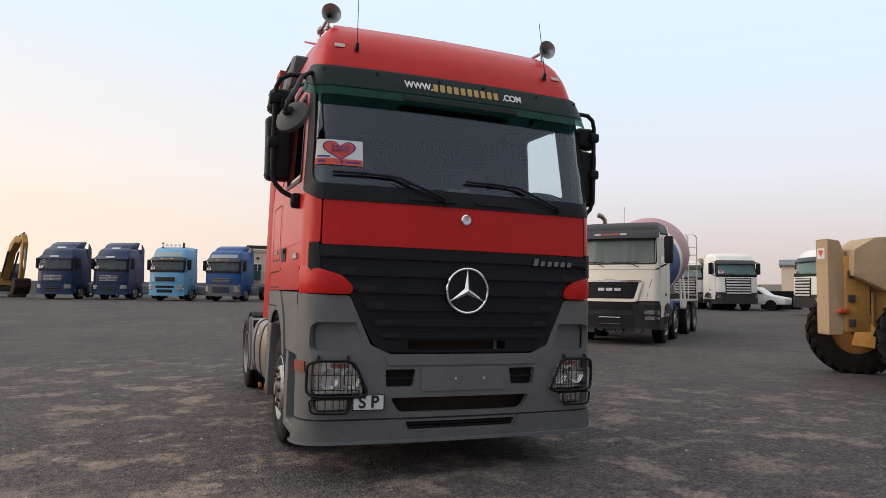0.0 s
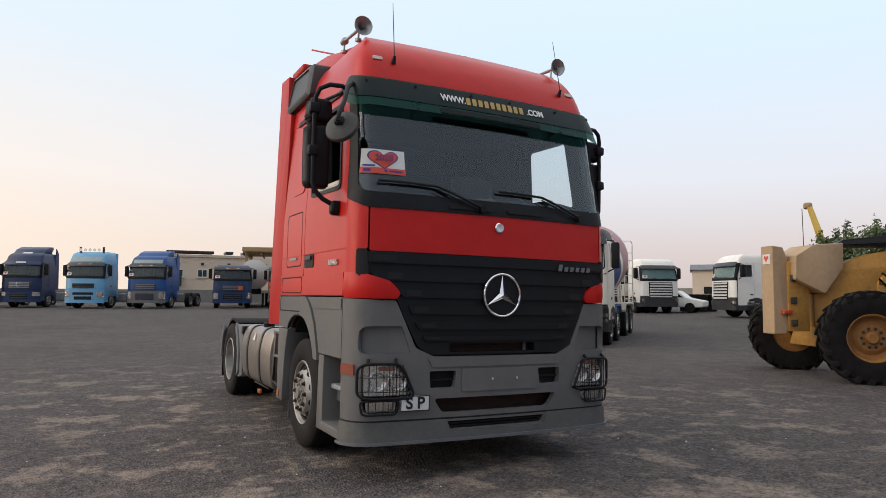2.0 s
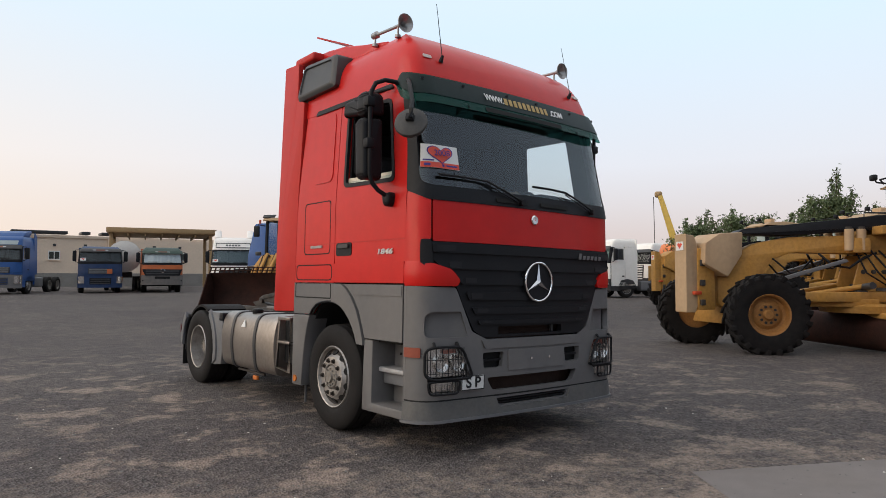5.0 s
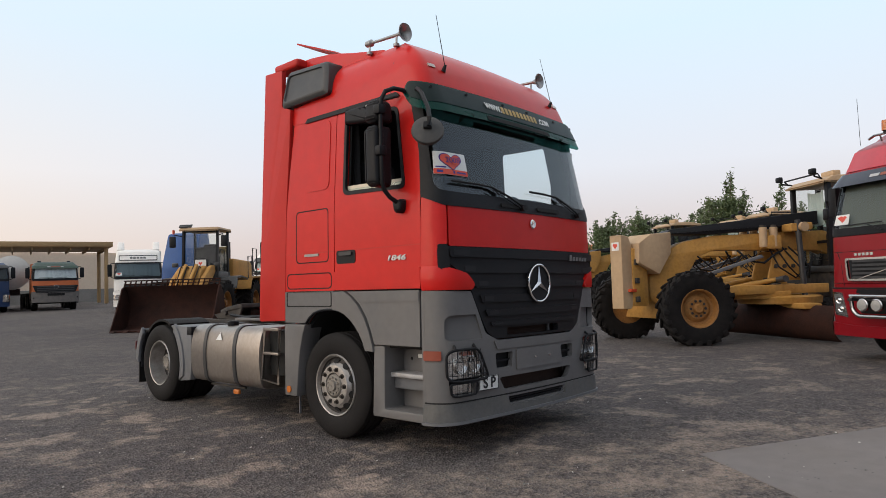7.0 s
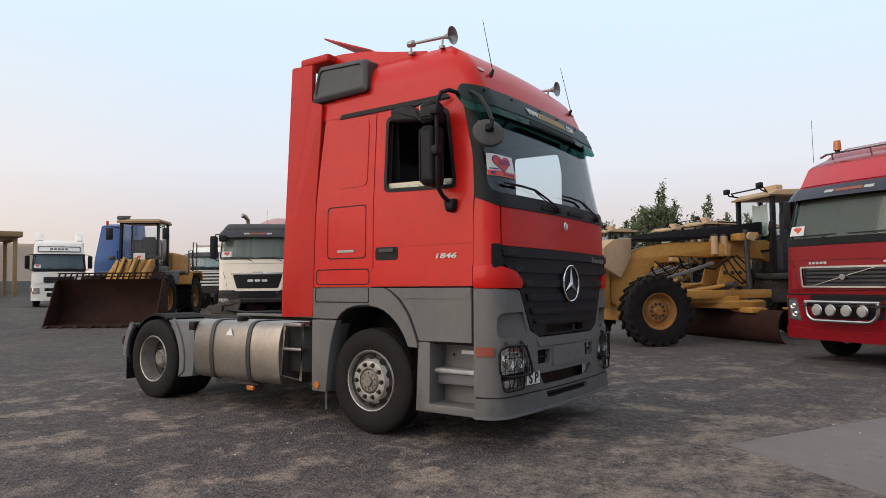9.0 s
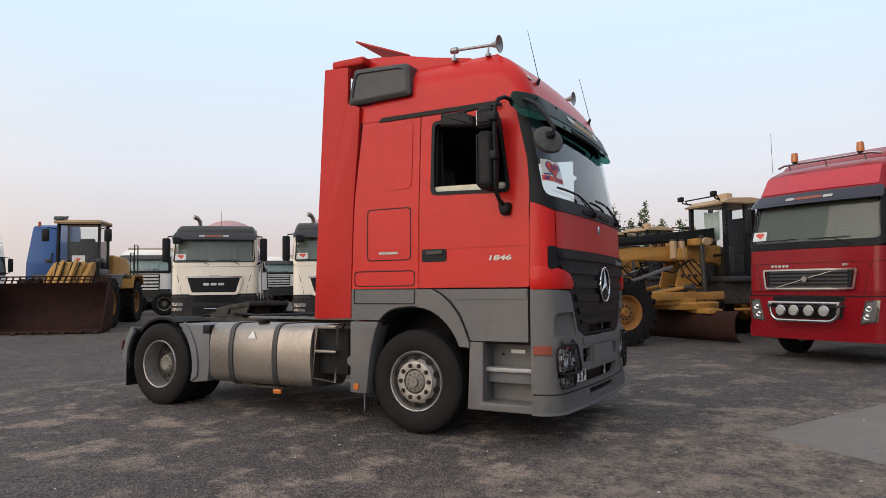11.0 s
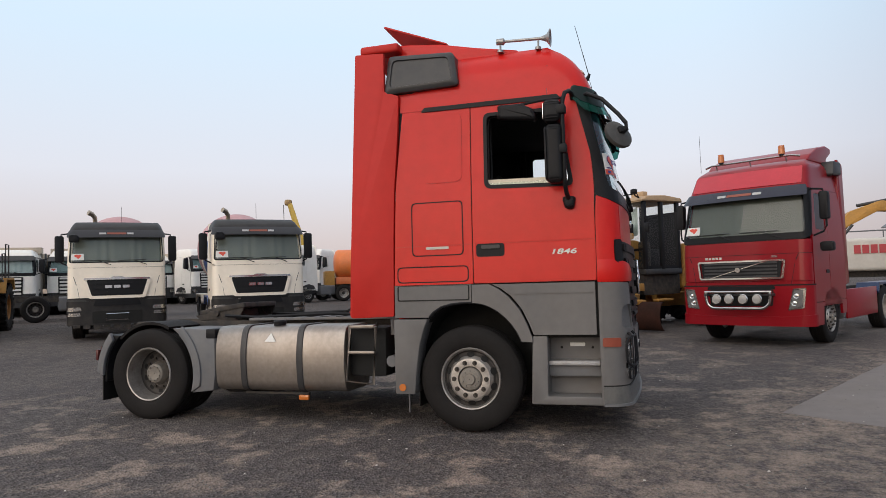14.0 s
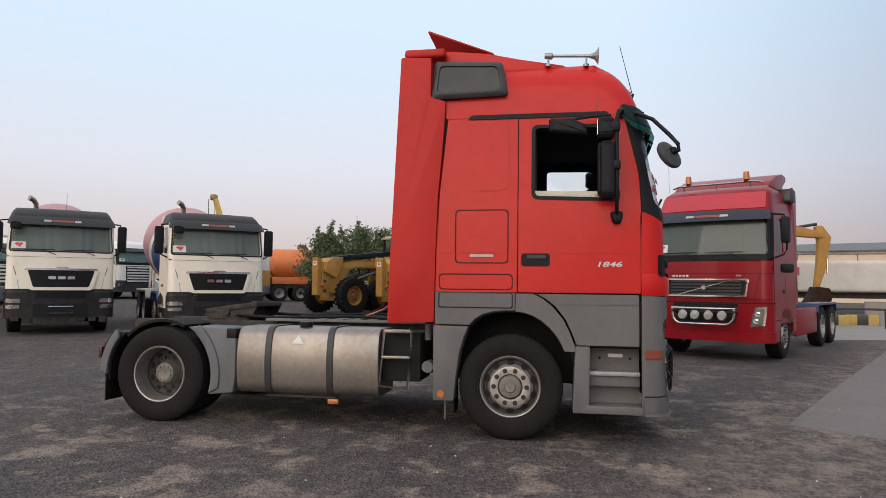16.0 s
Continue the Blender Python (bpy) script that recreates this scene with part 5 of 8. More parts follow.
    # fuel tank with straps, ladder frame and battery box
    for s in (-1, 1):
        tank = part("fuel_tank", prism(rp([(s * 0.55, 0.34), (s * 1.18, 0.34), (s * 1.215, 0.6), (s * 1.215, 0.80), (s * 1.16, 1.03), (s * 0.55, 1.03)], 0.11, 6), "y", 2.91, 4.44, 0.010, 2), ALU, T, "dull brushed aluminium fuel tank")
        for y in (3.42, 4.09):
            part("tank_strap", prism(rp([(s * 0.55, 0.33), (s * 1.19, 0.33), (s * 1.227, 0.6), (s * 1.227, 0.80), (s * 1.168, 1.043), (s * 0.55, 1.043)], 0.115, 6), "y", y - 0.035, y + 0.035, 0.006), SATIN, tank, "black rubber-lined tank strap")
        part("filler_cap", lathe([(1.02, 0.005), (1.02, 0.065), (1.07, 0.07), (1.085, 0.06), (1.085, 0.005)], 20, "z"), BLACK, tank, at=pose(s * 1.03, 3.75, 0))
        if s < 0:
            part("triangle_label", sheet([(3.70, 0.865), (3.835, 0.865), (3.767, 0.955)], lambda u, v, d: Vector((-1.222 + (0.9 - 0.78) * 0 - d + (max(0, v - 0.80) / 0.23) ** 1.6 * 0.10 * 0 + (v - 0.80) * 0.24, u, v)), 0.002, off=0.004), WHITE, tank, "pale triangular label")
            part("drain_bar", box(-1.1, -1.07, 3.38, 4.14, 0.30, 0.325, 0.004), CHASSIS, tank)
            part("orange_reflector", box(-1.22, -1.19, 3.32, 3.43, 0.265, 0.315, 0.005), AMBER, tank, "orange reflector under the tank")
        lad = part("ladder_frame", tube([(s * 1.17, 2.575, 1.01), (s * 1.17, 2.61, 0.43), (s * 1.17, 2.90, 0.46), (s * 1.17, 2.86, 1.03)], 0.017, 6, close=True), ALU, T, "pale metal catwalk ladder")
        part("ladder_rung", box(s * 1.12, s * 1.185, 2.59, 2.885, 0.735, 0.765, 0.006), ALU, lad)
        part("ladder_rung", box(s * 1.12, s * 1.185, 2.59, 2.86, 0.995, 1.03, 0.006), ALU, lad)
        part("hose", tube([(s * 1.0, 2.62, 1.05), (s * 1.03, 2.68, 0.85), (s * 1.0, 2.64, 0.55)], 0.018, 6), CHASSIS, T)
        # box in the same painted shade black, filling the gap before the tank
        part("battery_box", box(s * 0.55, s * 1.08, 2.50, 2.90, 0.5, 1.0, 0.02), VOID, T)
        part("air_valve", rod((s * 0.95, 2.42, 0.66), (s * 1.13, 2.42, 0.66), 0.06), GREY2, T)
        part("small_reservoir", rod((s * 1.0, 2.44, 0.92), (s * 1.0, 2.44, 1.08), 0.035), GREY2, T)
        part("silencer_cover", box(s * 0.5, s * 1.0, 4.50, 4.56, 0.5, 0.95, 0.02), CHASSIS, T)
    # air lines behind the cab
    for k, x in enumerate((-0.25, 0.0, 0.22)):
        pts = [(x + 0.045 * math.cos(a * 0.9), 2.62 + 0.008 * a, 1.25 + 0.045 * math.sin(a * 0.9)) for a in range(60)]
        part("coiled_air_line", tube([(x, 2.4, 1.7), (x, 2.5, 1.4)] + pts + [(x, 3.2, 1.2), (x, 3.4, 1.12)], 0.009, 5), BLACK if k != 1 else REDLENS, T)
    for s in (-1, 1):
        part("cable_loom", tube([(s * 0.50, 2.6, 1.10), (s * 0.52, 3.4, 1.13), (s * 0.50, 4.35, 1.10), (s * 0.42, 4.85, 1.12)], 0.02, 6), BLACK, T)
    return T


red_tractor()


# ---------- other cab-over trucks ----------
LETTER_W, LETTER_R = mat("faded_white_letters", (0.42, 0.42, 0.42), 0.5), mat("faded_red_letters", (0.26, 0.065, 0.035), 0.5)
def coe(m, label, paint, group="", low=None, roof=3.3, ws=(1.95, 2.75), lean=0.25, zb=0.35, band=1.35, back=2.1, screen=SCREENCURT, visor=None, visor_bars=True, grilles=(), lamps=(), bumper=None,
        bump_z=(0.35, 0.95), axles=(1.4, 4.9), dual=(1,), deflector=None, surround=BLACK, mirror=BLACK, plate_frame=False, emblem="", sticker=True, length=6.0, du=0.12, side_win=True, cowl=0.14, wheel_r=0.51, roof_panel=None, lower_side=None, mirror_h=1.0, roof_w=(1.19, 1.18, 1.12, 1.05, 0.95)):
    """A parked cab-over truck: its cab, wheels and bare chassis."""
    T = thing("truck", m, label, "truck", group)
    z0, z1 = ws
    mid = (band + z0) / 2
    S = CabSkin([zb, band, z0, z1, z1 + 0.12, roof - 0.16, roof - 0.06, roof], [1.235, 1.245, 1.24, *roof_w],
                [0.02, 0.0, 0.05, lean, lean + 0.05, lean + 0.05 + 0.45 * (roof - 0.16 - z1), lean + 0.12 + 0.55 * (roof - z1), lean + 0.3 + 0.6 * (roof - z1)],
                [0.34, 0.34, 0.36, lean + 0.32, lean + 0.36, lean + 0.65, lean + 0.8, lean + 0.95], bow=0.10)
    U = S.u
    low = low or paint
    bumper = bumper or low
    for s in (-1, 1):
        sd = lambda poly: [(s * U(p[0]), *p[1:]) for p in poly]
        win = sd(rp([(lean + 0.33, z0 + 0.05), (1.2, z0 + 0.05), (1.2, z1 - 0.02), (lean + 0.45, z1 - 0.02)], 0.05, 3))
        d = part("door", sheet(sd(rp([(0.36, band - 0.42), (1.28, band - 0.42), (1.28, z1 + 0.07), (lean + 0.36, z1 + 0.07), (0.38, z0 + 0.05)], 0.02, 2)), S, 0.04, [win], du=0.25, dv=0.3), paint, T)
        part("door_window", sheet(win, S, 0, off=-0.012), DARKSCREEN, d)
        part("door_handle", sheet(sd(rect(1.05, 1.22, band + 0.12, band + 0.19, 0.02, 2)), S, 0.02, off=0.01), BLACK, d)
        part("rear_side", sheet(sd([(1.295, band - 0.42), (back, band - 0.42), (back, z1 + 0.07), (1.295, z1 + 0.07)]), S, 0.04, du=0.4, dv=0.4), lower_side or paint, T)
        arch = sd([(0.35, zb + 0.05), (0.80, zb + 0.05), (0.84, 0.75), (1.0, 1.0), (1.4, 1.1), (1.8, 1.0), (1.98, 0.75), (2.0, zb + 0.2), (back, zb + 0.2), (back, band - 0.43), (0.35, band - 0.43)])
        part("arch_panel", sheet(arch, S, 0.05, du=0.4), low, T)
        # added black box that stands in for shade inside the wheel arch
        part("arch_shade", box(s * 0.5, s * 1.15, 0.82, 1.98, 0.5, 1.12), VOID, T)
        a = tube([(s * 1.18, lean + 0.3, z1 + 0.05), (s * 1.40, lean + 0.28, z1 + 0.02), (s * 1.44, lean + 0.3, z1 - 0.15), (s * 1.44, lean + 0.3, z0 + 0.1), (s * 1.40, lean + 0.25, z0), (s * 1.22, 0.45, z0 - 0.08)], 0.02, 6)
        part("mirror_arm", a, BLACK, T)
        part("mirror", prism(rp([(s * 1.34, z1 - 0.02 - (z1 - z0 - 0.04) * mirror_h), (s * (1.34 + 0.22 * mirror_h), z1 - 0.02 - (z1 - z0 - 0.04) * mirror_h), (s * (1.34 + 0.22 * mirror_h), z1 - 0.02), (s * 1.34, z1 - 0.02)], 0.05, 3), "y", lean + 0.22, lean + 0.38, 0.02), mirror, T)
        wheel(T, "front", s * 1.04, axles[0], wheel_r, r=wheel_r)
        for k, y in enumerate(axles[1:], 1):
            wheel(T, "rear" if k in dual else "front", s * 1.04, y, wheel_r, r=wheel_r)
        part("frame_rail", box(s * 0.36, s * 0.44, 0.5, length, 0.78, 1.02), CHASSIS, T)
    scr = rp([(-1.13, z0), (1.13, z0), (1.17, z1), (-1.17, z1)], 0.09, 4)
    part("windscreen_frame", sheet(rp([(-1.245, z0 - cowl * 0.5), (-1.1, z0 - cowl), (1.1, z0 - cowl), (1.245, z0 - cowl * 0.5), (U(lean + 0.34), z1 + 0.07), (-U(lean + 0.34), z1 + 0.07)], 0.03, 2), S, 0.05, [scr], du=du, dv=0.2, off=0.01), surround, T)
    part("windscreen", sheet(scr, S, 0, du=du, dv=0.2, off=-0.004), DARKSCREEN, T)
    if screen:
        n = 46
        c = B()
        rws = [[c.verts.new(S(-1.12 + 2.24 * k / n, z, -0.07 - 0.018 * math.sin(k * 0.9 + math.sin(k * 0.37) * 2 + z))) for k in range(n + 1)] for z in (z0 - 0.05, (z0 + z1) / 2, z1 + 0.03)]
        for i in range(2):
            for k in range(n):
                c.faces.new((rws[i][k], rws[i][k + 1], rws[i + 1][k + 1], rws[i + 1][k]))
        part("screen_curtain", c, screen, T, sharp=80)
        # added dark wall that keeps sky from showing through the cab
        part("cab_view_block", box(-1.14, 1.14, lean + 0.62, lean + 0.68, band, z1 + 0.05), INTERIOR, T)
    else:
        # added dark wall, set further back where no curtain hangs
        part("cab_view_block", box(-1.1, 1.1, 1.6, 1.65, band, z1), INTERIOR, T)
        part("dashboard", box(-1.1, 1.1, 0.35, 0.75, z0 - 0.3, z0 + 0.02, 0.05), INTERIOR, T)
    part("front_panel", sheet(rect(-1.243, 1.243, band, z0 - cowl - 0.006, 0.02, 2), S, 0.04, du=du), paint, T)
    part("lower_front", sheet(rect(-1.243, 1.243, bump_z[1] + 0.01, band - 0.008, 0.02, 2), S, 0.04, du=du), paint if bumper is not low or low is paint else low, T)
    b = part("bumper", sheet(rect(-1.245, 1.245, bump_z[0], bump_z[1], 0.05, 3), S, 0.06, du=du, off=0.03), bumper, T)
    for q in grilles:
        u0, u1, v0, v1, gm, bars, fm = q[:7]
        tp = q[7] if len(q) > 7 else 0.0
        g = part("grille", sheet(rp([(u0 + tp, v0), (u1 - tp, v0), (u1, v1), (u0, v1)], 0.04, 3), S, 0.03, du=du, off=0.04), gm, T)
        for k in range(bars):
            z = v0 + (v1 - v0) * (k + 0.5) / bars
            hh = (v1 - v0) / bars * 0.27
            part("grille_bar", sheet(rect(u0 + 0.05 + tp * 0.8, u1 - 0.05 - tp * 0.8, z - hh, z + hh, 0.006, 1), S, 0.02, du=0.3, off=0.056), fm, g)
    for u0, u1, v0, v1 in lamps:
        for s in (-1, 1):
            h = part("headlamp", sheet([(s * p[0], *p[1:]) for p in rp([(u0, v0), (u1, v0), (u1, v1), (u0 + 0.02, v1)], 0.03, 3)], S, 0.02, du=0.08, off=0.045), REFLECTOR, T)
            part("lamp_lens", sheet([(s * p[0], *p[1:]) for p in rp([(u0, v0), (u1, v0), (u1, v1), (u0 + 0.02, v1)], 0.03, 3)], S, 0, du=0.08, off=0.06), LAMPGLASS, h)
    part("roof_skin", sheet([(-U(back), z1 + 0.075), (U(back), z1 + 0.075), (U(back), roof - 0.005), (-U(back), roof - 0.005)], S, 0.03, du=0.12, dv=0.08), roof_panel or paint, T)
    cap = B()
    cap.faces.new([cap.verts.new(S(-U(back) + 2 * U(back) * k / 48, roof - 0.008)) for k in range(49)])
    part("roof_cap", cap, roof_panel or paint, T)
    part("back_wall", box(-1.2, 1.2, back - 0.05, back, zb + 0.4, roof - 0.05, 0.01), paint, T)
    # cab underside coloured near-black as painted shade
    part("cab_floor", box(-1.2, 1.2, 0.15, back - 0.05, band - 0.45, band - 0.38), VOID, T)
    part("headlining", box(-1.1, 1.1, lean + 0.35, back - 0.05, z1 + 0.08, z1 + 0.11), INTERIOR, T)
    # added black box that stands in for shade under the cab
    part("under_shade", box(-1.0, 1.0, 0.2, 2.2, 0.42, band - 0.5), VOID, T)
    if visor:
        V = lambda u, v, d=0.0: S(u, v, d + 0.03 + (z1 + 0.16 - v) * 0.45)
        vz = part("sun_visor", sheet(rp([(-1.2, z1 - 0.08), (1.2, z1 - 0.08), (1.26, z1 + 0.14), (-1.26, z1 + 0.14)], 0.05, 3), V, 0.01, du=du, dv=0.1), visor, T)
        if visor_bars:
            for u0, u1, mm in ((-0.44, -0.27, LETTER_W), (-0.25, 0.23, LETTER_R), (0.25, 0.41, LETTER_W)):
                part("letter_bar", sheet(rect(u0, u1, z1 + 0.005, z1 + 0.055, 0.01, 2), V, 0.003, off=0.006), mm, vz)
    if sticker:
        k = part("price_sticker", sheet(rect(-1.10, -0.83, z0 + 0.06, z0 + 0.23, 0.004, 1), S, 0.002, off=0.004), WHITE, T)
        part("heart", sheet(rp([(-0.965, z0 + 0.09), (-0.88, z0 + 0.18), (-0.93, z0 + 0.215), (-0.965, z0 + 0.19), (-1.0, z0 + 0.215), (-1.05, z0 + 0.18)], 0.012, 2), S, 0.002, off=0.007), HEART, k)
    for x0 in (-0.15, 0.75):
        w = B()
        tube([S(x0, z0 - 0.08, 0.04), S(x0 - 0.32, z0 + 0.045, 0.03)], 0.010, 5, w)
        tube([S(x0 - 0.02, z0 + 0.05, 0.025), S(x0 - 0.35, z0 + 0.045, 0.025), S(x0 - 0.72, z0 + 0.04, 0.025)], 0.010, 5, w)
        part("windscreen_wiper", w, BLACK, T)
    if plate_frame:
        c = S(0, bump_z[0] + 0.2, 0.05)
        part("plate_frame", tube([(x, c.y, z) for x, z in ((-0.28, c.z - 0.08), (0.28, c.z - 0.08), (0.28, c.z + 0.09), (-0.28, c.z + 0.09))], 0.014, 5, close=True), DULLCHROME, T)
    if deflector:
        h = deflector
        part("roof_deflector", prism([(lean + 0.75, roof - 0.02), (lean + 1.1, roof + h * 0.6), (back - 0.3, roof + h), (back + 0.05, roof + h), (back + 0.05, roof + h - 0.12), (back - 0.2, roof - 0.02)], "x", -1.0, 1.0, 0.03, 3), paint, T)
        for s in (-1, 1):
            part("side_fairing", prism(rp([(back + 0.02, 1.1), (back + 0.45, 1.15), (back + 0.35, roof), (back + 0.02, roof + h * 0.8)], 0.03, 2), "x", s * 1.15, s * 1.2), paint, T)
    for s in (-1, 1):
        part("fuel_tank", prism(rp([(s * 0.55, 0.4), (s * 1.15, 0.4), (s * 1.15, 0.98), (s * 0.55, 0.98)], 0.1, 4), "y", 2.4, 3.6, 0.02), GREY2, T)
    part("axle_beam", rod((-1, axles[-1], wheel_r), (1, axles[-1], wheel_r), 0.1), CHASSIS, T)
    if len(axles) > 2:
        part("axle_beam", rod((-1, axles[1], wheel_r), (1, axles[1], wheel_r), 0.1), CHASSIS, T)
    part("axle_beam", rod((-1, axles[0], wheel_r), (1, axles[0], wheel_r), 0.08), CHASSIS, T)
    return T, S


# crimson tractor with a lamp bar, beside the concrete slab
F, FS = coe(gp(8.98, 2.82, -121.0), "glossy crimson cab-over tractor with a chrome lamp bar, parked on gravel", CRIMSON, roof=3.66, ws=(2.17, 2.95), lean=0.26, band=1.26, bump_z=(0.40, 1.18), screen=CRIMCURT, mirror_h=0.72, visor=mat("navy_visor_acrylic", (0.015, 0.018, 0.035), 0.2),
            grilles=((-0.78, 0.78, 1.32, 1.65, BLACK, 5, SATIN, 0.04),), lamps=(), axles=(1.4, 5.5, 6.85), dual=(1, 2), length=7.8, du=0.06, back=2.25, cowl=0.13)
part("grille_frame", sheet(rp([(-0.80, 1.300), (0.80, 1.300), (0.85, 1.670), (-0.85, 1.670)], 0.05), FS, 0.03, [rp([(-0.765, 1.332), (0.765, 1.332), (0.81, 1.638), (-0.81, 1.638)], 0.035)], du=0.06, off=0.06), DULLCHROME, F, "chrome grille frame")
part("grille_sash", sheet([(-0.56, 1.335), (-0.52, 1.335), (0.52, 1.635), (0.48, 1.635)], FS, 0.01, off=0.072), DULLCHROME, F)
part("round_emblem", lathe([(-0.03, 0.005), (-0.03, 0.05), (0, 0.06), (0.01, 0.06)], 20, "y"), DULLCHROME, F, at=Matrix.Translation(FS(0, 1.485, 0.07)))
for k in range(5):
    part("name_bar", sheet(rect(-0.70 + k * 0.075, -0.645 + k * 0.075, 1.705, 1.750, 0.006, 2), FS, 0.006, off=0.008), DULLCHROME, F)
part("name_bar", sheet(rect(0.60, 0.70, 1.710, 1.750, 0.006, 2), FS, 0.006, off=0.008), DULLCHROME, F)
part("lower_intake", sheet(rp([(-0.60, 0.78), (0.60, 0.78), (0.62, 1.10), (-0.62, 1.10)], 0.05), FS, 0.02, du=0.06, off=0.036), VOID, F)
for z in (0.98, 1.05):
    part("intake_bar", sheet(rect(-0.58, 0.58, z, z + 0.03, 0.005, 1), FS, 0.01, off=0.046), SATIN, F)
for s in (-1, 1):
    h = part("headlamp", sheet([(s * p[0], *p[1:]) for p in rp([(0.85, 0.70), (1.06, 0.74), (1.09, 1.12), (0.95, 1.11)], 0.02)], FS, 0.02, du=0.06, off=0.042), DULLCHROME, F, "tall slanted chrome-edged headlamp")
    part("lamp_bowl", sheet([(s * p[0], *p[1:]) for p in rp([(0.88, 0.735), (1.035, 0.77), (1.06, 1.085), (0.965, 1.075)], 0.015)], FS, 0.008, du=0.06, off=0.046), SATIN_M, h)
    for z in (0.84, 0.98):
        part("lamp_reflector", lathe([(-0.01, 0.005), (0.0, 0.04), (-0.012, 0.055), (0.012, 0.055)], 16, "y"), REFLECTOR, h, at=Matrix.Translation(FS(s * (0.965 + (z - 0.84) * 0.25), z, 0.058)))
bar = B()
loop = [(-0.60, 1.06), (-0.58, 0.84), (-0.48, 0.745), (0.48, 0.745), (0.58, 0.84), (0.60, 1.06)]
tube([FS(u, v, 0.20) for u, v in rp(loop, 0.06)[2:-2]], 0.032, 10, bar)
tube([FS(u, 1.06, 0.19) for u in (-0.62, -0.3, 0, 0.3, 0.62)], 0.03, 10, bar)
part("lamp_bar", bar, DULLCHROME, F, "polished chrome lamp bar")
for u in (-0.38, -0.14, 0.12, 0.37):
    l = part("spot_lamp", lathe([(-0.03, 0.005), (-0.035, 0.085), (-0.02, 0.10), (0.02, 0.10), (0.09, 0.05), (0.09, 0.005)], 24, "y"), DULLCHROME, F, "round spot lamp", at=Matrix.Translation(FS(u, 0.925, 0.20)))
    part("spot_lens", lathe([(-0.040, 0.005), (-0.038, 0.06), (-0.034, 0.082), (-0.03, 0.082), (-0.03, 0.005)], 24, "y"), mat("frosted_lens", (0.45, 0.44, 0.42), 0.25, 0.3), l)
for s in (-1, 1):
    part("bracket", box(s * 0.62 - 0.03, s * 0.62 + 0.03, -0.2, 0.12, 0.98, 1.03, 0.005), SATIN, F)
part("upper_screen_panel", sheet(rp([(-1.12, 3.13), (1.12, 3.13), (1.14, 3.48), (-1.14, 3.48)], 0.05), FS, 0.02, du=0.06, off=0.012), mat("bright_red_panel", (0.48, 0.02, 0.035), 0.3, coat=0.4), F)
fd = prism([(1.0, 3.620), (1.25, 3.780), (1.7, 3.950), (2.2, 4.040), (2.5, 4.010), (2.5, 3.900), (2.2, 3.740), (2.2, 3.620)], "x", -1.02, 1.02, 0.03, 3)
part("roof_deflector", fd, CRIMSON, F, "crimson roof air deflector")
rb = B()
tube([(-0.95, 0.86, 3.700), (-0.8, 0.80, 3.730), (0.8, 0.80, 3.730), (0.95, 0.86, 3.700)], 0.022, 8, rb)
for x in (-0.7, 0.0, 0.7):
    rod((x, 0.84, 3.620), (x, 0.80, 3.730), 0.014, bm=rb)
part("roof_bar", rb, DULLCHROME, F)
for x in (-0.60, 0.62):
    part("beacon_stem", rod((x, 0.82, 3.730), (x, 0.82, 3.780), 0.045), BLACK, F)
    part("beacon", lathe([(3.780, 0.005), (3.780, 0.065), (3.860, 0.065), (3.950, 0.056), (3.960, 0.005)], 18, "z"), AMBER, F, "amber rotating beacon", at=pose(x, 0.82, 0))
for s in (-1, 1):
    part("side_deflector", prism(rp([(2.27, 1.1), (2.65, 1.15), (2.58, 3.640), (2.27, 3.740)], 0.04), "x", s * 1.15, s * 1.2, 0.01), CRIMSON, F)
    part("air_scoop", prism(rp([(1.75, 3.360), (2.3, 3.390), (2.3, 3.660), (1.85, 3.660)], 0.06), "x", s * 1.0, s * 1.26, 0.03), SATIN, F)
    part("side_skirt", prism(rp([(2.5, 0.4), (4.8, 0.4), (4.8, 1.02), (2.5, 1.02)], 0.03), "x", s * 1.14, s * 1.18, 0.01), CRIMSON, F)
    part("rear_mudguard", prism([(4.85, 0.9), (5.0, 1.1), (7.35, 1.1), (7.5, 0.9), (7.45, 0.85), (7.3, 1.05), (5.05, 1.05), (4.9, 0.85)], "x", s * 0.72, s * 1.2), DKBLUE, F)
part("bumper_lip", sheet(rp([(-1.246, 0.40), (1.246, 0.40), (1.246, 0.62), (0.75, 0.58), (-0.75, 0.58), (-1.246, 0.62)], 0.03), FS, 0.06, du=0.06, off=0.055), CRIMSON, F)
part("bumper_groove", sheet(rect(-1.245, 1.245, 1.168, 1.192, 0.004), FS, 0.02, du=0.06, off=0.034), VOID, F)
part("upper_intake", sheet(rp([(-0.66, 1.10), (0.66, 1.10), (0.64, 1.165), (-0.64, 1.165)], 0.02), FS, 0.01, du=0.06, off=0.036), BLACK, F)
part("panel_seam", sheet(rect(-1.245, 1.245, 1.772, 1.780, 0.002), FS, 0.006, du=0.06, off=0.003), VOID, F)
for s in (-1, 1):
    part("front_seam", sheet([(s * q[0], q[1]) for q in ((0.92, 1.20), (0.928, 1.20), (1.03, 1.77), (1.022, 1.77))], FS, 0.006, off=0.003), VOID, F)
part("whip_aerial", rod((-1.0, 0.72, 3.600), (-1.0, 0.70, 4.4), 0.004, n=5), BLACK, F)
part("mirror_housing", prism(rp([(1.32, 1.80), (1.55, 1.80), (1.55, 1.98), (1.32, 1.98)], 0.05), "y", 0.5, 0.66, 0.02), BLACK, F)


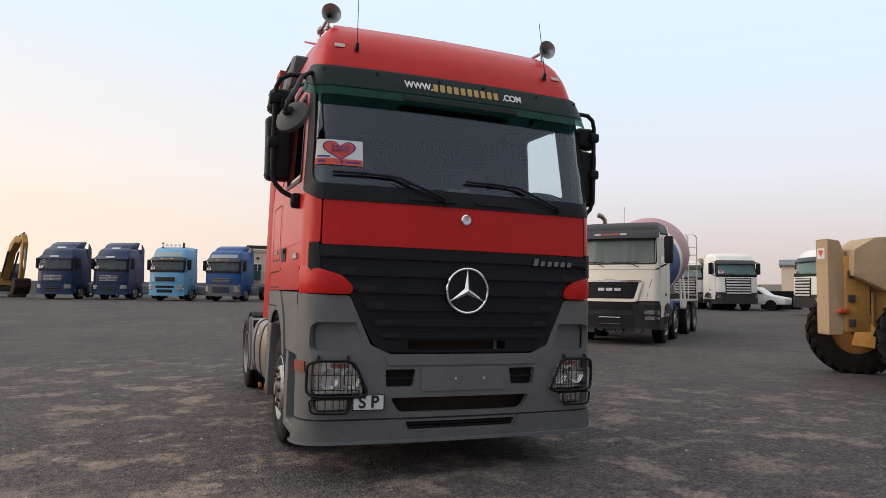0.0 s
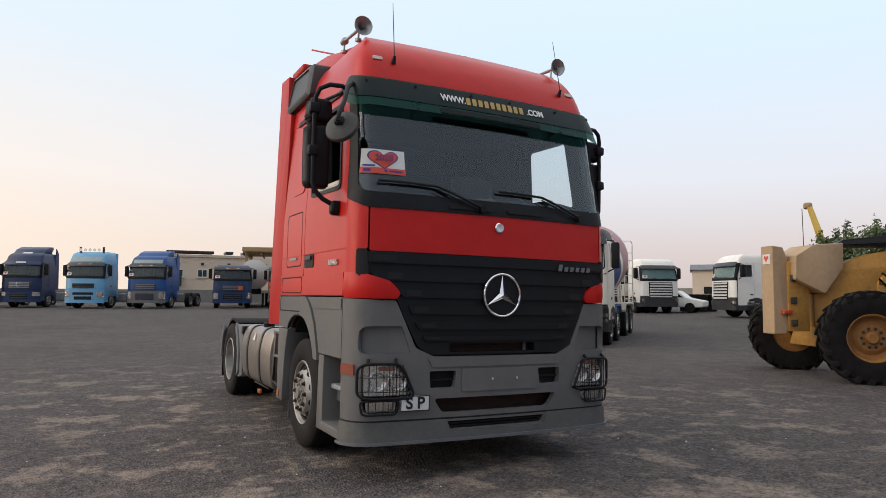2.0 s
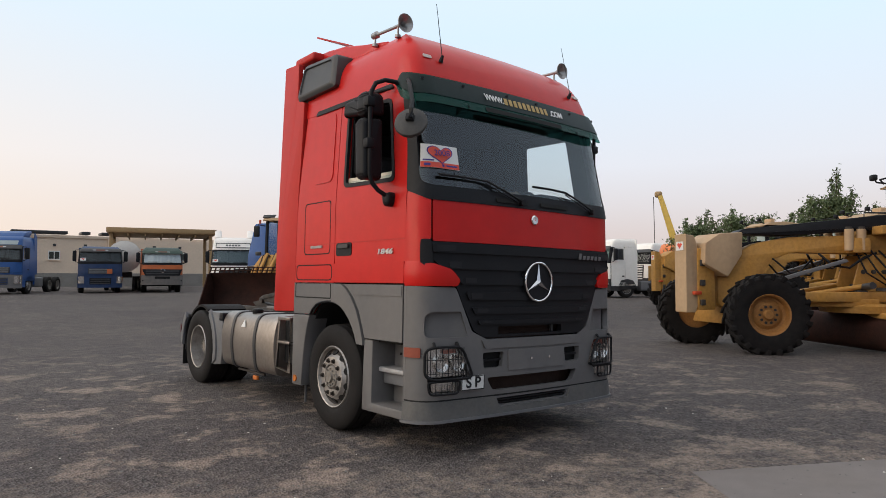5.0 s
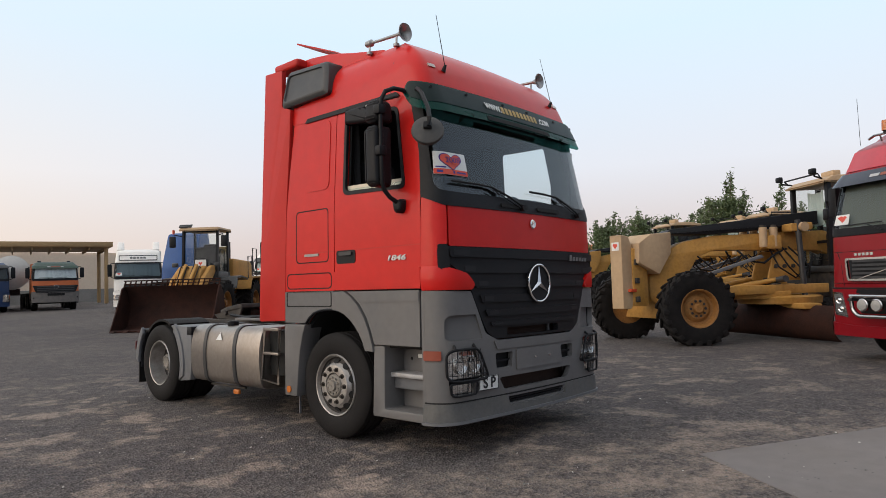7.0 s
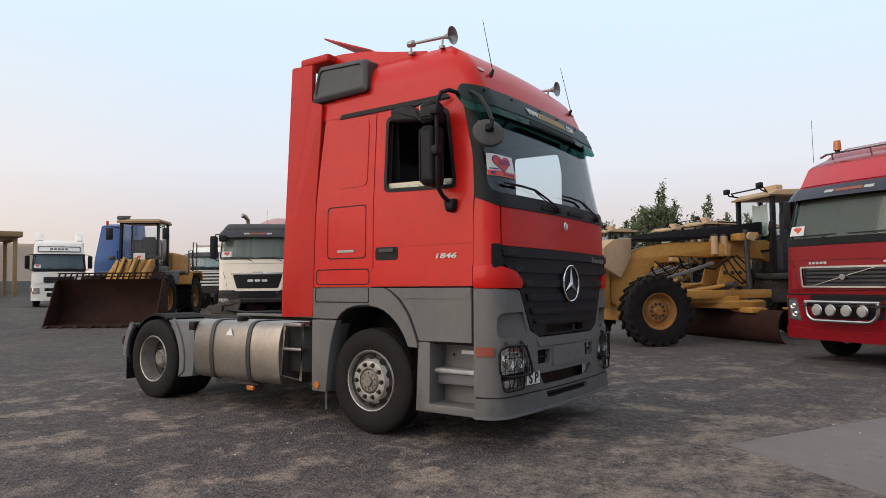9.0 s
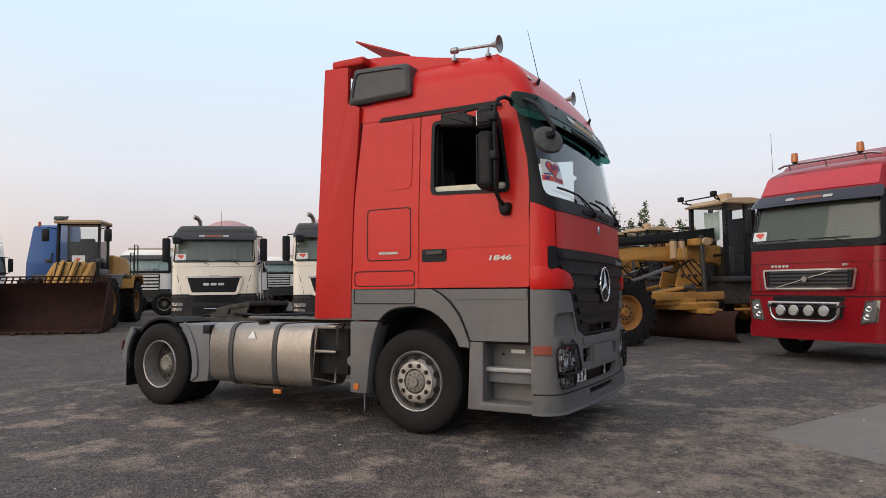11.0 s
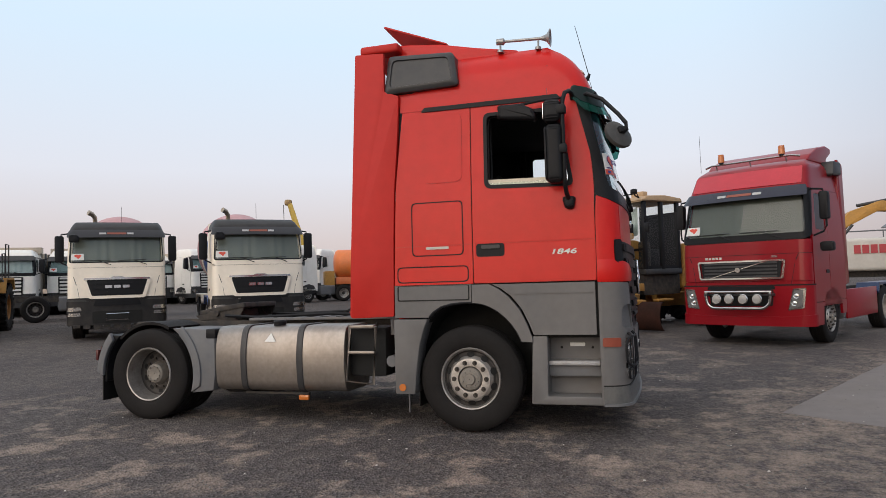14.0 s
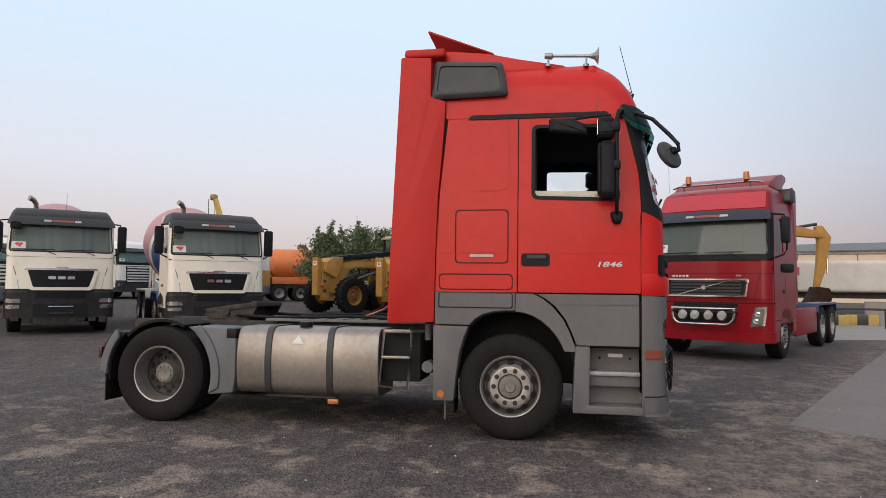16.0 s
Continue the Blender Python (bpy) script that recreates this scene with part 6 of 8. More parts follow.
# two cream mixer trucks
def mixer(m, label):
    T, S = coe(m @ Matrix.Diagonal((0.96, 1, 1, 1)), label, CREAM, roof_w=(1.215, 1.21, 1.185, 1.15, 1.08), group="cream concrete mixer trucks", low=DARKBUMP, roof=3.20, ws=(2.08, 2.82), lean=0.20, band=1.14, bump_z=(0.42, 1.05), bumper=DARKBUMP, screen=SCREENCURT, visor=mat("smoked_visor", (0.012, 0.013, 0.018), 0.35), surround=CREAM,
               grilles=((-0.76, 0.76, 1.19, 1.61, BLACK, 3, BLACK, 0.12),), lamps=((0.88, 1.17, 0.80, 0.90), (0.90, 1.17, 0.66, 0.75)), axles=(1.4, 2.95, 5.3, 6.65), dual=(2, 3), length=8.6, du=0.06, back=1.75, plate_frame=True, roof_panel=DARKBUMP, lower_side=CREAM, wheel_r=0.52)
    part("grille_brow", sheet(rp([(-0.83, 1.612), (0.83, 1.612), (0.81, 1.660), (0.18, 1.660), (0.11, 1.690), (-0.11, 1.690), (-0.18, 1.660), (-0.81, 1.660)], 0.01), S, 0.02, du=0.06, off=0.064), DULLCHROME, T, "chrome strip above the grille")
    part("grille_surround", sheet(rp([(-0.70, 1.110), (0.70, 1.110), (0.86, 1.640), (-0.86, 1.640)], 0.06), S, 0.02, [rp([(-0.63, 1.185), (0.63, 1.185), (0.765, 1.615), (-0.765, 1.615)], 0.05)], du=0.06, off=0.05), CREAM, T)
    for k in range(3):
        part("name_bar", sheet(rect(-0.30 + k * 0.215, -0.13 + k * 0.215, 1.385, 1.460, 0.012, 2), S, 0.008, off=0.070), DULLCHROME, T)
    part("bumper_centre", sheet(rect(-0.62, 0.62, 0.46, 0.78, 0.04), S, 0.01, off=0.04), VOID, T)
    part("lower_dark_mask", sheet(rp([(-0.6, 0.92), (0.6, 0.92), (0.52, 1.100), (-0.52, 1.100)], 0.03), S, 0.01, off=0.05), BLACK, T)
    part("screen_seal", sheet(rp([(-1.15, 2.062), (1.15, 2.062), (1.19, 2.84), (-1.19, 2.84)], 0.10, 4), S, 0.012, [rp([(-1.12, 2.092), (1.12, 2.092), (1.16, 2.81), (-1.16, 2.81)], 0.08, 4)], du=0.06, dv=0.2, off=0.014), BLACK, T)
    for s in (-1, 1):
        part("cheek_seam", sheet([(s * q[0], q[1]) for q in ((0.93, 1.08), (0.938, 1.08), (1.045, 1.70), (1.037, 1.70))], S, 0.004, off=0.0025), SATIN, T)
        part("front_step_corner", sheet([(s * q[0], *q[1:]) for q in rp([(0.72, 1.03), (1.244, 1.03), (1.244, 1.10), (0.80, 1.10)], 0.015)], S, 0.01, du=0.06, off=0.012), SATIN, T)
    part("corner_mirror", prism(rp([(-1.18, 2.60), (-0.92, 2.60), (-0.95, 2.80), (-1.18, 2.80)], 0.06), "y", -0.10, 0.06, 0.03), BLACK, T)
    for k in range(9):
        part("torn_bumper_edge", box(-1.1 + k * 0.25, -0.93 + k * 0.25, 0.03, 0.09, 0.36 - 0.03 * (k % 3), 0.44), CHASSIS, T)
    ex = B()
    tube([(-0.62, 1.86, 1.4), (-0.62, 1.86, 3.2), (-0.63, 1.82, 3.42), (-0.70, 1.74, 3.52), (-0.80, 1.68, 3.56)], [0.065, 0.065, 0.065, 0.07, 0.075], 10, ex)
    part("exhaust_pipe", ex, mat("tarnished_exhaust", (0.42, 0.34, 0.26), 0.4, 0.8, 0.2, 8), T, "tarnished curved exhaust stack")
    part("whip_aerial", rod((0.1, 1.2, 3.18), (0.1, 1.25, 3.7), 0.005, n=5), BLACK, T)
    # drum, leaning up to the rear
    dm = pose(0, 2.75, 2.08, 13, 0, 0) @ Matrix.Diagonal((1.1, 1, 1, 1))
    drum = part("mixer_drum", lathe([(0.0, 0.30), (0.02, 0.80), (0.7, 1.05), (1.0, 1.10), (1.0, 1.0), (0.0, 0.2)], 40, "y"), DRUMBLUE, T, "mixer drum in blue, white and faded pink bands", at=dm)
    part("white_band", lathe([(1.0, 1.10), (1.22, 1.135), (1.22, 1.0), (1.0, 1.0)], 40, "y"), CREAM, drum)
    part("pink_section", lathe([(1.22, 1.135), (1.6, 1.18), (2.0, 1.19), (2.4, 1.17), (3.3, 0.95), (4.1, 0.58), (4.3, 0.52), (4.3, 0.3), (2.0, 0.9)], 40, "y"), MAROON, drum)
    part("water_tank", rod((-0.7, 2.15, 1.5), (0.7, 2.15, 1.5), 0.28, n=20), CREAM, T)
    part("drum_pedestal", prism([(2.3, 1.0), (2.9, 1.0), (2.75, 1.9), (2.45, 1.9)], "x", -0.5, 0.5, 0.03), DRUMBLUE, T)
    hop = B()
    for s in (-1, 1):
        for y in (6.7, 7.5):
            rod((s * 0.75, y, 1.0), (s * 0.6, y, 3.1), 0.04, bm=hop)
        rod((s * 0.6, 6.7, 3.1), (s * 0.6, 7.5, 3.1), 0.03, bm=hop)
    part("hopper_frame", hop, CREAM, T)
    part("charge_hopper", lathe([(2.9, 0.25), (3.45, 0.62), (3.5, 0.64), (3.45, 0.58), (2.9, 0.2)], 20, "z"), DRUMBLUE, T, at=pose(0, 7.1, 0))
    part("discharge_chute", prism([(7.3, 2.1), (8.2, 1.3), (8.2, 1.45), (7.3, 2.3)], "x", -0.3, 0.3), CREAM, T)
    lad = B()
    for x in (0.85, 1.15):
        rod((x, 7.6, 0.9), (x, 7.6, 3.3), 0.02, n=6, bm=lad)
    for k in range(8):
        rod((0.85, 7.6, 1.0 + k * 0.28), (1.15, 7.6, 1.0 + k * 0.28), 0.015, n=6, bm=lad)
    tube([(0.85, 7.6, 3.3), (0.85, 7.0, 3.35), (1.15, 7.0, 3.35), (1.15, 7.6, 3.3)], 0.015, 6, lad)
    part("service_ladder", lad, CREAM, T)
    for s in (-1, 1):
        part("mudguard", prism([(2.2, 0.9), (2.4, 1.12), (3.5, 1.12), (3.65, 0.9), (3.6, 0.85), (3.45, 1.07), (2.45, 1.07), (2.25, 0.85)], "x", s * 0.72, s * 1.22), DRUMBLUE, T)
        part("rear_mudguard", prism([(4.65, 0.9), (4.8, 1.15), (7.15, 1.15), (7.3, 0.9), (7.25, 0.85), (7.1, 1.1), (4.85, 1.1), (4.7, 0.85)], "x", s * 0.72, s * 1.22), CREAM, T)
    return T


mixer(gp(9.72, 18.07, -50), "cream concrete mixer truck with smoked visor and curtained screen")
mixer(gp(10.64, 14.34, -51), "cream concrete mixer truck with striped drum, parked on gravel")

# blue tractors in a row at the far side of the yard
# dark sheet that stands in for the unlit cabs behind far windscreens
DIMSCREEN = mat("dark_screen_backing", (0.060, 0.060, 0.058), 0.9, 0, 0.2, 3)
far = dict(group="far row of tractors", du=0.25, axles=(1.4, 4.6, 5.95), dual=(1, 2), length=6.9)
for x, y, nm in ((-7.0, 52.6, "navy cab-over tractor with a high roof, parked in a far row"), (-3.5, 51.6, "navy cab-over tractor with roof spoiler, parked in a far row")):
    T, S = coe(gp(x, y, -27) @ Matrix.Diagonal((1, 1, 1.05, 1)), nm, NAVY, roof=3.45, ws=(2.0, 2.75), lean=0.22, band=1.25, bump_z=(0.35, 1.0), screen=DIMSCREEN, visor=NAVY, visor_bars=False, deflector=0.42,
               grilles=((-0.8, 0.8, 1.22, 1.62, SATIN, 4, mat("silver_slat", (0.25, 0.26, 0.28), 0.4, 0.6), 0.15), (-0.55, 0.55, 0.55, 0.85, BLACK, 2, SATIN)), lamps=((0.82, 1.16, 0.72, 0.98),), bumper=DKBLUE, **far)
    part("ring_emblem", tube([S(0.14 * math.cos(a), 1.45 + 0.14 * math.sin(a), 0.075) for a in [k * math.pi / 8 for k in range(16)]], 0.014, 5, close=True), CHROME, T)
    for z in (2.78, 3.40):
        part("roof_lamp_strip", sheet(rect(-0.30, 0.30, z, z + 0.09, 0.02, 2), S, 0.02, off=0.14 if z < 3 else 0.04), WHITE, T)
T, S = coe(gp(0.1, 48.9, -29) @ Matrix.Diagonal((1, 1, 1.04, 1)), "light blue cab-over tractor with roof lamps, parked in a far row", SKYBLUE, roof=3.55, ws=(2.0, 2.72), lean=0.22, band=1.25, bump_z=(0.35, 1.2), screen=DIMSCREEN, visor=SATIN,
           grilles=((-0.7, 0.7, 1.28, 1.55, SATIN, 3, BLACK), (-0.65, 0.65, 0.85, 1.0, VOID, 0, BLACK), (-0.55, 0.55, 0.55, 0.75, VOID, 0, BLACK)), lamps=((0.85, 1.17, 0.72, 1.02),), **far)
part("upper_sign", sheet(rect(-0.95, 0.95, 2.92, 3.22, 0.04), S, 0.02, off=0.02), mat("pale_sign", (0.35, 0.42, 0.42), 0.5), T)
for k in range(5):
    part("roof_lamp", lathe([(-0.05, 0.005), (-0.05, 0.10), (0.06, 0.06), (0.06, 0.005)], 14, "y"), CHROME, T, at=pose(-0.6 + 0.3 * k, 0.75, 3.66))
for x in (-0.7, 0.8):
    part("beacon", rod((x, 0.9, 3.5), (x, 0.9, 3.85), 0.07), mat("dark_beacon", (0.08, 0.03, 0.02), 0.4), T)
for q in (dict(m=gp(3.6, 47.6, -31) @ Matrix.Diagonal((1, 1, 1.04, 1)), label="blue cab-over tractor with grey lower grille, parked in a far row", paint=BLUE, deflector=0.35, roof=3.35), dict(m=gp(8.95, 46.6, -12), label="dark blue cab-over tractor, parked near the canopy", paint=DKBLUE, deflector=None, roof=2.95)):
    T, S = coe(q["m"], q["label"], q["paint"], roof=q["roof"], ws=(1.98, 2.68), lean=0.2, band=1.25, bump_z=(0.35, 1.12), bumper=GREY if q["deflector"] else DKBLUE, screen=DIMSCREEN, visor=SATIN, deflector=q["deflector"],
               grilles=((-0.68, 0.68, 1.22, 1.55, SATIN, 3, GREY2), (-0.6, 0.6, 0.55, 0.95, DKBLUE if q["deflector"] else BLACK, 3, SATIN)), lamps=((0.9, 1.18, 0.62, 1.05),), **far)
    if q["deflector"]:
        part("upper_sign", sheet(rect(-0.95, 0.95, 2.84, 3.08, 0.04), S, 0.02, off=0.02), mat("pale_grey_sign", (0.30, 0.36, 0.38), 0.4), T)
    else:
        part("red_sticker", sheet(rect(0.35, 0.64, 1.22, 1.52, 0.02), S, 0.01, off=0.09), ORANGE, T)
T, S = coe(gp(12.4, 45.6, -14), "orange tipper truck with green roof and silver foil in the windscreen", ORANGE, low=SATIN, roof=2.95, ws=(1.95, 2.62), lean=0.18, band=1.2, bump_z=(0.5, 1.15), bumper=mat("dirty_grey_bumper", (0.13, 0.12, 0.115), 0.8, dust=0.3), screen=FOIL, visor=GREEN, roof_panel=GREEN, sticker=False,
           grilles=((-1.12, 1.12, 1.08, 1.52, BLACK, 4, SATIN, 0.12), (-0.45, 0.45, 0.9, 1.05, VOID, 0, VOID)), lamps=(), du=0.2, axles=(1.4, 4.6, 5.95), dual=(1, 2), length=7.5, wheel_r=0.55)
part("ring_emblem", tube([S(0.12 * math.cos(a), 1.42 + 0.12 * math.sin(a), 0.08) for a in [k * math.pi / 8 for k in range(16)]], 0.014, 5, close=True), CHROME, T)
part("water_tank_body", rod((0, 2.3, 1.85), (0, 7.4, 1.85), 0.85, n=28), ORANGE, T, "rusty orange tank body")
# a silver tanker behind the dark blue tractor
tk = thing("tank_trailer", gp(11.6, 51.5, -14), "grey road tanker trailer standing under the canopy", "trailer")
part("tank", rod((0, -3.5, 2.3), (0, 4, 2.3), 1.05, n=28), TANKWHITE, tk)
part("tank_end", lathe([(-0.25, 0.005), (-0.2, 0.6), (0.0, 1.04), (0.05, 1.04), (0.05, 0.005)], 28, "y"), TANKWHITE, tk, at=pose(0, -3.5, 2.3))
for y in (1.5, 2.8):
    for s in (-1, 1):
        wheel(tk, "rear", s * 1.0, y, 0.5)
part("tank_frame", box(-0.5, 0.5, -3, 4, 0.9, 1.3), CHASSIS, tk)
for s in (-1, 1):
    part("landing_leg", box(s * 0.55, s * 0.7, -2.4, -2.25, 0.0, 1.0), CHASSIS, tk)

# white trucks further back
wh = dict(group="white trucks at the back of the yard", paint=WHITEP, roof=3.05, ws=(1.98, 2.62), lean=0.22, band=1.05, low=SATIN, bumper=SATIN, bump_z=(0.42, 0.95), surround=BLACK, du=0.15, axles=(1.4, 4.4, 5.75), dual=(1, 2), length=7.0, lamps=((0.95, 1.18, 0.74, 0.92),), visor=SATIN, visor_bars=False)
FOILTEAL = mat("pale_silver_screen", (0.45, 0.55, 0.55), 0.5, 0, 0.2, 6)
SLAT = mat("pale_grille_slat", (0.62, 0.61, 0.58), 0.4)
stripes = ((-0.78, 0.78, 0.98, 1.80, VOID, 5, SLAT, 0.02),)
for x, y, r, curt, nm in ((31.5, 30.0, -21, TEALSCREEN, "white cab-over truck with slatted grille, parked at the back"), (30.6, 25.0, -114, TEALSCREEN, "white cab-over truck with slatted grille, seen with its flank"),
                          (18.16, 31.49, -52.3, FOILTEAL, "white tipper truck with pale screen curtain, beside the loader"), (19.6, 24.8, 46.1, None, "white cab-over truck with dark windscreen, behind a mixer truck"),
                          (20.89, 30.09, -47.1, TEALSCREEN, "white tipper truck with teal curtained screen"), (30.33, 33.33, -40.4, FOILTEAL, "white cab-over truck with slatted grille, far behind the mixers"),
                          (33.0, 34.0, -41.8, TEALSCREEN, "white cab-over truck at the end of the back row"), (37.0, 26.5, -100, None, "white cab-over truck with dark screen at the back")):
    high = dict(roof=3.45, ws=(2.16, 2.88), band=1.1) if x in (31.5, 30.6, 37.0) else {}
    coe(gp(x, y, r), nm, grilles=((-0.78, 0.78, 0.98, 1.95, VOID, 6, SLAT, 0.02),) if high else stripes, screen=curt, **{**wh, **high})
wv, WS = coe(gp(13.2, 36.6, -26) @ Matrix.Scale(0.95, 4), "white high-roof tractor with curtained screen and roof lamps", WHITEP, roof=3.55, ws=(2.0, 2.72), lean=0.22, band=1.25, bump_z=(0.35, 1.2), screen=mat("blue_grey_curtain", (0.12, 0.17, 0.20), 0.9), visor=None, du=0.2,
             grilles=((-0.7, 0.7, 1.28, 1.58, SATIN, 3, BLACK), (-0.65, 0.65, 0.85, 1.0, VOID, 0, BLACK), (-0.55, 0.55, 0.55, 0.75, VOID, 0, BLACK)), lamps=((0.85, 1.17, 0.72, 1.02),), length=6.5)
part("roof_sign", sheet(rect(-0.98, 0.98, 2.90, 3.20, 0.05), WS, 0.03, off=0.03), WHITEP, wv)
part("sign_frame", sheet(rect(-0.98, 0.98, 2.90, 3.20, 0.05), WS, 0.02, [rect(-0.94, 0.94, 2.94, 3.16, 0.04)], off=0.045), SATIN, wv)
for k in range(5):
    part("name_bar", sheet(rect(-0.42 + k * 0.17, -0.29 + k * 0.17, 3.0, 3.10, 0.01), WS, 0.01, off=0.04), GREY, wv)
for s in (-1, 1):
    part("roof_wing", prism(rp([(0.9, 3.5), (2.1, 3.5), (2.1, 4.0), (1.5, 4.0)], 0.1), "x", s * 0.75, s * 1.1, 0.05), WHITEP, wv)
# blue tractor with its cab tipped forward, behind the loader
bt = thing("tipped_cab_truck", gp(10.85, 27.1, -50) @ Matrix.Diagonal((0.55, 0.72, 0.93, 1)), "blue truck with its cab tipped forward for repair", "truck")
part("cab_shell", prism(rp([(-1.6, 1.2), (0.2, 1.0), (1.2, 2.6), (0.6, 3.9), (-0.6, 3.75), (-1.5, 2.3)], 0.15), "x", -1.2, 1.2, 0.06, 3), BLUE, bt)
for s in (-1, 1):
    part("side_window", prism(rp([(-1.15, 2.0), (-0.4, 1.7), (-0.2, 2.4), (-0.7, 2.75)], 0.1), "x", s * 1.19, s * 1.215), VOID, bt)
    wheel(bt, "front", s * 1.02, 1.0, 0.51)
    wheel(bt, "rear", s * 1.02, 4.5, 0.51)
    part("frame_rail", box(s * 0.36, s * 0.44, 0.3, 5.4, 0.8, 1.05), CHASSIS, bt)
part("open_underside", prism([(0.1, 1.2), (1.1, 2.6), (0.6, 3.7), (0.5, 3.6), (0.95, 2.6), (0.0, 1.3)], "x", -1.0, 1.0), VOID, bt)
part("engine", box(-0.45, 0.45, 0.2, 1.7, 0.6, 1.7, 0.06), CHASSIS, bt)
for x in (-0.9, 0.9):
    part("beacon", rod((x, -0.4, 3.7), (x, -0.4, 3.95), 0.09), REDLENS, bt)


# ---------- earth-moving machines ----------
def pane(*corners):
    t = bmesh.new()
    t.faces.new([t.verts.new(c) for c in corners])
    return t


BIGWHEEL = {}
RIMYELLOW = mat("rusty_rim_yellow", (0.30, 0.135, 0.030), 0.65, 0, 0.35, 4, 0.2, 60, dust=0.45, dustcol=(0.16, 0.075, 0.03))


def lug_wheel(parent, x, y, r, width, rimcol=RIMYELLOW, steer=0, near=False):
    """A big lugged machine wheel whose outer face looks away from the middle."""
    key = (r, width, rimcol.name)
    if key not in BIGWHEEL:
        h = width / 2
        t = lathe([(-h * 0.82, r * 0.50), (-h * 0.98, r * 0.62), (-h, r * 0.78), (-h * 0.93, r * 0.90), (-h * 0.75, r * 0.945), (h * 0.75, r * 0.945), (h * 0.93, r * 0.90), (h, r * 0.78), (h * 0.98, r * 0.62), (h * 0.82, r * 0.50)], 48)
        lugs = []
        for s in (-1, 1):
            g = prism([(s * h * 0.02, -0.05 * r), (s * h * 0.95, 0.13 * r), (s * h * 1.03, 0.16 * r), (s * h * 1.03, 0.26 * r), (s * h * 0.90, 0.24 * r), (s * h * 0.02, 0.055 * r)], "z", r * 0.91, r * 1.0, r * 0.012, 1)
            for v in g.verts:
                if abs(v.co.x) > h * 0.85:
                    v.co.z -= r * (0.09 if v.co.z < r * 0.95 else 0.03)
            lugs.append(to_mesh(g, "lug", RUBBER_D, 30))
        rim = lathe([(-h * 0.80, r * 0.515), (-h * 0.86, r * 0.50), (-h * 0.80, r * 0.47), (-h * 0.3, r * 0.43), (-h * 0.25, r * 0.36), (-h * 0.45, r * 0.27), (-h * 0.45, r * 0.12), (-h * 0.1, 0.1 * r), (h * 0.5, r * 0.1), (h * 0.6, r * 0.5)], 40)
        hub = lathe([(-h * 0.3, 0.005), (-h * 0.75, 0.005), (-h * 0.76, r * 0.10), (-h * 0.6, r * 0.13), (-h * 0.4, r * 0.13)], 24)
        nuts = rod((-h * 0.38, r * 0.20, 0), (-h * 0.52, r * 0.20, 0), r * 0.035, n=6)
        BIGWHEEL[key] = (to_mesh(rim, "rim", rimcol, 30), to_mesh(t, "tyre", RUBBER_D, 30), to_mesh(hub, "hub", rimcol, 30), to_mesh(nuts, "wheel_nut", CHASSIS, 30), lugs)
    rim, t, hub, nuts, lugs = BIGWHEEL[key]
    w = part("wheel", rim, rimcol, parent, at=pose(x, y, r, 0, 0, steer + (0 if x < 0 else 180)))
    part("tyre", t, RUBBER_D, w)
    part("hub", hub, rimcol, w)
    for k in range(10):
        part("wheel_nut", nuts, CHASSIS, w, at=pose(0, 0, 0, 36 * k))
    n = 22
    for k in range(n if near else 0):
        for s in (0, 1):
            part("lug", lugs[s], RUBBER_D, w, at=pose(0, 0, 0, 360 * (k + 0.5 * s) / n))
    if not near:
        joined = B()
        for k in range(n):
            for s in (0, 1):
                g = bmesh.new()
                g.from_mesh(lugs[s])
                bmesh.ops.transform(g, matrix=Matrix.Rotation(2 * math.pi * (k + 0.5 * s) / n, 4, "X"), verts=g.verts)
                add(joined, g)
        tread = part("tread", joined, RUBBER_D, w)
        tread["kind"] = "stuff"


def small_sticker(parent, c, turn):
    k = part("price_sticker", box(-0.12, 0.12, -0.003, 0.003, -0.09, 0.09), WHITE, parent, at=Matrix.Translation(c) @ pose(0, 0, 0, 0, 0, turn))
    part("heart", prism(rp([(0, -0.06), (0.08, 0.03), (0.04, 0.065), (0, 0.04), (-0.04, 0.065), (-0.08, 0.03)], 0.01, 2), "y", -0.006, -0.003), HEART, k)


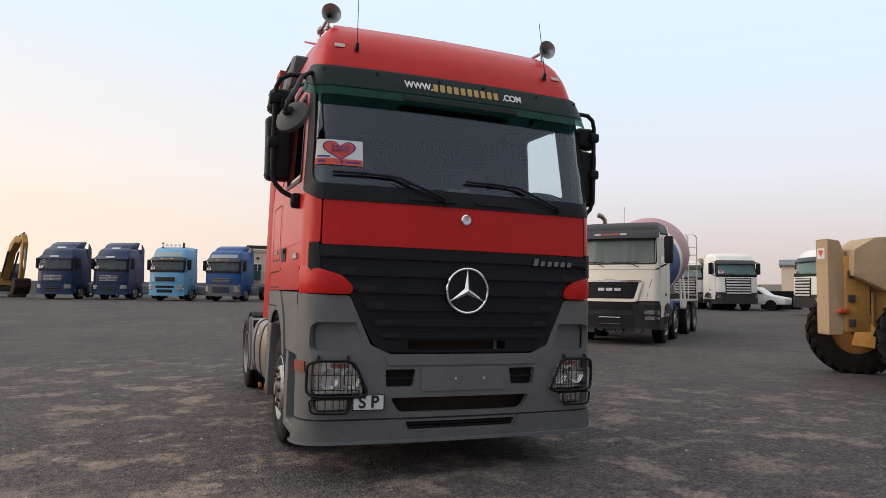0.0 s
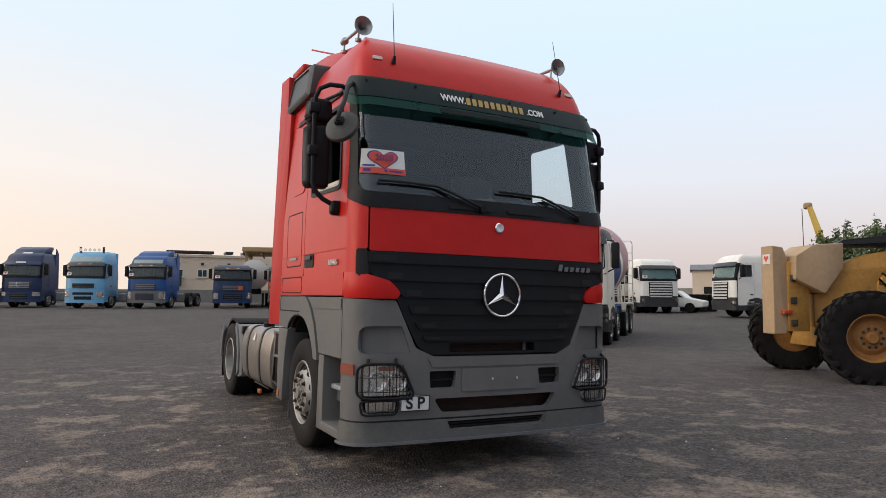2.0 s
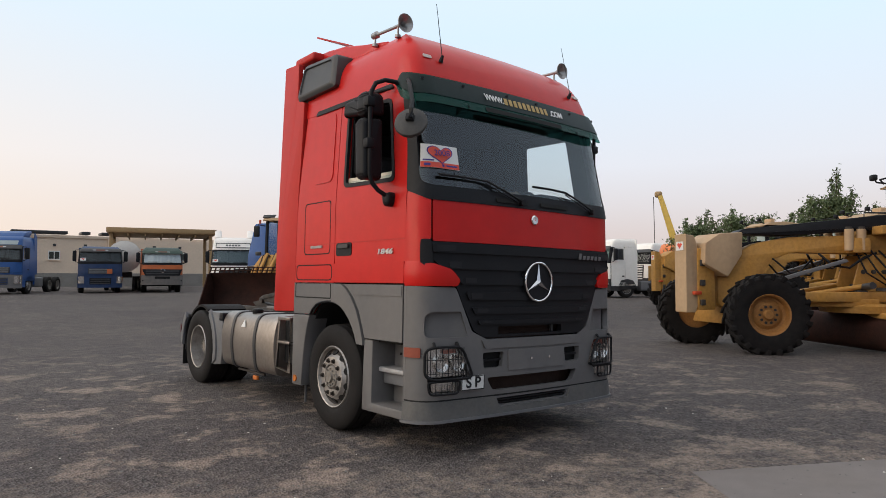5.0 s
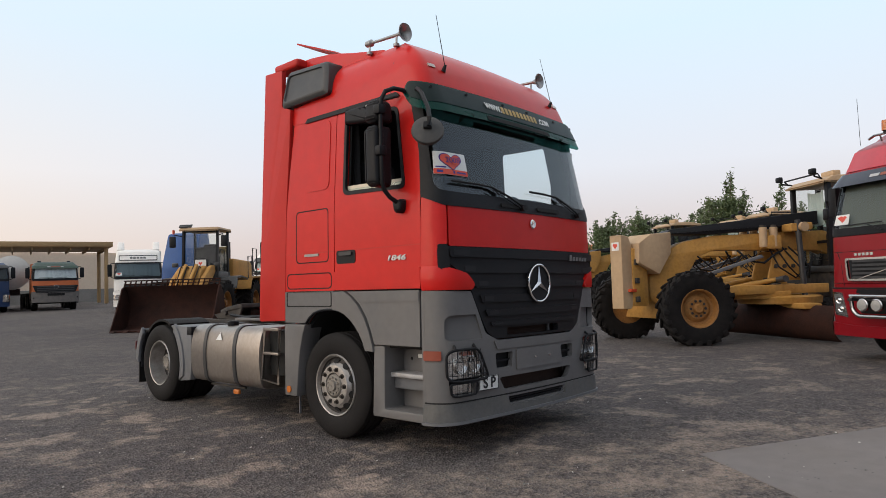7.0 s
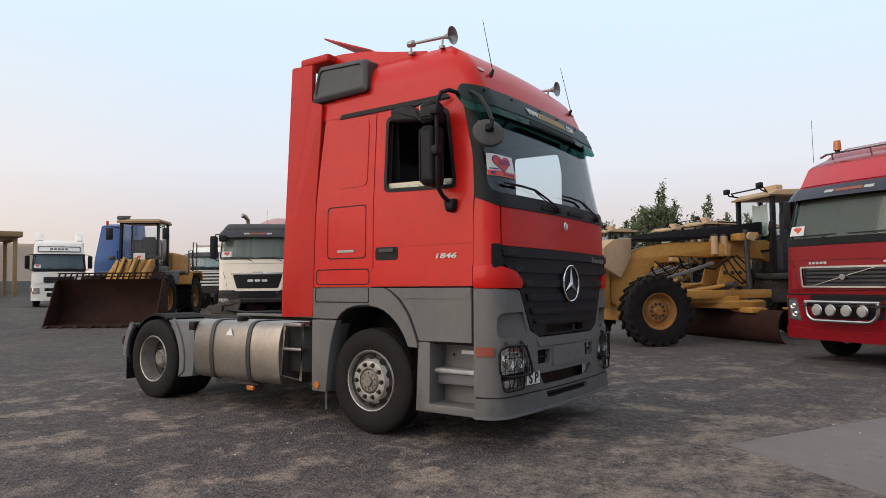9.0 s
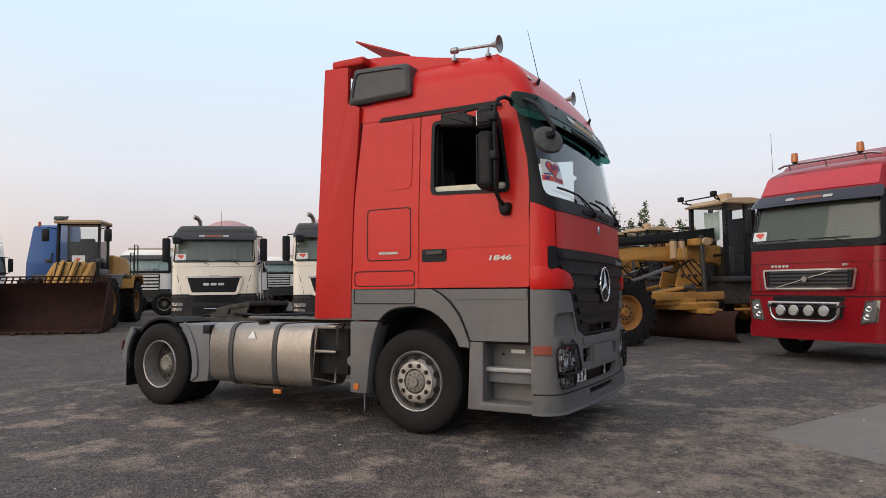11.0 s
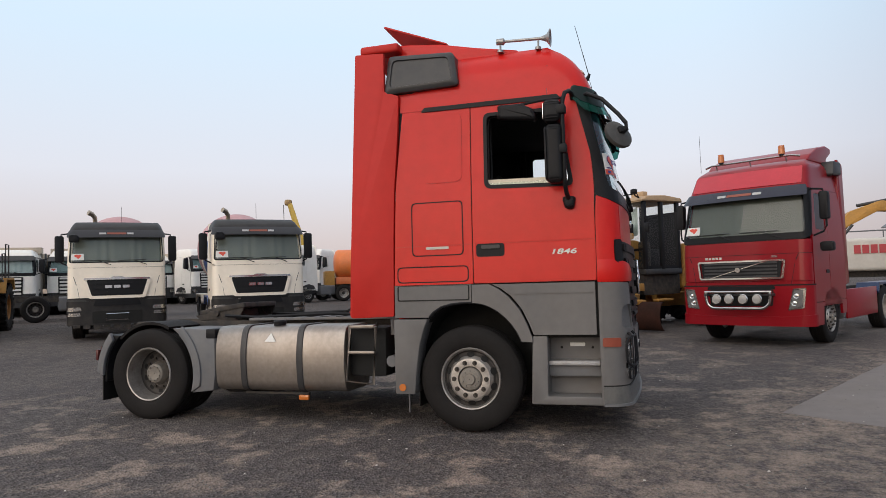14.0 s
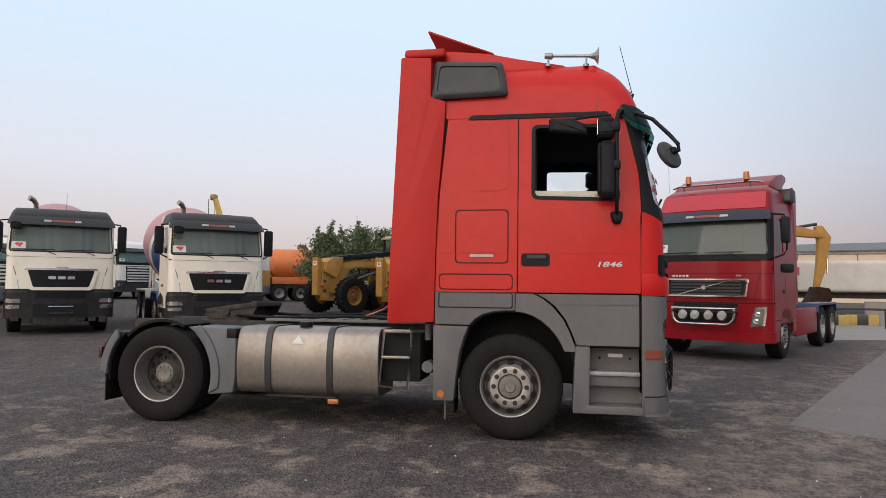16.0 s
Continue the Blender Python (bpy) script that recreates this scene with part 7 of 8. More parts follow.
def grader(m, label, main=True, paint=YELLOW):
    G = thing("motor_grader", m, label, "grader", "" if main else "yellow graders at the back")
    for s in (-1, 1):
        lug_wheel(G, s * 1.10, 0.0, 0.79, 0.46, steer=-20 if main else 0, near=main)
        lug_wheel(G, s * 1.10, 5.35, 0.76, 0.46, near=main)
        lug_wheel(G, s * 1.10, 6.85, 0.76, 0.46, near=main)
        part("tandem_case", prism(rp([(5.2, 0.5), (7.0, 0.5), (7.1, 0.9), (5.1, 0.9)], 0.1), "x", s * 0.62, s * 0.82, 0.02), paint, G)
    part("front_axle", prism(rp([(-0.95, 0.55), (0.95, 0.55), (0.8, 0.85), (0.2, 1.0), (-0.2, 1.0), (-0.8, 0.85)], 0.05), "y", -0.16, 0.16, 0.02), paint, G)
    pl = part("push_plate", prism(rp([(-1.12, 0.80), (-0.90, 0.80), (-0.84, 0.95), (-0.84, 2.15), (-0.92, 2.36), (-1.12, 2.39)], 0.02), "x", -0.19, 0.19, 0.015), YELLOW_F if main else paint, G, "tall sun-faded front push plate")
    small_sticker(pl, (-0.0, -1.126, 2.15), 0)
    part("red_reflector", box(0.17, 0.28, -0.98, -0.82, 1.16, 1.23, 0.01), REDLENS, pl)
    part("plate_hinge", box(-0.22, 0.22, -0.86, -0.46, 0.85, 2.10, 0.02), paint, G)
    for z in (1.0, 1.4, 1.8):
        part("hinge_lug", box(0.21, 0.27, -0.82, -0.72, z - 0.06, z + 0.06, 0.01), CHASSIS, G)
    part("valve_housing", prism(rp([(-0.80, 1.78), (-0.78, 2.20), (-0.45, 2.40), (0.12, 2.44), (0.10, 1.98), (-0.25, 1.52)], 0.03), "x", -0.36, 0.36, 0.02), YELLOW_F if main else paint, G, "faded yellow sheet-metal housing")
    front_parts = set(G.children)
    beam = rp([(-0.5, 0.95), (-0.5, 1.55), (-0.25, 1.95), (0.30, 2.22), (0.95, 2.34), (3.6, 2.40), (3.9, 2.2), (3.9, 1.75), (3.4, 1.96), (1.0, 2.02), (0.62, 1.88), (0.40, 1.55), (0.28, 1.15), (0.1, 0.9), (-0.3, 0.85)], 0.10)
    part("gooseneck_beam", prism(beam, "x", -0.20, 0.20, 0.02), paint, G)
    part("top_duct", prism(rp([(-0.15, 2.40), (0.0, 2.50), (3.4, 2.84), (3.4, 2.54), (0.9, 2.37)], 0.02), "x", -0.27, 0.27, 0.01), BLACK, G, "black cover along the beam")
    for y, z in ((0.55, 2.40), (2.2, 2.52)):
        part("work_lamp", box(-0.10, 0.10, y - 0.14, y, z, z + 0.10, 0.02), SATIN, G)
    # drawbar, circle and blade
    part("drawbar", prism([(-0.12, -0.5), (0.12, -0.5), (0.75, 2.4), (-0.75, 2.4)], "z", 0.92, 1.08, 0.02), paint, G)
    part("blade_circle", lathe([(0.80, 0.62), (0.80, 0.86), (0.94, 0.88), (0.98, 0.80), (0.98, 0.62)], 48, "z"), paint, G, at=pose(0, 2.55, 0.0))
    part("circle_beam", box(-1.25, 1.25, 2.35, 2.75, 0.70, 0.82, 0.03), paint, G)
    bl = [(2.35 + 0.22 * math.cos(a), 0.42 + 0.36 * math.sin(a)) for a in [radians(95 + 170 * k / 10) for k in range(11)]]
    bo = [(2.35 + 0.19 * math.cos(a), 0.42 + 0.335 * math.sin(a)) for a in [radians(265 - 170 * k / 10) for k in range(11)]]
    part("mouldboard", prism(bl + bo, "x", -1.85, 1.85), BUCKET, G, "rusty brown grader blade", at=Matrix.Translation((0, 2.4, 0)) @ pose(0, 0, 0, 0, 0, 12) @ Matrix.Translation((0, -2.4, 0)))
    for s in (-1, 1):
        part("lift_cylinder", rod((s * 0.62, 2.78, 0.95), (s * 0.58, 2.72, 2.62), 0.06), SATIN, G)
        part("cylinder_rod", rod((s * 0.62, 2.78, 0.78), (s * 0.61, 2.76, 1.5), 0.03), CHROME, G)
        part("saddle_arm", prism(rp([(2.05, 2.0), (2.4, 2.0), (2.4, 2.30), (2.1, 2.30)], 0.05), "x", s * 0.20, s * 0.50, 0.02), paint, G)
        for e in (0.0, 0.24):
            part("lock_cylinder", rod((s * 0.42, 2.02 + e, 2.05), (s * 0.42, 2.02 + e, 2.48), 0.085, n=16), YELLOW_F, G)
            part("cylinder_cap", rod((s * 0.42, 2.02 + e, 2.48), (s * 0.42, 2.02 + e, 2.53), 0.06, n=12), CHASSIS, G)
        part("blade_beam", box(s * 0.55, s * 0.68, 0.4, 3.3, 1.02, 1.22, 0.02), paint, G)
        part("link_bar", rod((s * 0.3, 0.2, 1.0), (s * 0.62, 2.3, 1.35), 0.05), paint, G)
        for e in range(4):
            part("hydraulic_hose", tube([(s * 0.3, 2.2 + 0.15 * e, 2.05), (s * (0.5 + 0.05 * e), 2.3 + 0.2 * e, 1.6), (s * 0.45, 2.7 + 0.1 * e, 1.35), (s * 0.3, 3.2, 1.7 + 0.06 * e)], 0.018, 5), BLACK, G)
        part("step_plate", box(s * 0.75, s * 1.0, 3.5, 4.0, 0.75, 0.80, 0.01), paint, G)
        part("hydraulic_hose", tube([(s * 0.25, 1.5, 2.0), (s * 0.4, 1.7, 1.75), (s * 0.45, 2.0, 1.7), (s * 0.4, 2.3, 1.9), (s * 0.3, 2.6, 2.0)], 0.025, 6), BLACK, G)
        part("hydraulic_hose", tube([(s * 0.22, 0.6, 1.9), (s * 0.32, 0.9, 1.6), (s * 0.30, 1.3, 1.55), (s * 0.25, 1.6, 1.9)], 0.02, 6), BLACK, G)
        part("steer_link", rod((s * 0.2, 0.25, 0.75), (s * 0.85, 0.2, 0.7), 0.035), CHASSIS, G)
    for s in (-1, 1):
        part("cross_bracket", prism(rp([(2.55, 2.36), (3.05, 2.40), (3.05, 2.56), (2.55, 2.54)], 0.04), "x", s * 0.25, s * 0.62, 0.02), paint, G)
        part("bracket_boss", rod((s * 0.58, 2.80, 2.46), (s * 0.72, 2.80, 2.46), 0.10, n=16), YELLOW_F, G)
        part("flat_strut", prism([(0.35, 1.42), (0.42, 1.36), (1.95, 1.82), (1.90, 1.88)], "x", s * 0.46, s * 0.54, 0.01), GREY2, G)
        part("pivot_plate", prism(rp([(2.1, 1.30), (3.0, 1.30), (2.9, 1.95), (2.3, 1.98)], 0.12), "x", s * 0.30, s * 0.36, 0.01), paint, G)
        for y in (2.3, 2.5, 2.7):
            part("pivot_bolt", rod((s * 0.35, y, 1.62), (s * 0.39, y, 1.62), 0.045, n=10), CHASSIS, G)
    part("side_shift_cylinder", rod((-0.9, 2.1, 1.15), (0.9, 2.2, 1.35), 0.07), SATIN, G)
    for k in range(7):
        x, y = -0.5 + 0.17 * k, 2.05 + 0.12 * (k % 3)
        part("valve_block", box(x, x + 0.12, y, y + 0.2, 1.05 + 0.05 * (k % 2), 1.25 + 0.06 * (k % 3), 0.02), paint if k % 2 else CHASSIS, G)
    # cab
    part("cab_floor", box(-0.7, 0.7, 3.35, 4.75, 1.45, 1.6, 0.03), SATIN, G)
    part("cab_skirt", prism(rp([(3.4, 0.9), (4.8, 0.9), (4.8, 1.5), (3.4, 1.5)], 0.05), "x", -0.55, 0.55, 0.02), CHASSIS, G)
    for x in (-0.64, 0.64):
        for y in (3.42, 4.05, 4.68):
            part("cab_post", box(x - 0.05, x + 0.05, y - 0.05, y + 0.05, 1.55, 3.42, 0.01), BLACK, G)
        part("cab_glass", pane((x, 3.45, 1.7), (x, 4.65, 1.7), (x, 4.65, 3.40), (x, 3.45, 3.40)), SIDEGLASS, G)
        part("lower_rail", box(x - 0.03, x + 0.03, 3.42, 4.68, 1.60, 1.68), BLACK, G)
    for y in (3.42, 4.68):
        part("cab_glass", pane((-0.61, y, 1.7), (0.61, y, 1.7), (0.61, y, 3.40), (-0.61, y, 3.40)), SIDEGLASS, G)
        part("cross_rail", box(-0.64, 0.64, y - 0.03, y + 0.03, 2.1, 2.16), BLACK, G)
    part("cab_roof", prism(rp([(3.25, 3.42), (4.85, 3.42), (4.80, 3.53), (4.2, 3.60), (3.5, 3.57)], 0.04), "x", -0.72, 0.72, 0.03, 3), YELLOW_F, G, "dusty tan cab roof")
    part("roof_lamp_box", box(-0.22, 0.22, 3.85, 4.05, 3.60, 3.76, 0.03), YELLOW_F, G)
    part("operator_seat", box(-0.28, 0.28, 3.85, 4.5, 1.6, 2.15, 0.06), INTERIOR, G)
    part("seat_back", box(-0.25, 0.25, 4.38, 4.5, 2.1, 2.75, 0.05), INTERIOR, G)
    part("steering_column", rod((0, 3.55, 1.6), (0, 3.72, 2.25), 0.05), INTERIOR, G)
    shade = B()
    n = 14
    rr = [[shade.verts.new((-0.30 + 0.60 * k / n, 3.56 + 0.03 * math.sin(k * 1.3), z - 0.05 * math.sin(k / n * math.pi))) for k in range(n + 1)] for z in (2.55, 3.30)]
    for k in range(n):
        shade.faces.new((rr[0][k], rr[0][k + 1], rr[1][k + 1], rr[1][k]))
    part("screen_cloth", shade, mat("pale_cloth", (0.45, 0.52, 0.50), 0.9, 0, 0.1, 4), G, "pale cloth hung inside the cab", sharp=80)
    for s in (-1, 1):
        part("mirror_arm", tube([(s * 0.66, 3.42, 2.9), (s * 1.05, 3.1, 2.95), (s * 1.05, 3.1, 2.75)], 0.02, 6), BLACK, G)
        part("lamp_arm", tube([(s * 0.55, 3.36, 3.52), (s * 0.62, 3.15, 3.56), (s * 0.62, 3.12, 3.62)], 0.02, 6), BLACK, G)
    part("handrail", tube([(-0.60, 3.30, 3.52), (-0.62, 3.22, 3.62), (0.62, 3.22, 3.62), (0.60, 3.30, 3.52)], 0.018, 6), BLACK, G)
    for s in (-1, 1):
        part("mirror", box(s * 0.97, s * 1.13, 3.04, 3.10, 2.55, 2.80, 0.03), BLACK, G)
        part("head_light", box(s * 0.55, s * 0.72, 3.04, 3.15, 3.60, 3.73, 0.03), BLACK, G)
    part("control_console", box(-0.5, 0.5, 3.62, 3.8, 1.6, 2.35, 0.06), CHASSIS, G)
    # dark panel raised to make the cab interior look unlit
    part("cab_dark_back", box(-0.68, 0.68, 4.60, 4.66, 1.6, 3.15, 0.02), INTERIOR, G)
    part("engine_hood", prism(rp([(4.9, 1.05), (7.9, 1.05), (8.0, 1.6), (7.7, 2.15), (5.0, 2.3)], 0.1), "x", -0.55, 0.55, 0.05, 3), paint, G)
    part("exhaust", rod((0.2, 6.0, 2.2), (0.2, 6.0, 3.0), 0.06), SATIN, G)
    if main:
        bend = pose(0.07, 0.24, 0, 0, 0, -20.0)
        for ob in list(G.children):
            if ob not in front_parts or (ob.name.startswith(("wheel", "tandem")) and ob.matrix_basis.translation.y > 1) or ob.name.startswith("tandem"):
                ob.matrix_basis = bend @ ob.matrix_basis
    return G


grader(gp(11.24, 7.49, -115.3) @ pose(0, 0, -0.035), "dusty yellow motor grader with tall push plate, parked on gravel")
bg = grader(gp(22.6, 15.0, -124), "yellow motor grader parked in a row at the back", False)
copy_thing(bg, gp(22.9, 12.3, -124))
copy_thing(bg, gp(23.6, 9.2, -128))
copy_thing(bg, gp(20.4, 10.6, -128))


def loader(m):
    D = thing("wheel_loader", m, "dusty yellow wheel loader with a wide rusty bucket on the ground", "loader")
    sec = [(0.0, 0.02), (0.9, 0.03), (1.15, 0.12), (1.30, 0.40), (1.32, 0.8), (1.20, 1.2), (0.98, 1.48)]
    inn = [(y - 0.045 * (1 if i > 1 else 0), z + (0.045 if i < 4 else 0)) for i, (y, z) in enumerate(sec)]
    b = part("bucket", prism(sec + inn[::-1], "x", -1.60, 1.60), BUCKET, D, "wide rusty brown bucket")
    for s in (-1, 1):
        part("bucket_side", prism(sec[:3] + sec[3:] + [(0.80, 1.42), (0.45, 0.75)], "x", s * 1.60, s * 1.635), BUCKET, b)
    gd = B()
    box(-1.63, 1.63, 0.96, 1.0, 1.65, 1.69, 0, 1, gd)
    box(-1.63, 1.63, 0.96, 1.0, 1.55, 1.58, 0, 1, gd)
    for k in range(19):
        x = -1.60 + k * 3.20 / 18
        prism([(x - 0.05, 1.46), (x - 0.012, 1.46), (x + 0.05, 1.66), (x + 0.012, 1.66)], "y", 0.955, 0.998, bm=gd)
    part("spill_guard", gd, BUCKET, b, "slotted spill guard")
    for k in range(8):
        x = -1.5 + k * 3.0 / 7
        part("bucket_tooth", prism([(-0.16, 0.02), (0.1, 0.0), (0.12, 0.09), (0.0, 0.08)], "x", x - 0.06, x + 0.06), BUCKET, b)
    for s in (-1, 1):
        lug_wheel(D, s * 1.08, 2.45, 0.82, 0.60, near=True)
        lug_wheel(D, s * 1.08, 5.75, 0.82, 0.60, near=True)
        part("lift_arm", prism(rp([(1.3, 0.35), (1.5, 0.3), (2.6, 1.35), (3.3, 1.95), (3.25, 2.2), (2.9, 2.15), (2.2, 1.7), (1.35, 0.7)], 0.08), "x", s * 0.45, s * 0.60, 0.02), YELLOW, D)
        part("fender", prism([(3.2, 1.35), (3.35, 1.75), (3.9, 1.8), (4.6, 1.7), (4.6, 1.64), (3.9, 1.74), (3.4, 1.69), (3.26, 1.33)], "x", s * 0.75, s * 1.4), SATIN, D)
        part("rear_fender", prism([(4.85, 1.3), (5.1, 1.78), (6.4, 1.8), (6.6, 1.45), (6.55, 1.4), (6.35, 1.74), (5.15, 1.72), (4.9, 1.28)], "x", s * 0.75, s * 1.4), YELLOW, D)
        hr = B()
        tube([(s * 1.3, 4.9, 1.7), (s * 1.3, 4.9, 2.55), (s * 1.3, 5.4, 2.6), (s * 1.3, 5.4, 1.8)], 0.025, 6, hr)
        tube([(s * 1.3, 5.5, 1.8), (s * 1.3, 5.5, 2.9), (s * 1.3, 6.0, 2.9), (s * 1.3, 6.0, 1.8)], 0.025, 6, hr)
        part("handrail", hr, SATIN, D)
        ma = B()
        tube([(s * 0.66, 3.35, 3.3), (s * 0.90, 3.25, 3.35), (s * 0.94, 3.25, 3.2)], 0.02, 6, ma)
        part("mirror_arm", ma, BLACK, D)
        part("mirror", box(s * 0.84, s * 1.08, 3.2, 3.28, 2.88, 3.30, 0.04), BLACK, D)
        part("cab_post", prism(rp([(3.3, 1.75), (3.42, 1.75), (3.55, 3.5), (3.42, 3.5)], 0.02), "x", s * 0.60, s * 0.67), BLACK, D)
        part("cab_post", box(s * 0.60, s * 0.67, 4.45, 4.6, 1.75, 3.5, 0.02), BLACK, D)
        part("cab_glass", pane((s * 0.635, 3.5, 2.0), (s * 0.635, 4.5, 2.0), (s * 0.635, 4.5, 3.48), (s * 0.635, 3.5, 3.48)), SIDEGLASS, D)
        part("front_light", box(s * 0.78 - 0.1, s * 0.78 + 0.1, 2.95, 3.1, 2.15, 2.3, 0.03), SATIN, D)
        part("linkage_rib", prism(rp([(1.5, 0.95), (2.0, 1.35), (2.7, 2.1), (2.55, 2.25), (1.5, 1.3)], 0.05), "x", s * 0.14, s * 0.24, 0.01), YELLOW, D)
    part("front_frame", prism(rp([(1.6, 0.6), (3.3, 0.6), (3.3, 1.9), (2.9, 2.2), (2.4, 2.0)], 0.1), "x", -0.42, 0.42, 0.03), YELLOW, D)
    part("tilt_cylinder", rod((0, 3.0, 2.05), (0, 1.6, 1.35), 0.09), YELLOW, D)
    part("cylinder_rod", rod((0, 1.9, 1.45), (0, 1.25, 1.15), 0.05), CHROME, D)
    part("cab_base", box(-0.67, 0.67, 3.3, 4.7, 1.55, 1.98, 0.05), SATIN, D)
    part("cab_roof", prism(rp([(3.25, 3.5), (4.7, 3.5), (4.65, 3.62), (3.35, 3.62)], 0.05), "x", -0.74, 0.74, 0.04, 3), YELLOW_F, D, "dusty tan cab roof")
    part("windscreen", pane((-0.6, 3.43, 1.9), (0.6, 3.43, 1.9), (0.6, 3.5, 3.48), (-0.6, 3.5, 3.48)), SIDEGLASS, D)
    part("rear_glass", pane((-0.6, 4.52, 2.2), (0.6, 4.52, 2.2), (0.6, 4.52, 3.4), (-0.6, 4.52, 3.4)), SIDEGLASS, D)
    # panel made taller to stop bright sky showing through the cab
    part("cab_rear_block", box(-0.62, 0.62, 4.54, 4.6, 1.9, 2.95, 0.02), INTERIOR_L, D)
    part("operator_seat", box(-0.27, 0.27, 3.9, 4.45, 1.95, 2.35, 0.06), INTERIOR_L, D)
    part("seat_back", box(-0.25, 0.25, 4.36, 4.48, 2.3, 3.05, 0.06), INTERIOR_L, D)
    part("steering_console", box(-0.2, 0.2, 3.55, 3.75, 1.95, 2.45, 0.05), INTERIOR, D)
    small_sticker(part("sticker_backing", box(-0.2, 0.2, 3.42, 3.426, 2.12, 2.42), WHITE, D), (0, 3.415, 2.27), 0)
    part("engine_hood", prism(rp([(4.9, 1.1), (7.3, 1.1), (7.35, 2.2), (7.0, 2.45), (4.9, 2.5)], 0.12), "x", -0.72, 0.72, 0.05, 3), YELLOW, D)
    part("wiper", tube([(-0.1, 3.40, 1.95), (0.1, 3.44, 2.5)], 0.012, 5), BLACK, D)
    part("screen_frame", tube([(-0.60, 3.42, 1.95), (0.60, 3.42, 1.95), (0.60, 3.50, 3.47), (-0.60, 3.50, 3.47)], 0.035, 6, close=True), BLACK, D)
    for k in range(4):
        part("hose_bundle", tube([(-0.3 + 0.2 * k, 3.0, 1.9), (-0.34 + 0.22 * k, 2.5, 2.15), (-0.3 + 0.2 * k, 2.0, 1.6)], 0.022, 5), BLACK, D)
    part("exhaust", rod((0.3, 5.6, 2.4), (0.3, 5.6, 3.2), 0.07), SATIN, D)
    part("beacon", prism(rp([(3.3, 3.62), (3.7, 3.62), (3.9, 3.78), (3.4, 3.74)], 0.03), "x", -0.76, -0.45, 0.02), SATIN, D)
    part("axle", rod((-1, 2.45, 0.82), (1, 2.45, 0.82), 0.2), CHASSIS, D)
    part("axle", rod((-1, 5.75, 0.82), (1, 5.75, 0.82), 0.2), CHASSIS, D)
    return D


loader(gp(7.15, 22.2, -51))


def excavator(m, label):
    E = thing("excavator", m, label, "excavator", "yellow excavators")
    for s in (-1, 1):
        tr = part("crawler_track", prism(rp([(-1.9, 0.0), (1.9, 0.0), (2.1, 0.45), (1.8, 0.85), (-1.8, 0.85), (-2.1, 0.45)], 0.2), "x", s * 0.9, s * 1.45, 0.03), SATIN, E)
    part("car_body", box(-0.9, 0.9, -0.9, 0.9, 0.5, 1.05, 0.1), CHASSIS, E)
    part("upper_deck", box(-1.35, 1.35, -1.0, 2.2, 1.05, 1.5, 0.06), YELLOW, E)
    part("engine_cover", box(-1.3, 1.3, 0.3, 2.0, 1.5, 2.3, 0.1, 3), YELLOW, E)
    part("counterweight", prism(rp([(-1.35, 1.9), (1.35, 1.9), (1.1, 2.75), (-1.1, 2.75)], 0.2), "z", 1.1, 2.25, 0.08), mat("faded_red_counterweight", (0.42, 0.08, 0.05), 0.6, dust=0.2), E)
    cb = part("cab_frame", prism(rp([(-1.3, 1.5), (0.3, 1.5), (0.3, 3.05), (-0.7, 3.05), (-1.25, 2.3)], 0.1), "x", 0.35, 1.3, 0.05, 3), SATIN, E)
    part("cab_window", prism(rp([(-1.0, 2.15), (0.15, 2.1), (0.15, 2.85), (-0.65, 2.85)], 0.06), "x", 1.30, 1.31), mat("dark_cab_glass", (0.08, 0.09, 0.09), 0.1), cb)
    boom = [(-0.6, 1.6), (-1.0, 1.5), (-2.6, 3.8), (-4.4, 4.75), (-6.0, 4.62), (-6.05, 4.95), (-4.6, 5.35), (-2.9, 4.75), (-1.3, 2.9)]
    part("boom", prism(rp(boom, 0.15), "x", -0.3, 0.3, 0.04), YELLOW, E)
    part("dipper_arm", prism(rp([(-5.6, 5.35), (-6.0, 5.4), (-6.5, 4.7), (-6.1, 2.6), (-5.75, 1.6), (-5.5, 1.6), (-5.7, 3.2), (-5.75, 4.5)], 0.08), "x", -0.2, 0.2, 0.03), YELLOW, E)
    part("arm_cylinder", rod((-0.05, -3.4, 5.1), (0.05, -5.75, 5.5), 0.09), SATIN, E)
    part("bucket_cylinder", rod((0, -6.35, 4.4), (0, -6.3, 2.5), 0.07), CHROME, E)
    for s in (-1, 1):
        part("boom_cylinder", rod((s * 0.4, -1.1, 1.7), (s * 0.4, -3.0, 4.0), 0.08), SATIN, E)
    part("bucket", prism(rp([(-5.5, 1.7), (-6.2, 1.6), (-6.3, 0.9), (-5.8, 0.35), (-5.1, 0.3), (-5.0, 0.7), (-5.3, 1.2)], 0.1), "x", -0.6, 0.6, 0.03), BUCKET, E)
    return E


excavator(gp(-11.0, 58.6, 24) @ Matrix.Scale(0.82, 4), "yellow excavator with red counterweight at the far side of the yard")
excavator(gp(33.4, -3.6, 3) @ Matrix.Scale(0.9, 4), "yellow excavator with its arm lowered, behind the parked trucks")

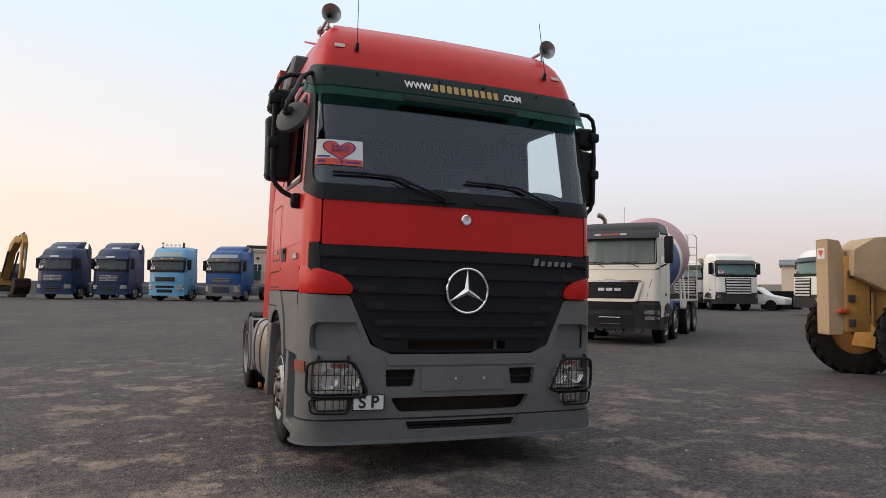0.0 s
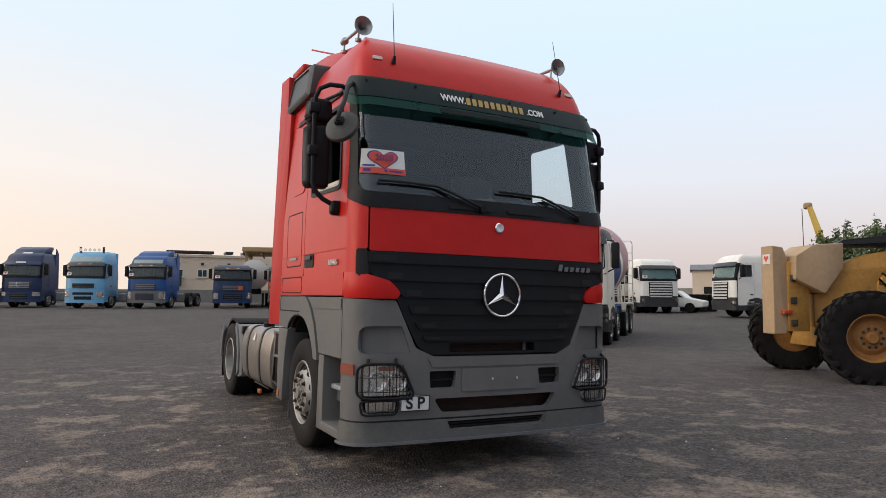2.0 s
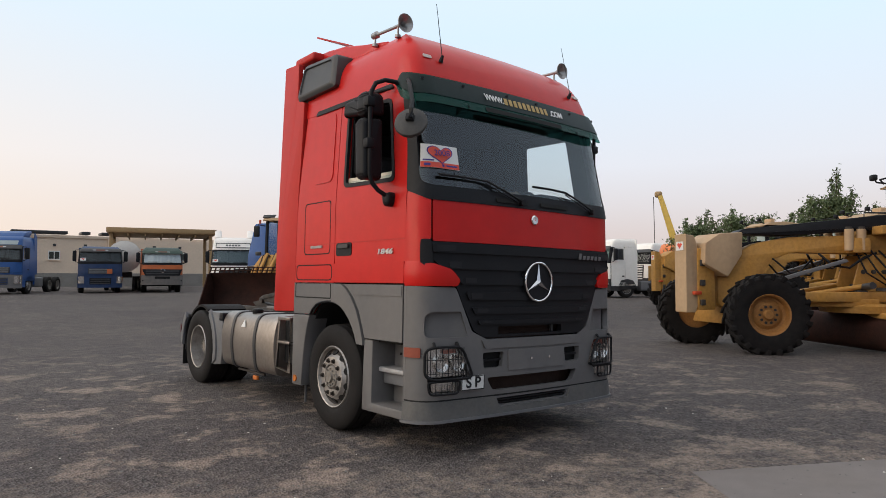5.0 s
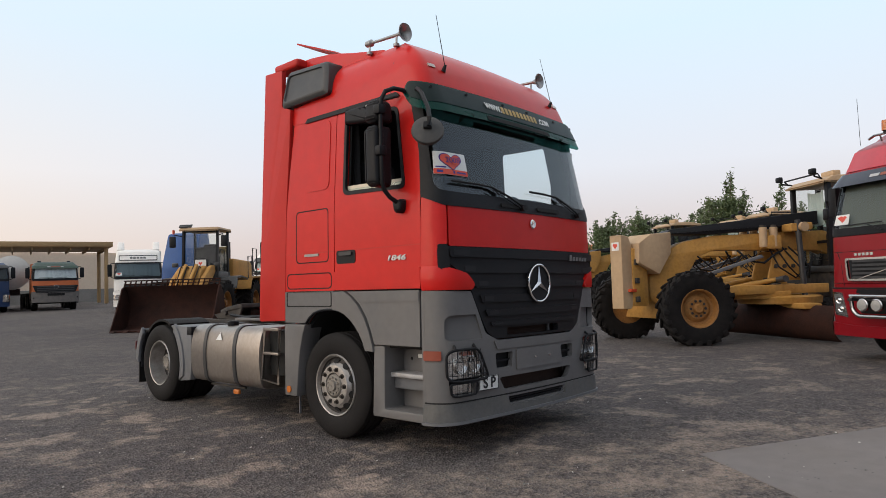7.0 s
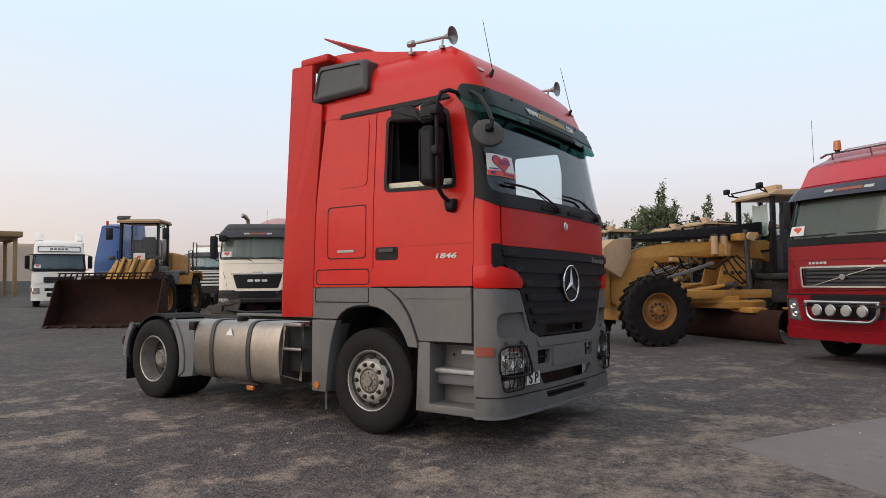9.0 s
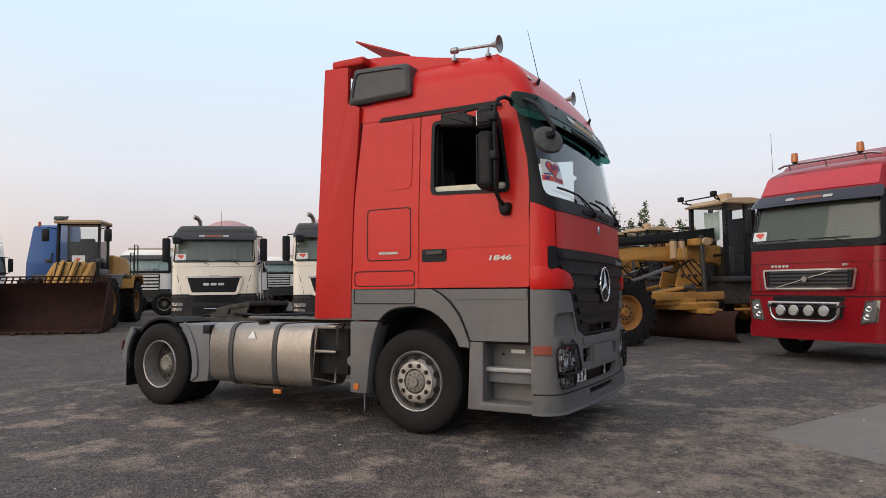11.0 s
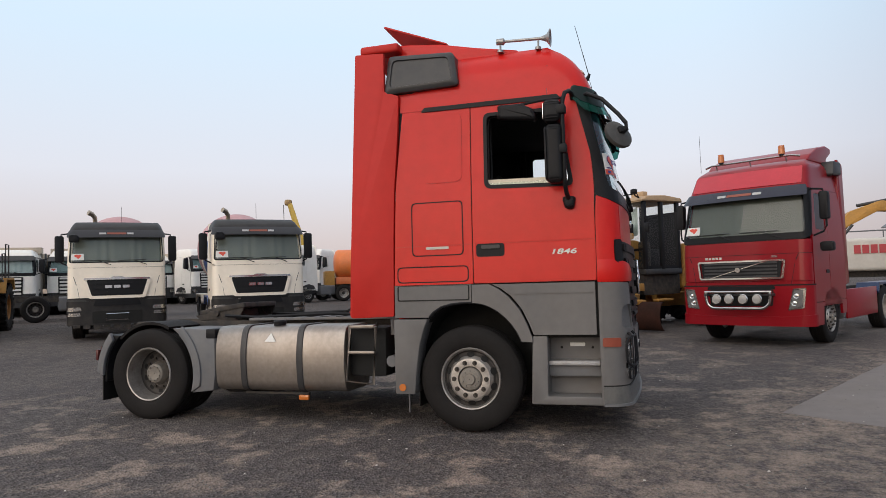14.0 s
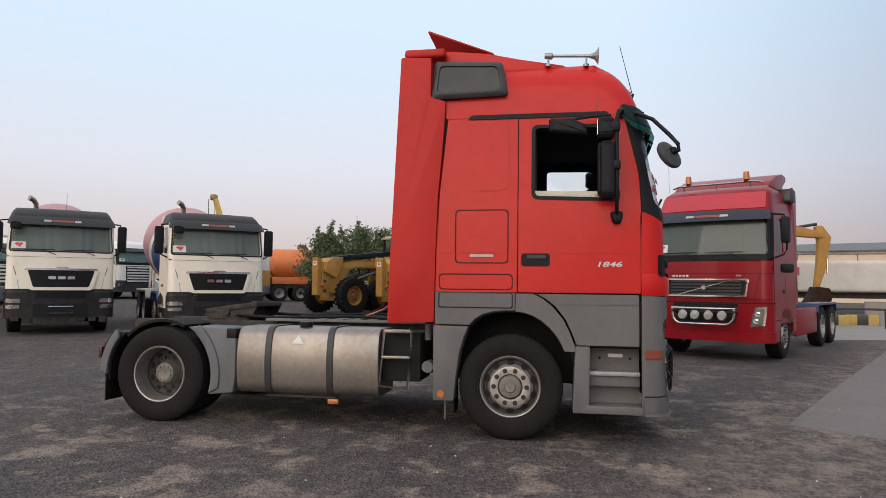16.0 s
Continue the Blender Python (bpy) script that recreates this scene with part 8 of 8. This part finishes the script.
# crane boom rising behind the graders
cr = thing("crane", gp(80.2, 48.0, -60), "yellow telescopic crane with its boom raised", "crane")
part("boom", prism(rp([(0.0, 2.8), (1.1, 2.8), (-1.75, 12.0), (-2.35, 11.8)], 0.1), "y", -0.5, 0.5, 0.05), mat("bright_crane_yellow", (0.60, 0.40, 0.06), 0.5, dust=0.2), cr)
part("boom_head", box(-2.75, -1.75, -0.5, 0.5, 11.7, 12.5, 0.25), TAN, cr)
part("hoist_rope", rod((-2.9, 0, 11.8), (-2.8, 0, 4), 0.05, n=5), SATIN, cr)
part("carrier", box(-4, 4, -1.3, 1.3, 0.6, 2.9, 0.1), YELLOW, cr)
for x in (-3, -1.5, 1.5, 3):
    for y in (-1.2, 1.2):
        part("wheel", rod((x, y - 0.2, 0.6), (x, y + 0.2, 0.6), 0.6, n=20), RUBBER, cr)

# orange water tanker
ot = thing("water_tanker", gp(35.2, 21.2, -60), "orange water tanker truck parked behind the mixers", "truck")
part("tank", lathe([(-2.0, 0.005), (-1.95, 0.55), (-1.85, 0.8), (-1.7, 0.9), (1.6, 0.9), (1.75, 0.8), (1.85, 0.005)], 36, "x"), mat("bright_orange_tank_paint", (0.75, 0.19, 0.04), 0.45, 0, 0.1, 1.0, dust=0.2), ot, at=pose(0, 0, 2.35))
part("tank_cradle", box(-1.9, 1.8, -0.6, 0.6, 1.05, 1.5, 0.03), mat("orange_cradle", (0.6, 0.16, 0.05), 0.5), ot)
part("chassis_frame", box(-2.2, 5.2, -0.45, 0.45, 0.8, 1.05), CHASSIS, ot)
for x in (-1.5, -0.2, 4.2):
    for y in (-1.0, 1.0):
        w = part("wheel", wheel_meshes("rear")[0], STEEL, ot, at=pose(x, y, 0.51, 0, 0, 90 if y < 0 else -90))
        part("tyre", wheel_meshes("rear")[1], RUBBER, w)
part("man_lid", rod((0, 0, 3.3), (0, 0, 3.5), 0.3, n=20), ORANGE, ot)
part("cab", prism(rp([(3.2, 0.7), (5.4, 0.7), (5.4, 1.9), (5.1, 2.8), (3.2, 2.8)], 0.1), "y", -1.2, 1.2, 0.05), WHITEP, ot)
part("cab_window", prism(rp([(3.9, 1.9), (5.1, 1.9), (4.9, 2.5), (3.9, 2.5)], 0.05), "y", -1.215, -1.2), VOID, ot)
part("pump_box", box(-2.6, -2.0, -0.7, 0.7, 0.8, 1.9, 0.05), YELLOW, ot)


# ---------- canopy, building, walls ----------
cn = thing("canopy", gp(16.0, 56.7, -17), "tan steel carport canopy on square posts", "canopy")
part("roof", box(-4.0, 4.0, -0.6, 6, 4.35, 4.65, 0.03), TAN, cn)
part("fascia", box(-4.05, 4.05, -0.72, -0.6, 4.40, 4.78, 0.02), TAN, cn)
part("side_fascia", box(4.0, 4.12, -0.7, 6, 4.40, 4.78, 0.02), TAN, cn)
for x in (-3.7, 3.7):
    for y in (-0.2, 5.5):
        part("post", box(x - 0.13, x + 0.13, y - 0.13, y + 0.13, 0, 4.35, 0.01), TAN, cn)
for k in range(7):
    part("rafter", box(-3.8 + k * 1.25, -3.7 + k * 1.25, -0.5, 5.9, 4.15, 4.35), TAN, cn)

bd = thing("office_building", gp(17.5, 74.5, -4), "low cream plastered flat-roofed building with small windows", "building")
part("wall", box(-9.0, 12, 0, 8, -0.5, 4.7), PLASTER, bd)
part("wall_step", box(-1.0, 12, -0.4, 0, -0.5, 4.7), PLASTER, bd)
part("parapet", box(-9.1, 12.1, -0.15, 8.1, 4.7, 4.95), PLASTER, bd)
for x0, x1 in ((-9.3, -4.6), (-3.4, -2.6), (-1.6, -0.6), (2.0, 6.0)):
    part("roof_slab", box(x0, x1, -0.3, 1.5, 5.07, 5.35, 0.04), SATIN, bd)
for x in (-8.1, -5.7, -3.0, 0.8, 3.4, 6.0):
    y = -0.4 if x > -1 else 0
    w = part("window", box(x - 0.5, x + 0.5, y - 0.06, y + 0.05, 2.55, 3.4), WHITE, bd)
    for s in (-1, 1):
        part("pane", box(x + s * 0.23 - 0.2, x + s * 0.23 + 0.2, y - 0.07, y - 0.055, 2.63, 3.32), mat("dark_window_pane", (0.035, 0.045, 0.04), 0.15), w)
    part("sill", box(x - 0.6, x + 0.6, y - 0.14, y, 2.46, 2.55), PLASTER, w)
    part("vent", box(x - 0.14, x + 0.14, y - 0.08, y + 0.02, 3.85, 4.1), SATIN, bd)
part("water_tank_box", box(-8.7, -7.8, -0.9, -0.05, 1.6, 2.6), GREEN, bd)

wl = new("wall_north", to_mesh(box(-60, 40, 0, 0.3, 0, 1.2), "wall_north", BLOCKWALL))
wl.matrix_basis = gp(8, 68, -3)
tagged(wl, "low grey concrete block boundary wall", "wall", kind="structure")
we = new("wall_east", to_mesh(box(-70, 60, 0, 0.3, 0, 2.2), "wall_east", BLOCKWALL))
we.matrix_basis = gp(95, 30, 100)
tagged(we, "low grey concrete block boundary wall", "wall", kind="structure")

for x, y, r, h, ww in ((60, 80, -30, 3.5, 14), (80, 62, -50, 4.5, 10), (-40, 78, 12, 4.0, 16), (88, 20, 95, 4.0, 18), (70, -30, 60, 5.0, 16)):
    s = thing("shed", gp(x, y, r), "low pale shed at the edge of the yard", "shed", "far sheds")
    part("wall", box(-ww / 2, ww / 2, 0, 8, -0.3, h), PLASTER, s)
    part("roof", prism([(-0.4, h), (4, h + 0.9), (8.4, h), (8.4, h + 0.12), (4, h + 1.02), (-0.4, h + 0.12)], "x", -ww / 2 - 0.3, ww / 2 + 0.3), GREY2, s)
    for k in range(int(ww // 4)):
        part("window", box(-ww / 2 + 1.5 + k * 4, -ww / 2 + 2.8 + k * 4, -0.05, 0.02, 1.2, 2.2), VOID, s)

# white road tank and kerbs seen past the crimson tractor
wtk = thing("tank_trailer", gp(38.5, -11.0, -12), "long off-white tank trailer with red lettering bars", "trailer")
part("tank_shell", prism(rp([(-1.2, 1.2), (1.2, 1.2), (1.25, 3.1), (-1.25, 3.1)], 0.25, 5), "y", -9, 9, 0.05), TANKWHITE, wtk)
for k in range(4):
    part("letter_bar", box(-1.275, -1.25, 2.77 - k * 0.410, 3.10 - k * 0.410, 2.21, 2.70), mat("red_letter_paint", (0.45, 0.05, 0.06), 0.5), wtk)
part("trailer_frame", box(-0.6, 0.6, -9, 9, 0.85, 1.2), CHASSIS, wtk)
for y in (-7, -5.7, 5.5, 6.8):
    for s in (-1, 1):
        wheel(wtk, "rear", s * 1.0, y, 0.51)
part("top_rail", tube([(-0.9, -8.5, 3.5), (-0.9, 8.5, 3.5)], 0.04), GREY2, wtk)
for k in range(6):
    part("rail_post", rod((-0.9, -8 + k * 3.2, 3.08), (-0.9, -8 + k * 3.2, 3.5), 0.03), GREY2, wtk)

KERB_Y = mat("yellow_kerb_paint", (0.50, 0.33, 0.08), 0.8, dust=0.3)
first = None
for k in range(7):
    m = gp(23.2 + 0.35 * k, -5.3 - 1.25 * k, 74)
    if k == 0:
        first = thing("kerb_block", m, "short painted concrete kerb block", "kerb", "kerb blocks")
        part("block", box(-0.55, 0.55, -0.15, 0.15, 0, 0.42, 0.03), KERB_Y, first)
        part("dark_stripe", box(-0.2, 0.2, -0.155, 0.155, 0.01, 0.424, 0.02), SATIN, first)
    else:
        copy_thing(first, m)
for x, y in ((23.5, -7.6), (24.6, -9.6)):
    b = thing("concrete_barrier", gp(x, y, 74), "grey concrete road barrier", "barrier", "concrete barriers")
    part("barrier_body", prism(rp([(-0.3, 0), (0.3, 0), (0.12, 0.35), (0.09, 0.95), (-0.09, 0.95), (-0.12, 0.35)], 0.02), "x", -0.9, 0.9, 0.02), CONCRETE, b)
tb = thing("metal_stand", gp(21.3, -5.4, 70), "rusty angle-iron stand on the concrete", "stand")
sb = B()
for x in (-0.9, 0.9):
    for y in (-0.3, 0.3):
        rod((x, y, 0), (x, y, 0.75), 0.03, bm=sb)
    rod((x, -0.3, 0.72), (x, 0.3, 0.72), 0.03, bm=sb)
for y in (-0.3, 0.3):
    rod((-0.9, y, 0.72), (0.9, y, 0.72), 0.03, bm=sb)
part("stand_frame", sb, CHASSIS, tb)

# white saloon car between the white trucks
car = thing("car", gp(34.1, 31.6, -62), "white saloon car parked at the back", "car")
part("body", prism(rp([(-2.2, 0.35), (2.2, 0.35), (2.25, 0.75), (1.2, 0.95), (0.6, 1.42), (-0.9, 1.42), (-1.6, 0.98), (-2.2, 0.9)], 0.12), "y", -0.85, 0.85, 0.06, 3), WHITEP, car)
for s in (-1, 1):
    part("side_glass", prism(rp([(-1.3, 0.98), (1.0, 0.98), (0.5, 1.34), (-0.85, 1.34)], 0.05), "y", s * 0.845, s * 0.86), VOID, car)
    for x in (-1.35, 1.4):
        part("wheel", rod((x, s * 0.66, 0.32), (x, s * 0.87, 0.32), 0.32, n=24), RUBBER, car)
for k, (x, y) in enumerate(((37.0, 31.7), (37.9, 31.6), (36.3, 32.1))):
    t = thing("tyre_heap", gp(x, y), "heap of old black tyres", "tyres", "tyre heaps")
    for q in range(4):
        part("old_tyre", lathe([(-0.13, 0.3), (-0.15, 0.4), (-0.12, 0.5), (0.12, 0.5), (0.15, 0.4), (0.13, 0.3)], 24, "z"), RUBBER_D, t, at=pose(0.05 * q, 0.04 * (q % 2), 0.16 + 0.29 * q))

# beige tipper bodies behind the mixers
for x, y, r in ((21.9, 34.3, -52.3), (24.4, 33.3, -47), (33.6, 35.4, -21)):
    tp = thing("tipper_body", gp(x, y, r), "beige tipper body on its frame", "tipper", "tipper bodies")
    part("bin", prism([(-2.4, 1.2), (2.4, 1.2), (2.6, 2.9), (-2.6, 2.9)], "x", -1.2, 1.2, 0.03), mat("beige_bin_paint", (0.42, 0.36, 0.29), 0.7, dust=0.3), tp)
    part("headboard", box(-1.2, 1.2, -3.0, -2.45, 2.85, 3.15), mat("beige_headboard", (0.42, 0.36, 0.29), 0.7, dust=0.3), tp)
    for q in range(5):
        for s in (-1, 1):
            part("stake", box(s * 1.2, s * 1.28, -2.1 + q * 1.0, -2.0 + q * 1.0, 1.2, 2.9), GREY2, tp)
    part("sub_frame", box(-0.45, 0.45, -2.6, 2.4, 0.0, 1.2), CHASSIS, tp)


# ---------- trees ----------
def tree(x, y, h, w, seed, label):
    rnd = random.Random(seed)
    T = thing("tree", gp(x, y), label, "tree", "trees behind the graders")
    bm = B()
    lean = Vector((rnd.uniform(-0.2, 0.2), rnd.uniform(-0.2, 0.2), 0))
    tube([lean * k + Vector((0, 0, h * 0.16 * k)) for k in range(4)], [0.16, 0.13, 0.1, 0.07], 8, bm)
    tips = []
    for k in range(54):
        a, up = rnd.uniform(0, 6.283), rnd.uniform(0.30, 1.0)
        shoot = rnd.random() < 0.22
        r = 1.35 * w * (1.0 - 0.5 * up) * rnd.uniform(0.15, 1.0)
        if not shoot:
            up = min(up, 0.84)
        tip = Vector((r * math.cos(a), r * math.sin(a), h * up * (1.0 if not shoot else rnd.uniform(0.95, 1.12))))
        base = Vector((0.5 * tip.x, 0.5 * tip.y, h * (0.25 + 0.3 * up)))
        midp = (base + tip) / 2
        tube([Vector((0, 0, h * 0.3)) + lean, base, midp, tip], [0.05, 0.04, 0.025, 0.008], 5, bm)
        tips.append((base, tip, 0.13 if shoot else 0.33))
    part("trunk", bm, BARK, T)
    cb = B()
    for midp, tip, sg in tips:
        for q in range(330):
            f = rnd.random() ** 0.8
            k = sg * (1.15 - 0.7 * f)
            p = midp.lerp(tip, f) + Vector((rnd.gauss(0, k), rnd.gauss(0, k), rnd.gauss(0, 0.10)))
            e = Euler((rnd.uniform(-1.2, 1.2), rnd.uniform(-1.2, 1.2), rnd.uniform(0, 6.28))).to_matrix()
            s = rnd.uniform(0.05, 0.095)
            vs = [cb.verts.new(p + e @ Vector(c)) for c in ((-s, 0, 0), (0, -s * 0.45, 0.01), (s * 1.2, 0, 0), (0, s * 0.45, 0.01))]
            cb.faces.new(vs)
    me = bpy.data.meshes.new("crown")
    cb.to_mesh(me)
    cb.free()
    me.materials.append(LEAF)
    part("crown", me, LEAF, T)


for k, (x, y, h, w) in enumerate(((28.6, 17.4, 4.5, 1.7), (28.9, 15.4, 4.9, 1.7), (28.2, 13.3, 4.3, 1.6), (28.6, 11.3, 5.6, 1.6), (29.0, 9.3, 4.7, 1.6), (29.4, 7.3, 4.0, 1.5))):
    tree(x, y, h, w, k + 1, "dusty green bushy tree with upright shoots behind the graders")


# ---------- loose stones on the yard ----------
def stones():
    rnd = random.Random(7)
    for name, cnt, lo, hi, m, lab in (("gravel", 5200, 0.005, 0.016, mat("grey_pebbles", (0.13, 0.125, 0.12), 0.9, 0, 0.4, 40), "loose grey pebbles strewn over the yard"), ("pale_pebbles", 220, 0.006, 0.016, mat("pale_pebbles", (0.50, 0.47, 0.43), 0.9, 0, 0.3, 40), "sparse pale pebbles strewn over the yard")):
        vs, fs = [], []
        for _ in range(cnt):
            x, y = rnd.uniform(-5, 7), rnd.uniform(0.6, 11)
            r = rnd.uniform(lo, hi) * (0.6 + 0.4 * rnd.random())
            b = len(vs)
            a = rnd.uniform(0, 6.28)
            z = ground_z(x, y)
            for q in range(5):
                vs.append((x + r * rnd.uniform(0.7, 1.3) * math.cos(a + q * 1.2566), y + r * rnd.uniform(0.7, 1.3) * math.sin(a + q * 1.2566), z - 0.002))
            for q in range(3):
                vs.append((x + 0.6 * r * math.cos(a + q * 2.09), y + 0.6 * r * math.sin(a + q * 2.09), z + r * rnd.uniform(0.45, 0.9)))
            fs += [(b + 5, b + 6, b + 7), (b, b + 1, b + 5), (b + 1, b + 6, b + 5), (b + 1, b + 2, b + 6), (b + 2, b + 3, b + 6), (b + 3, b + 7, b + 6), (b + 3, b + 4, b + 7), (b + 4, b, b + 5), (b + 4, b + 5, b + 7)]
        me = bpy.data.meshes.new(name)
        me.from_pydata(vs, [], fs)
        me.materials.append(m)
        tagged(new(name, me), lab, "pebbles", kind="stuff")


stones()
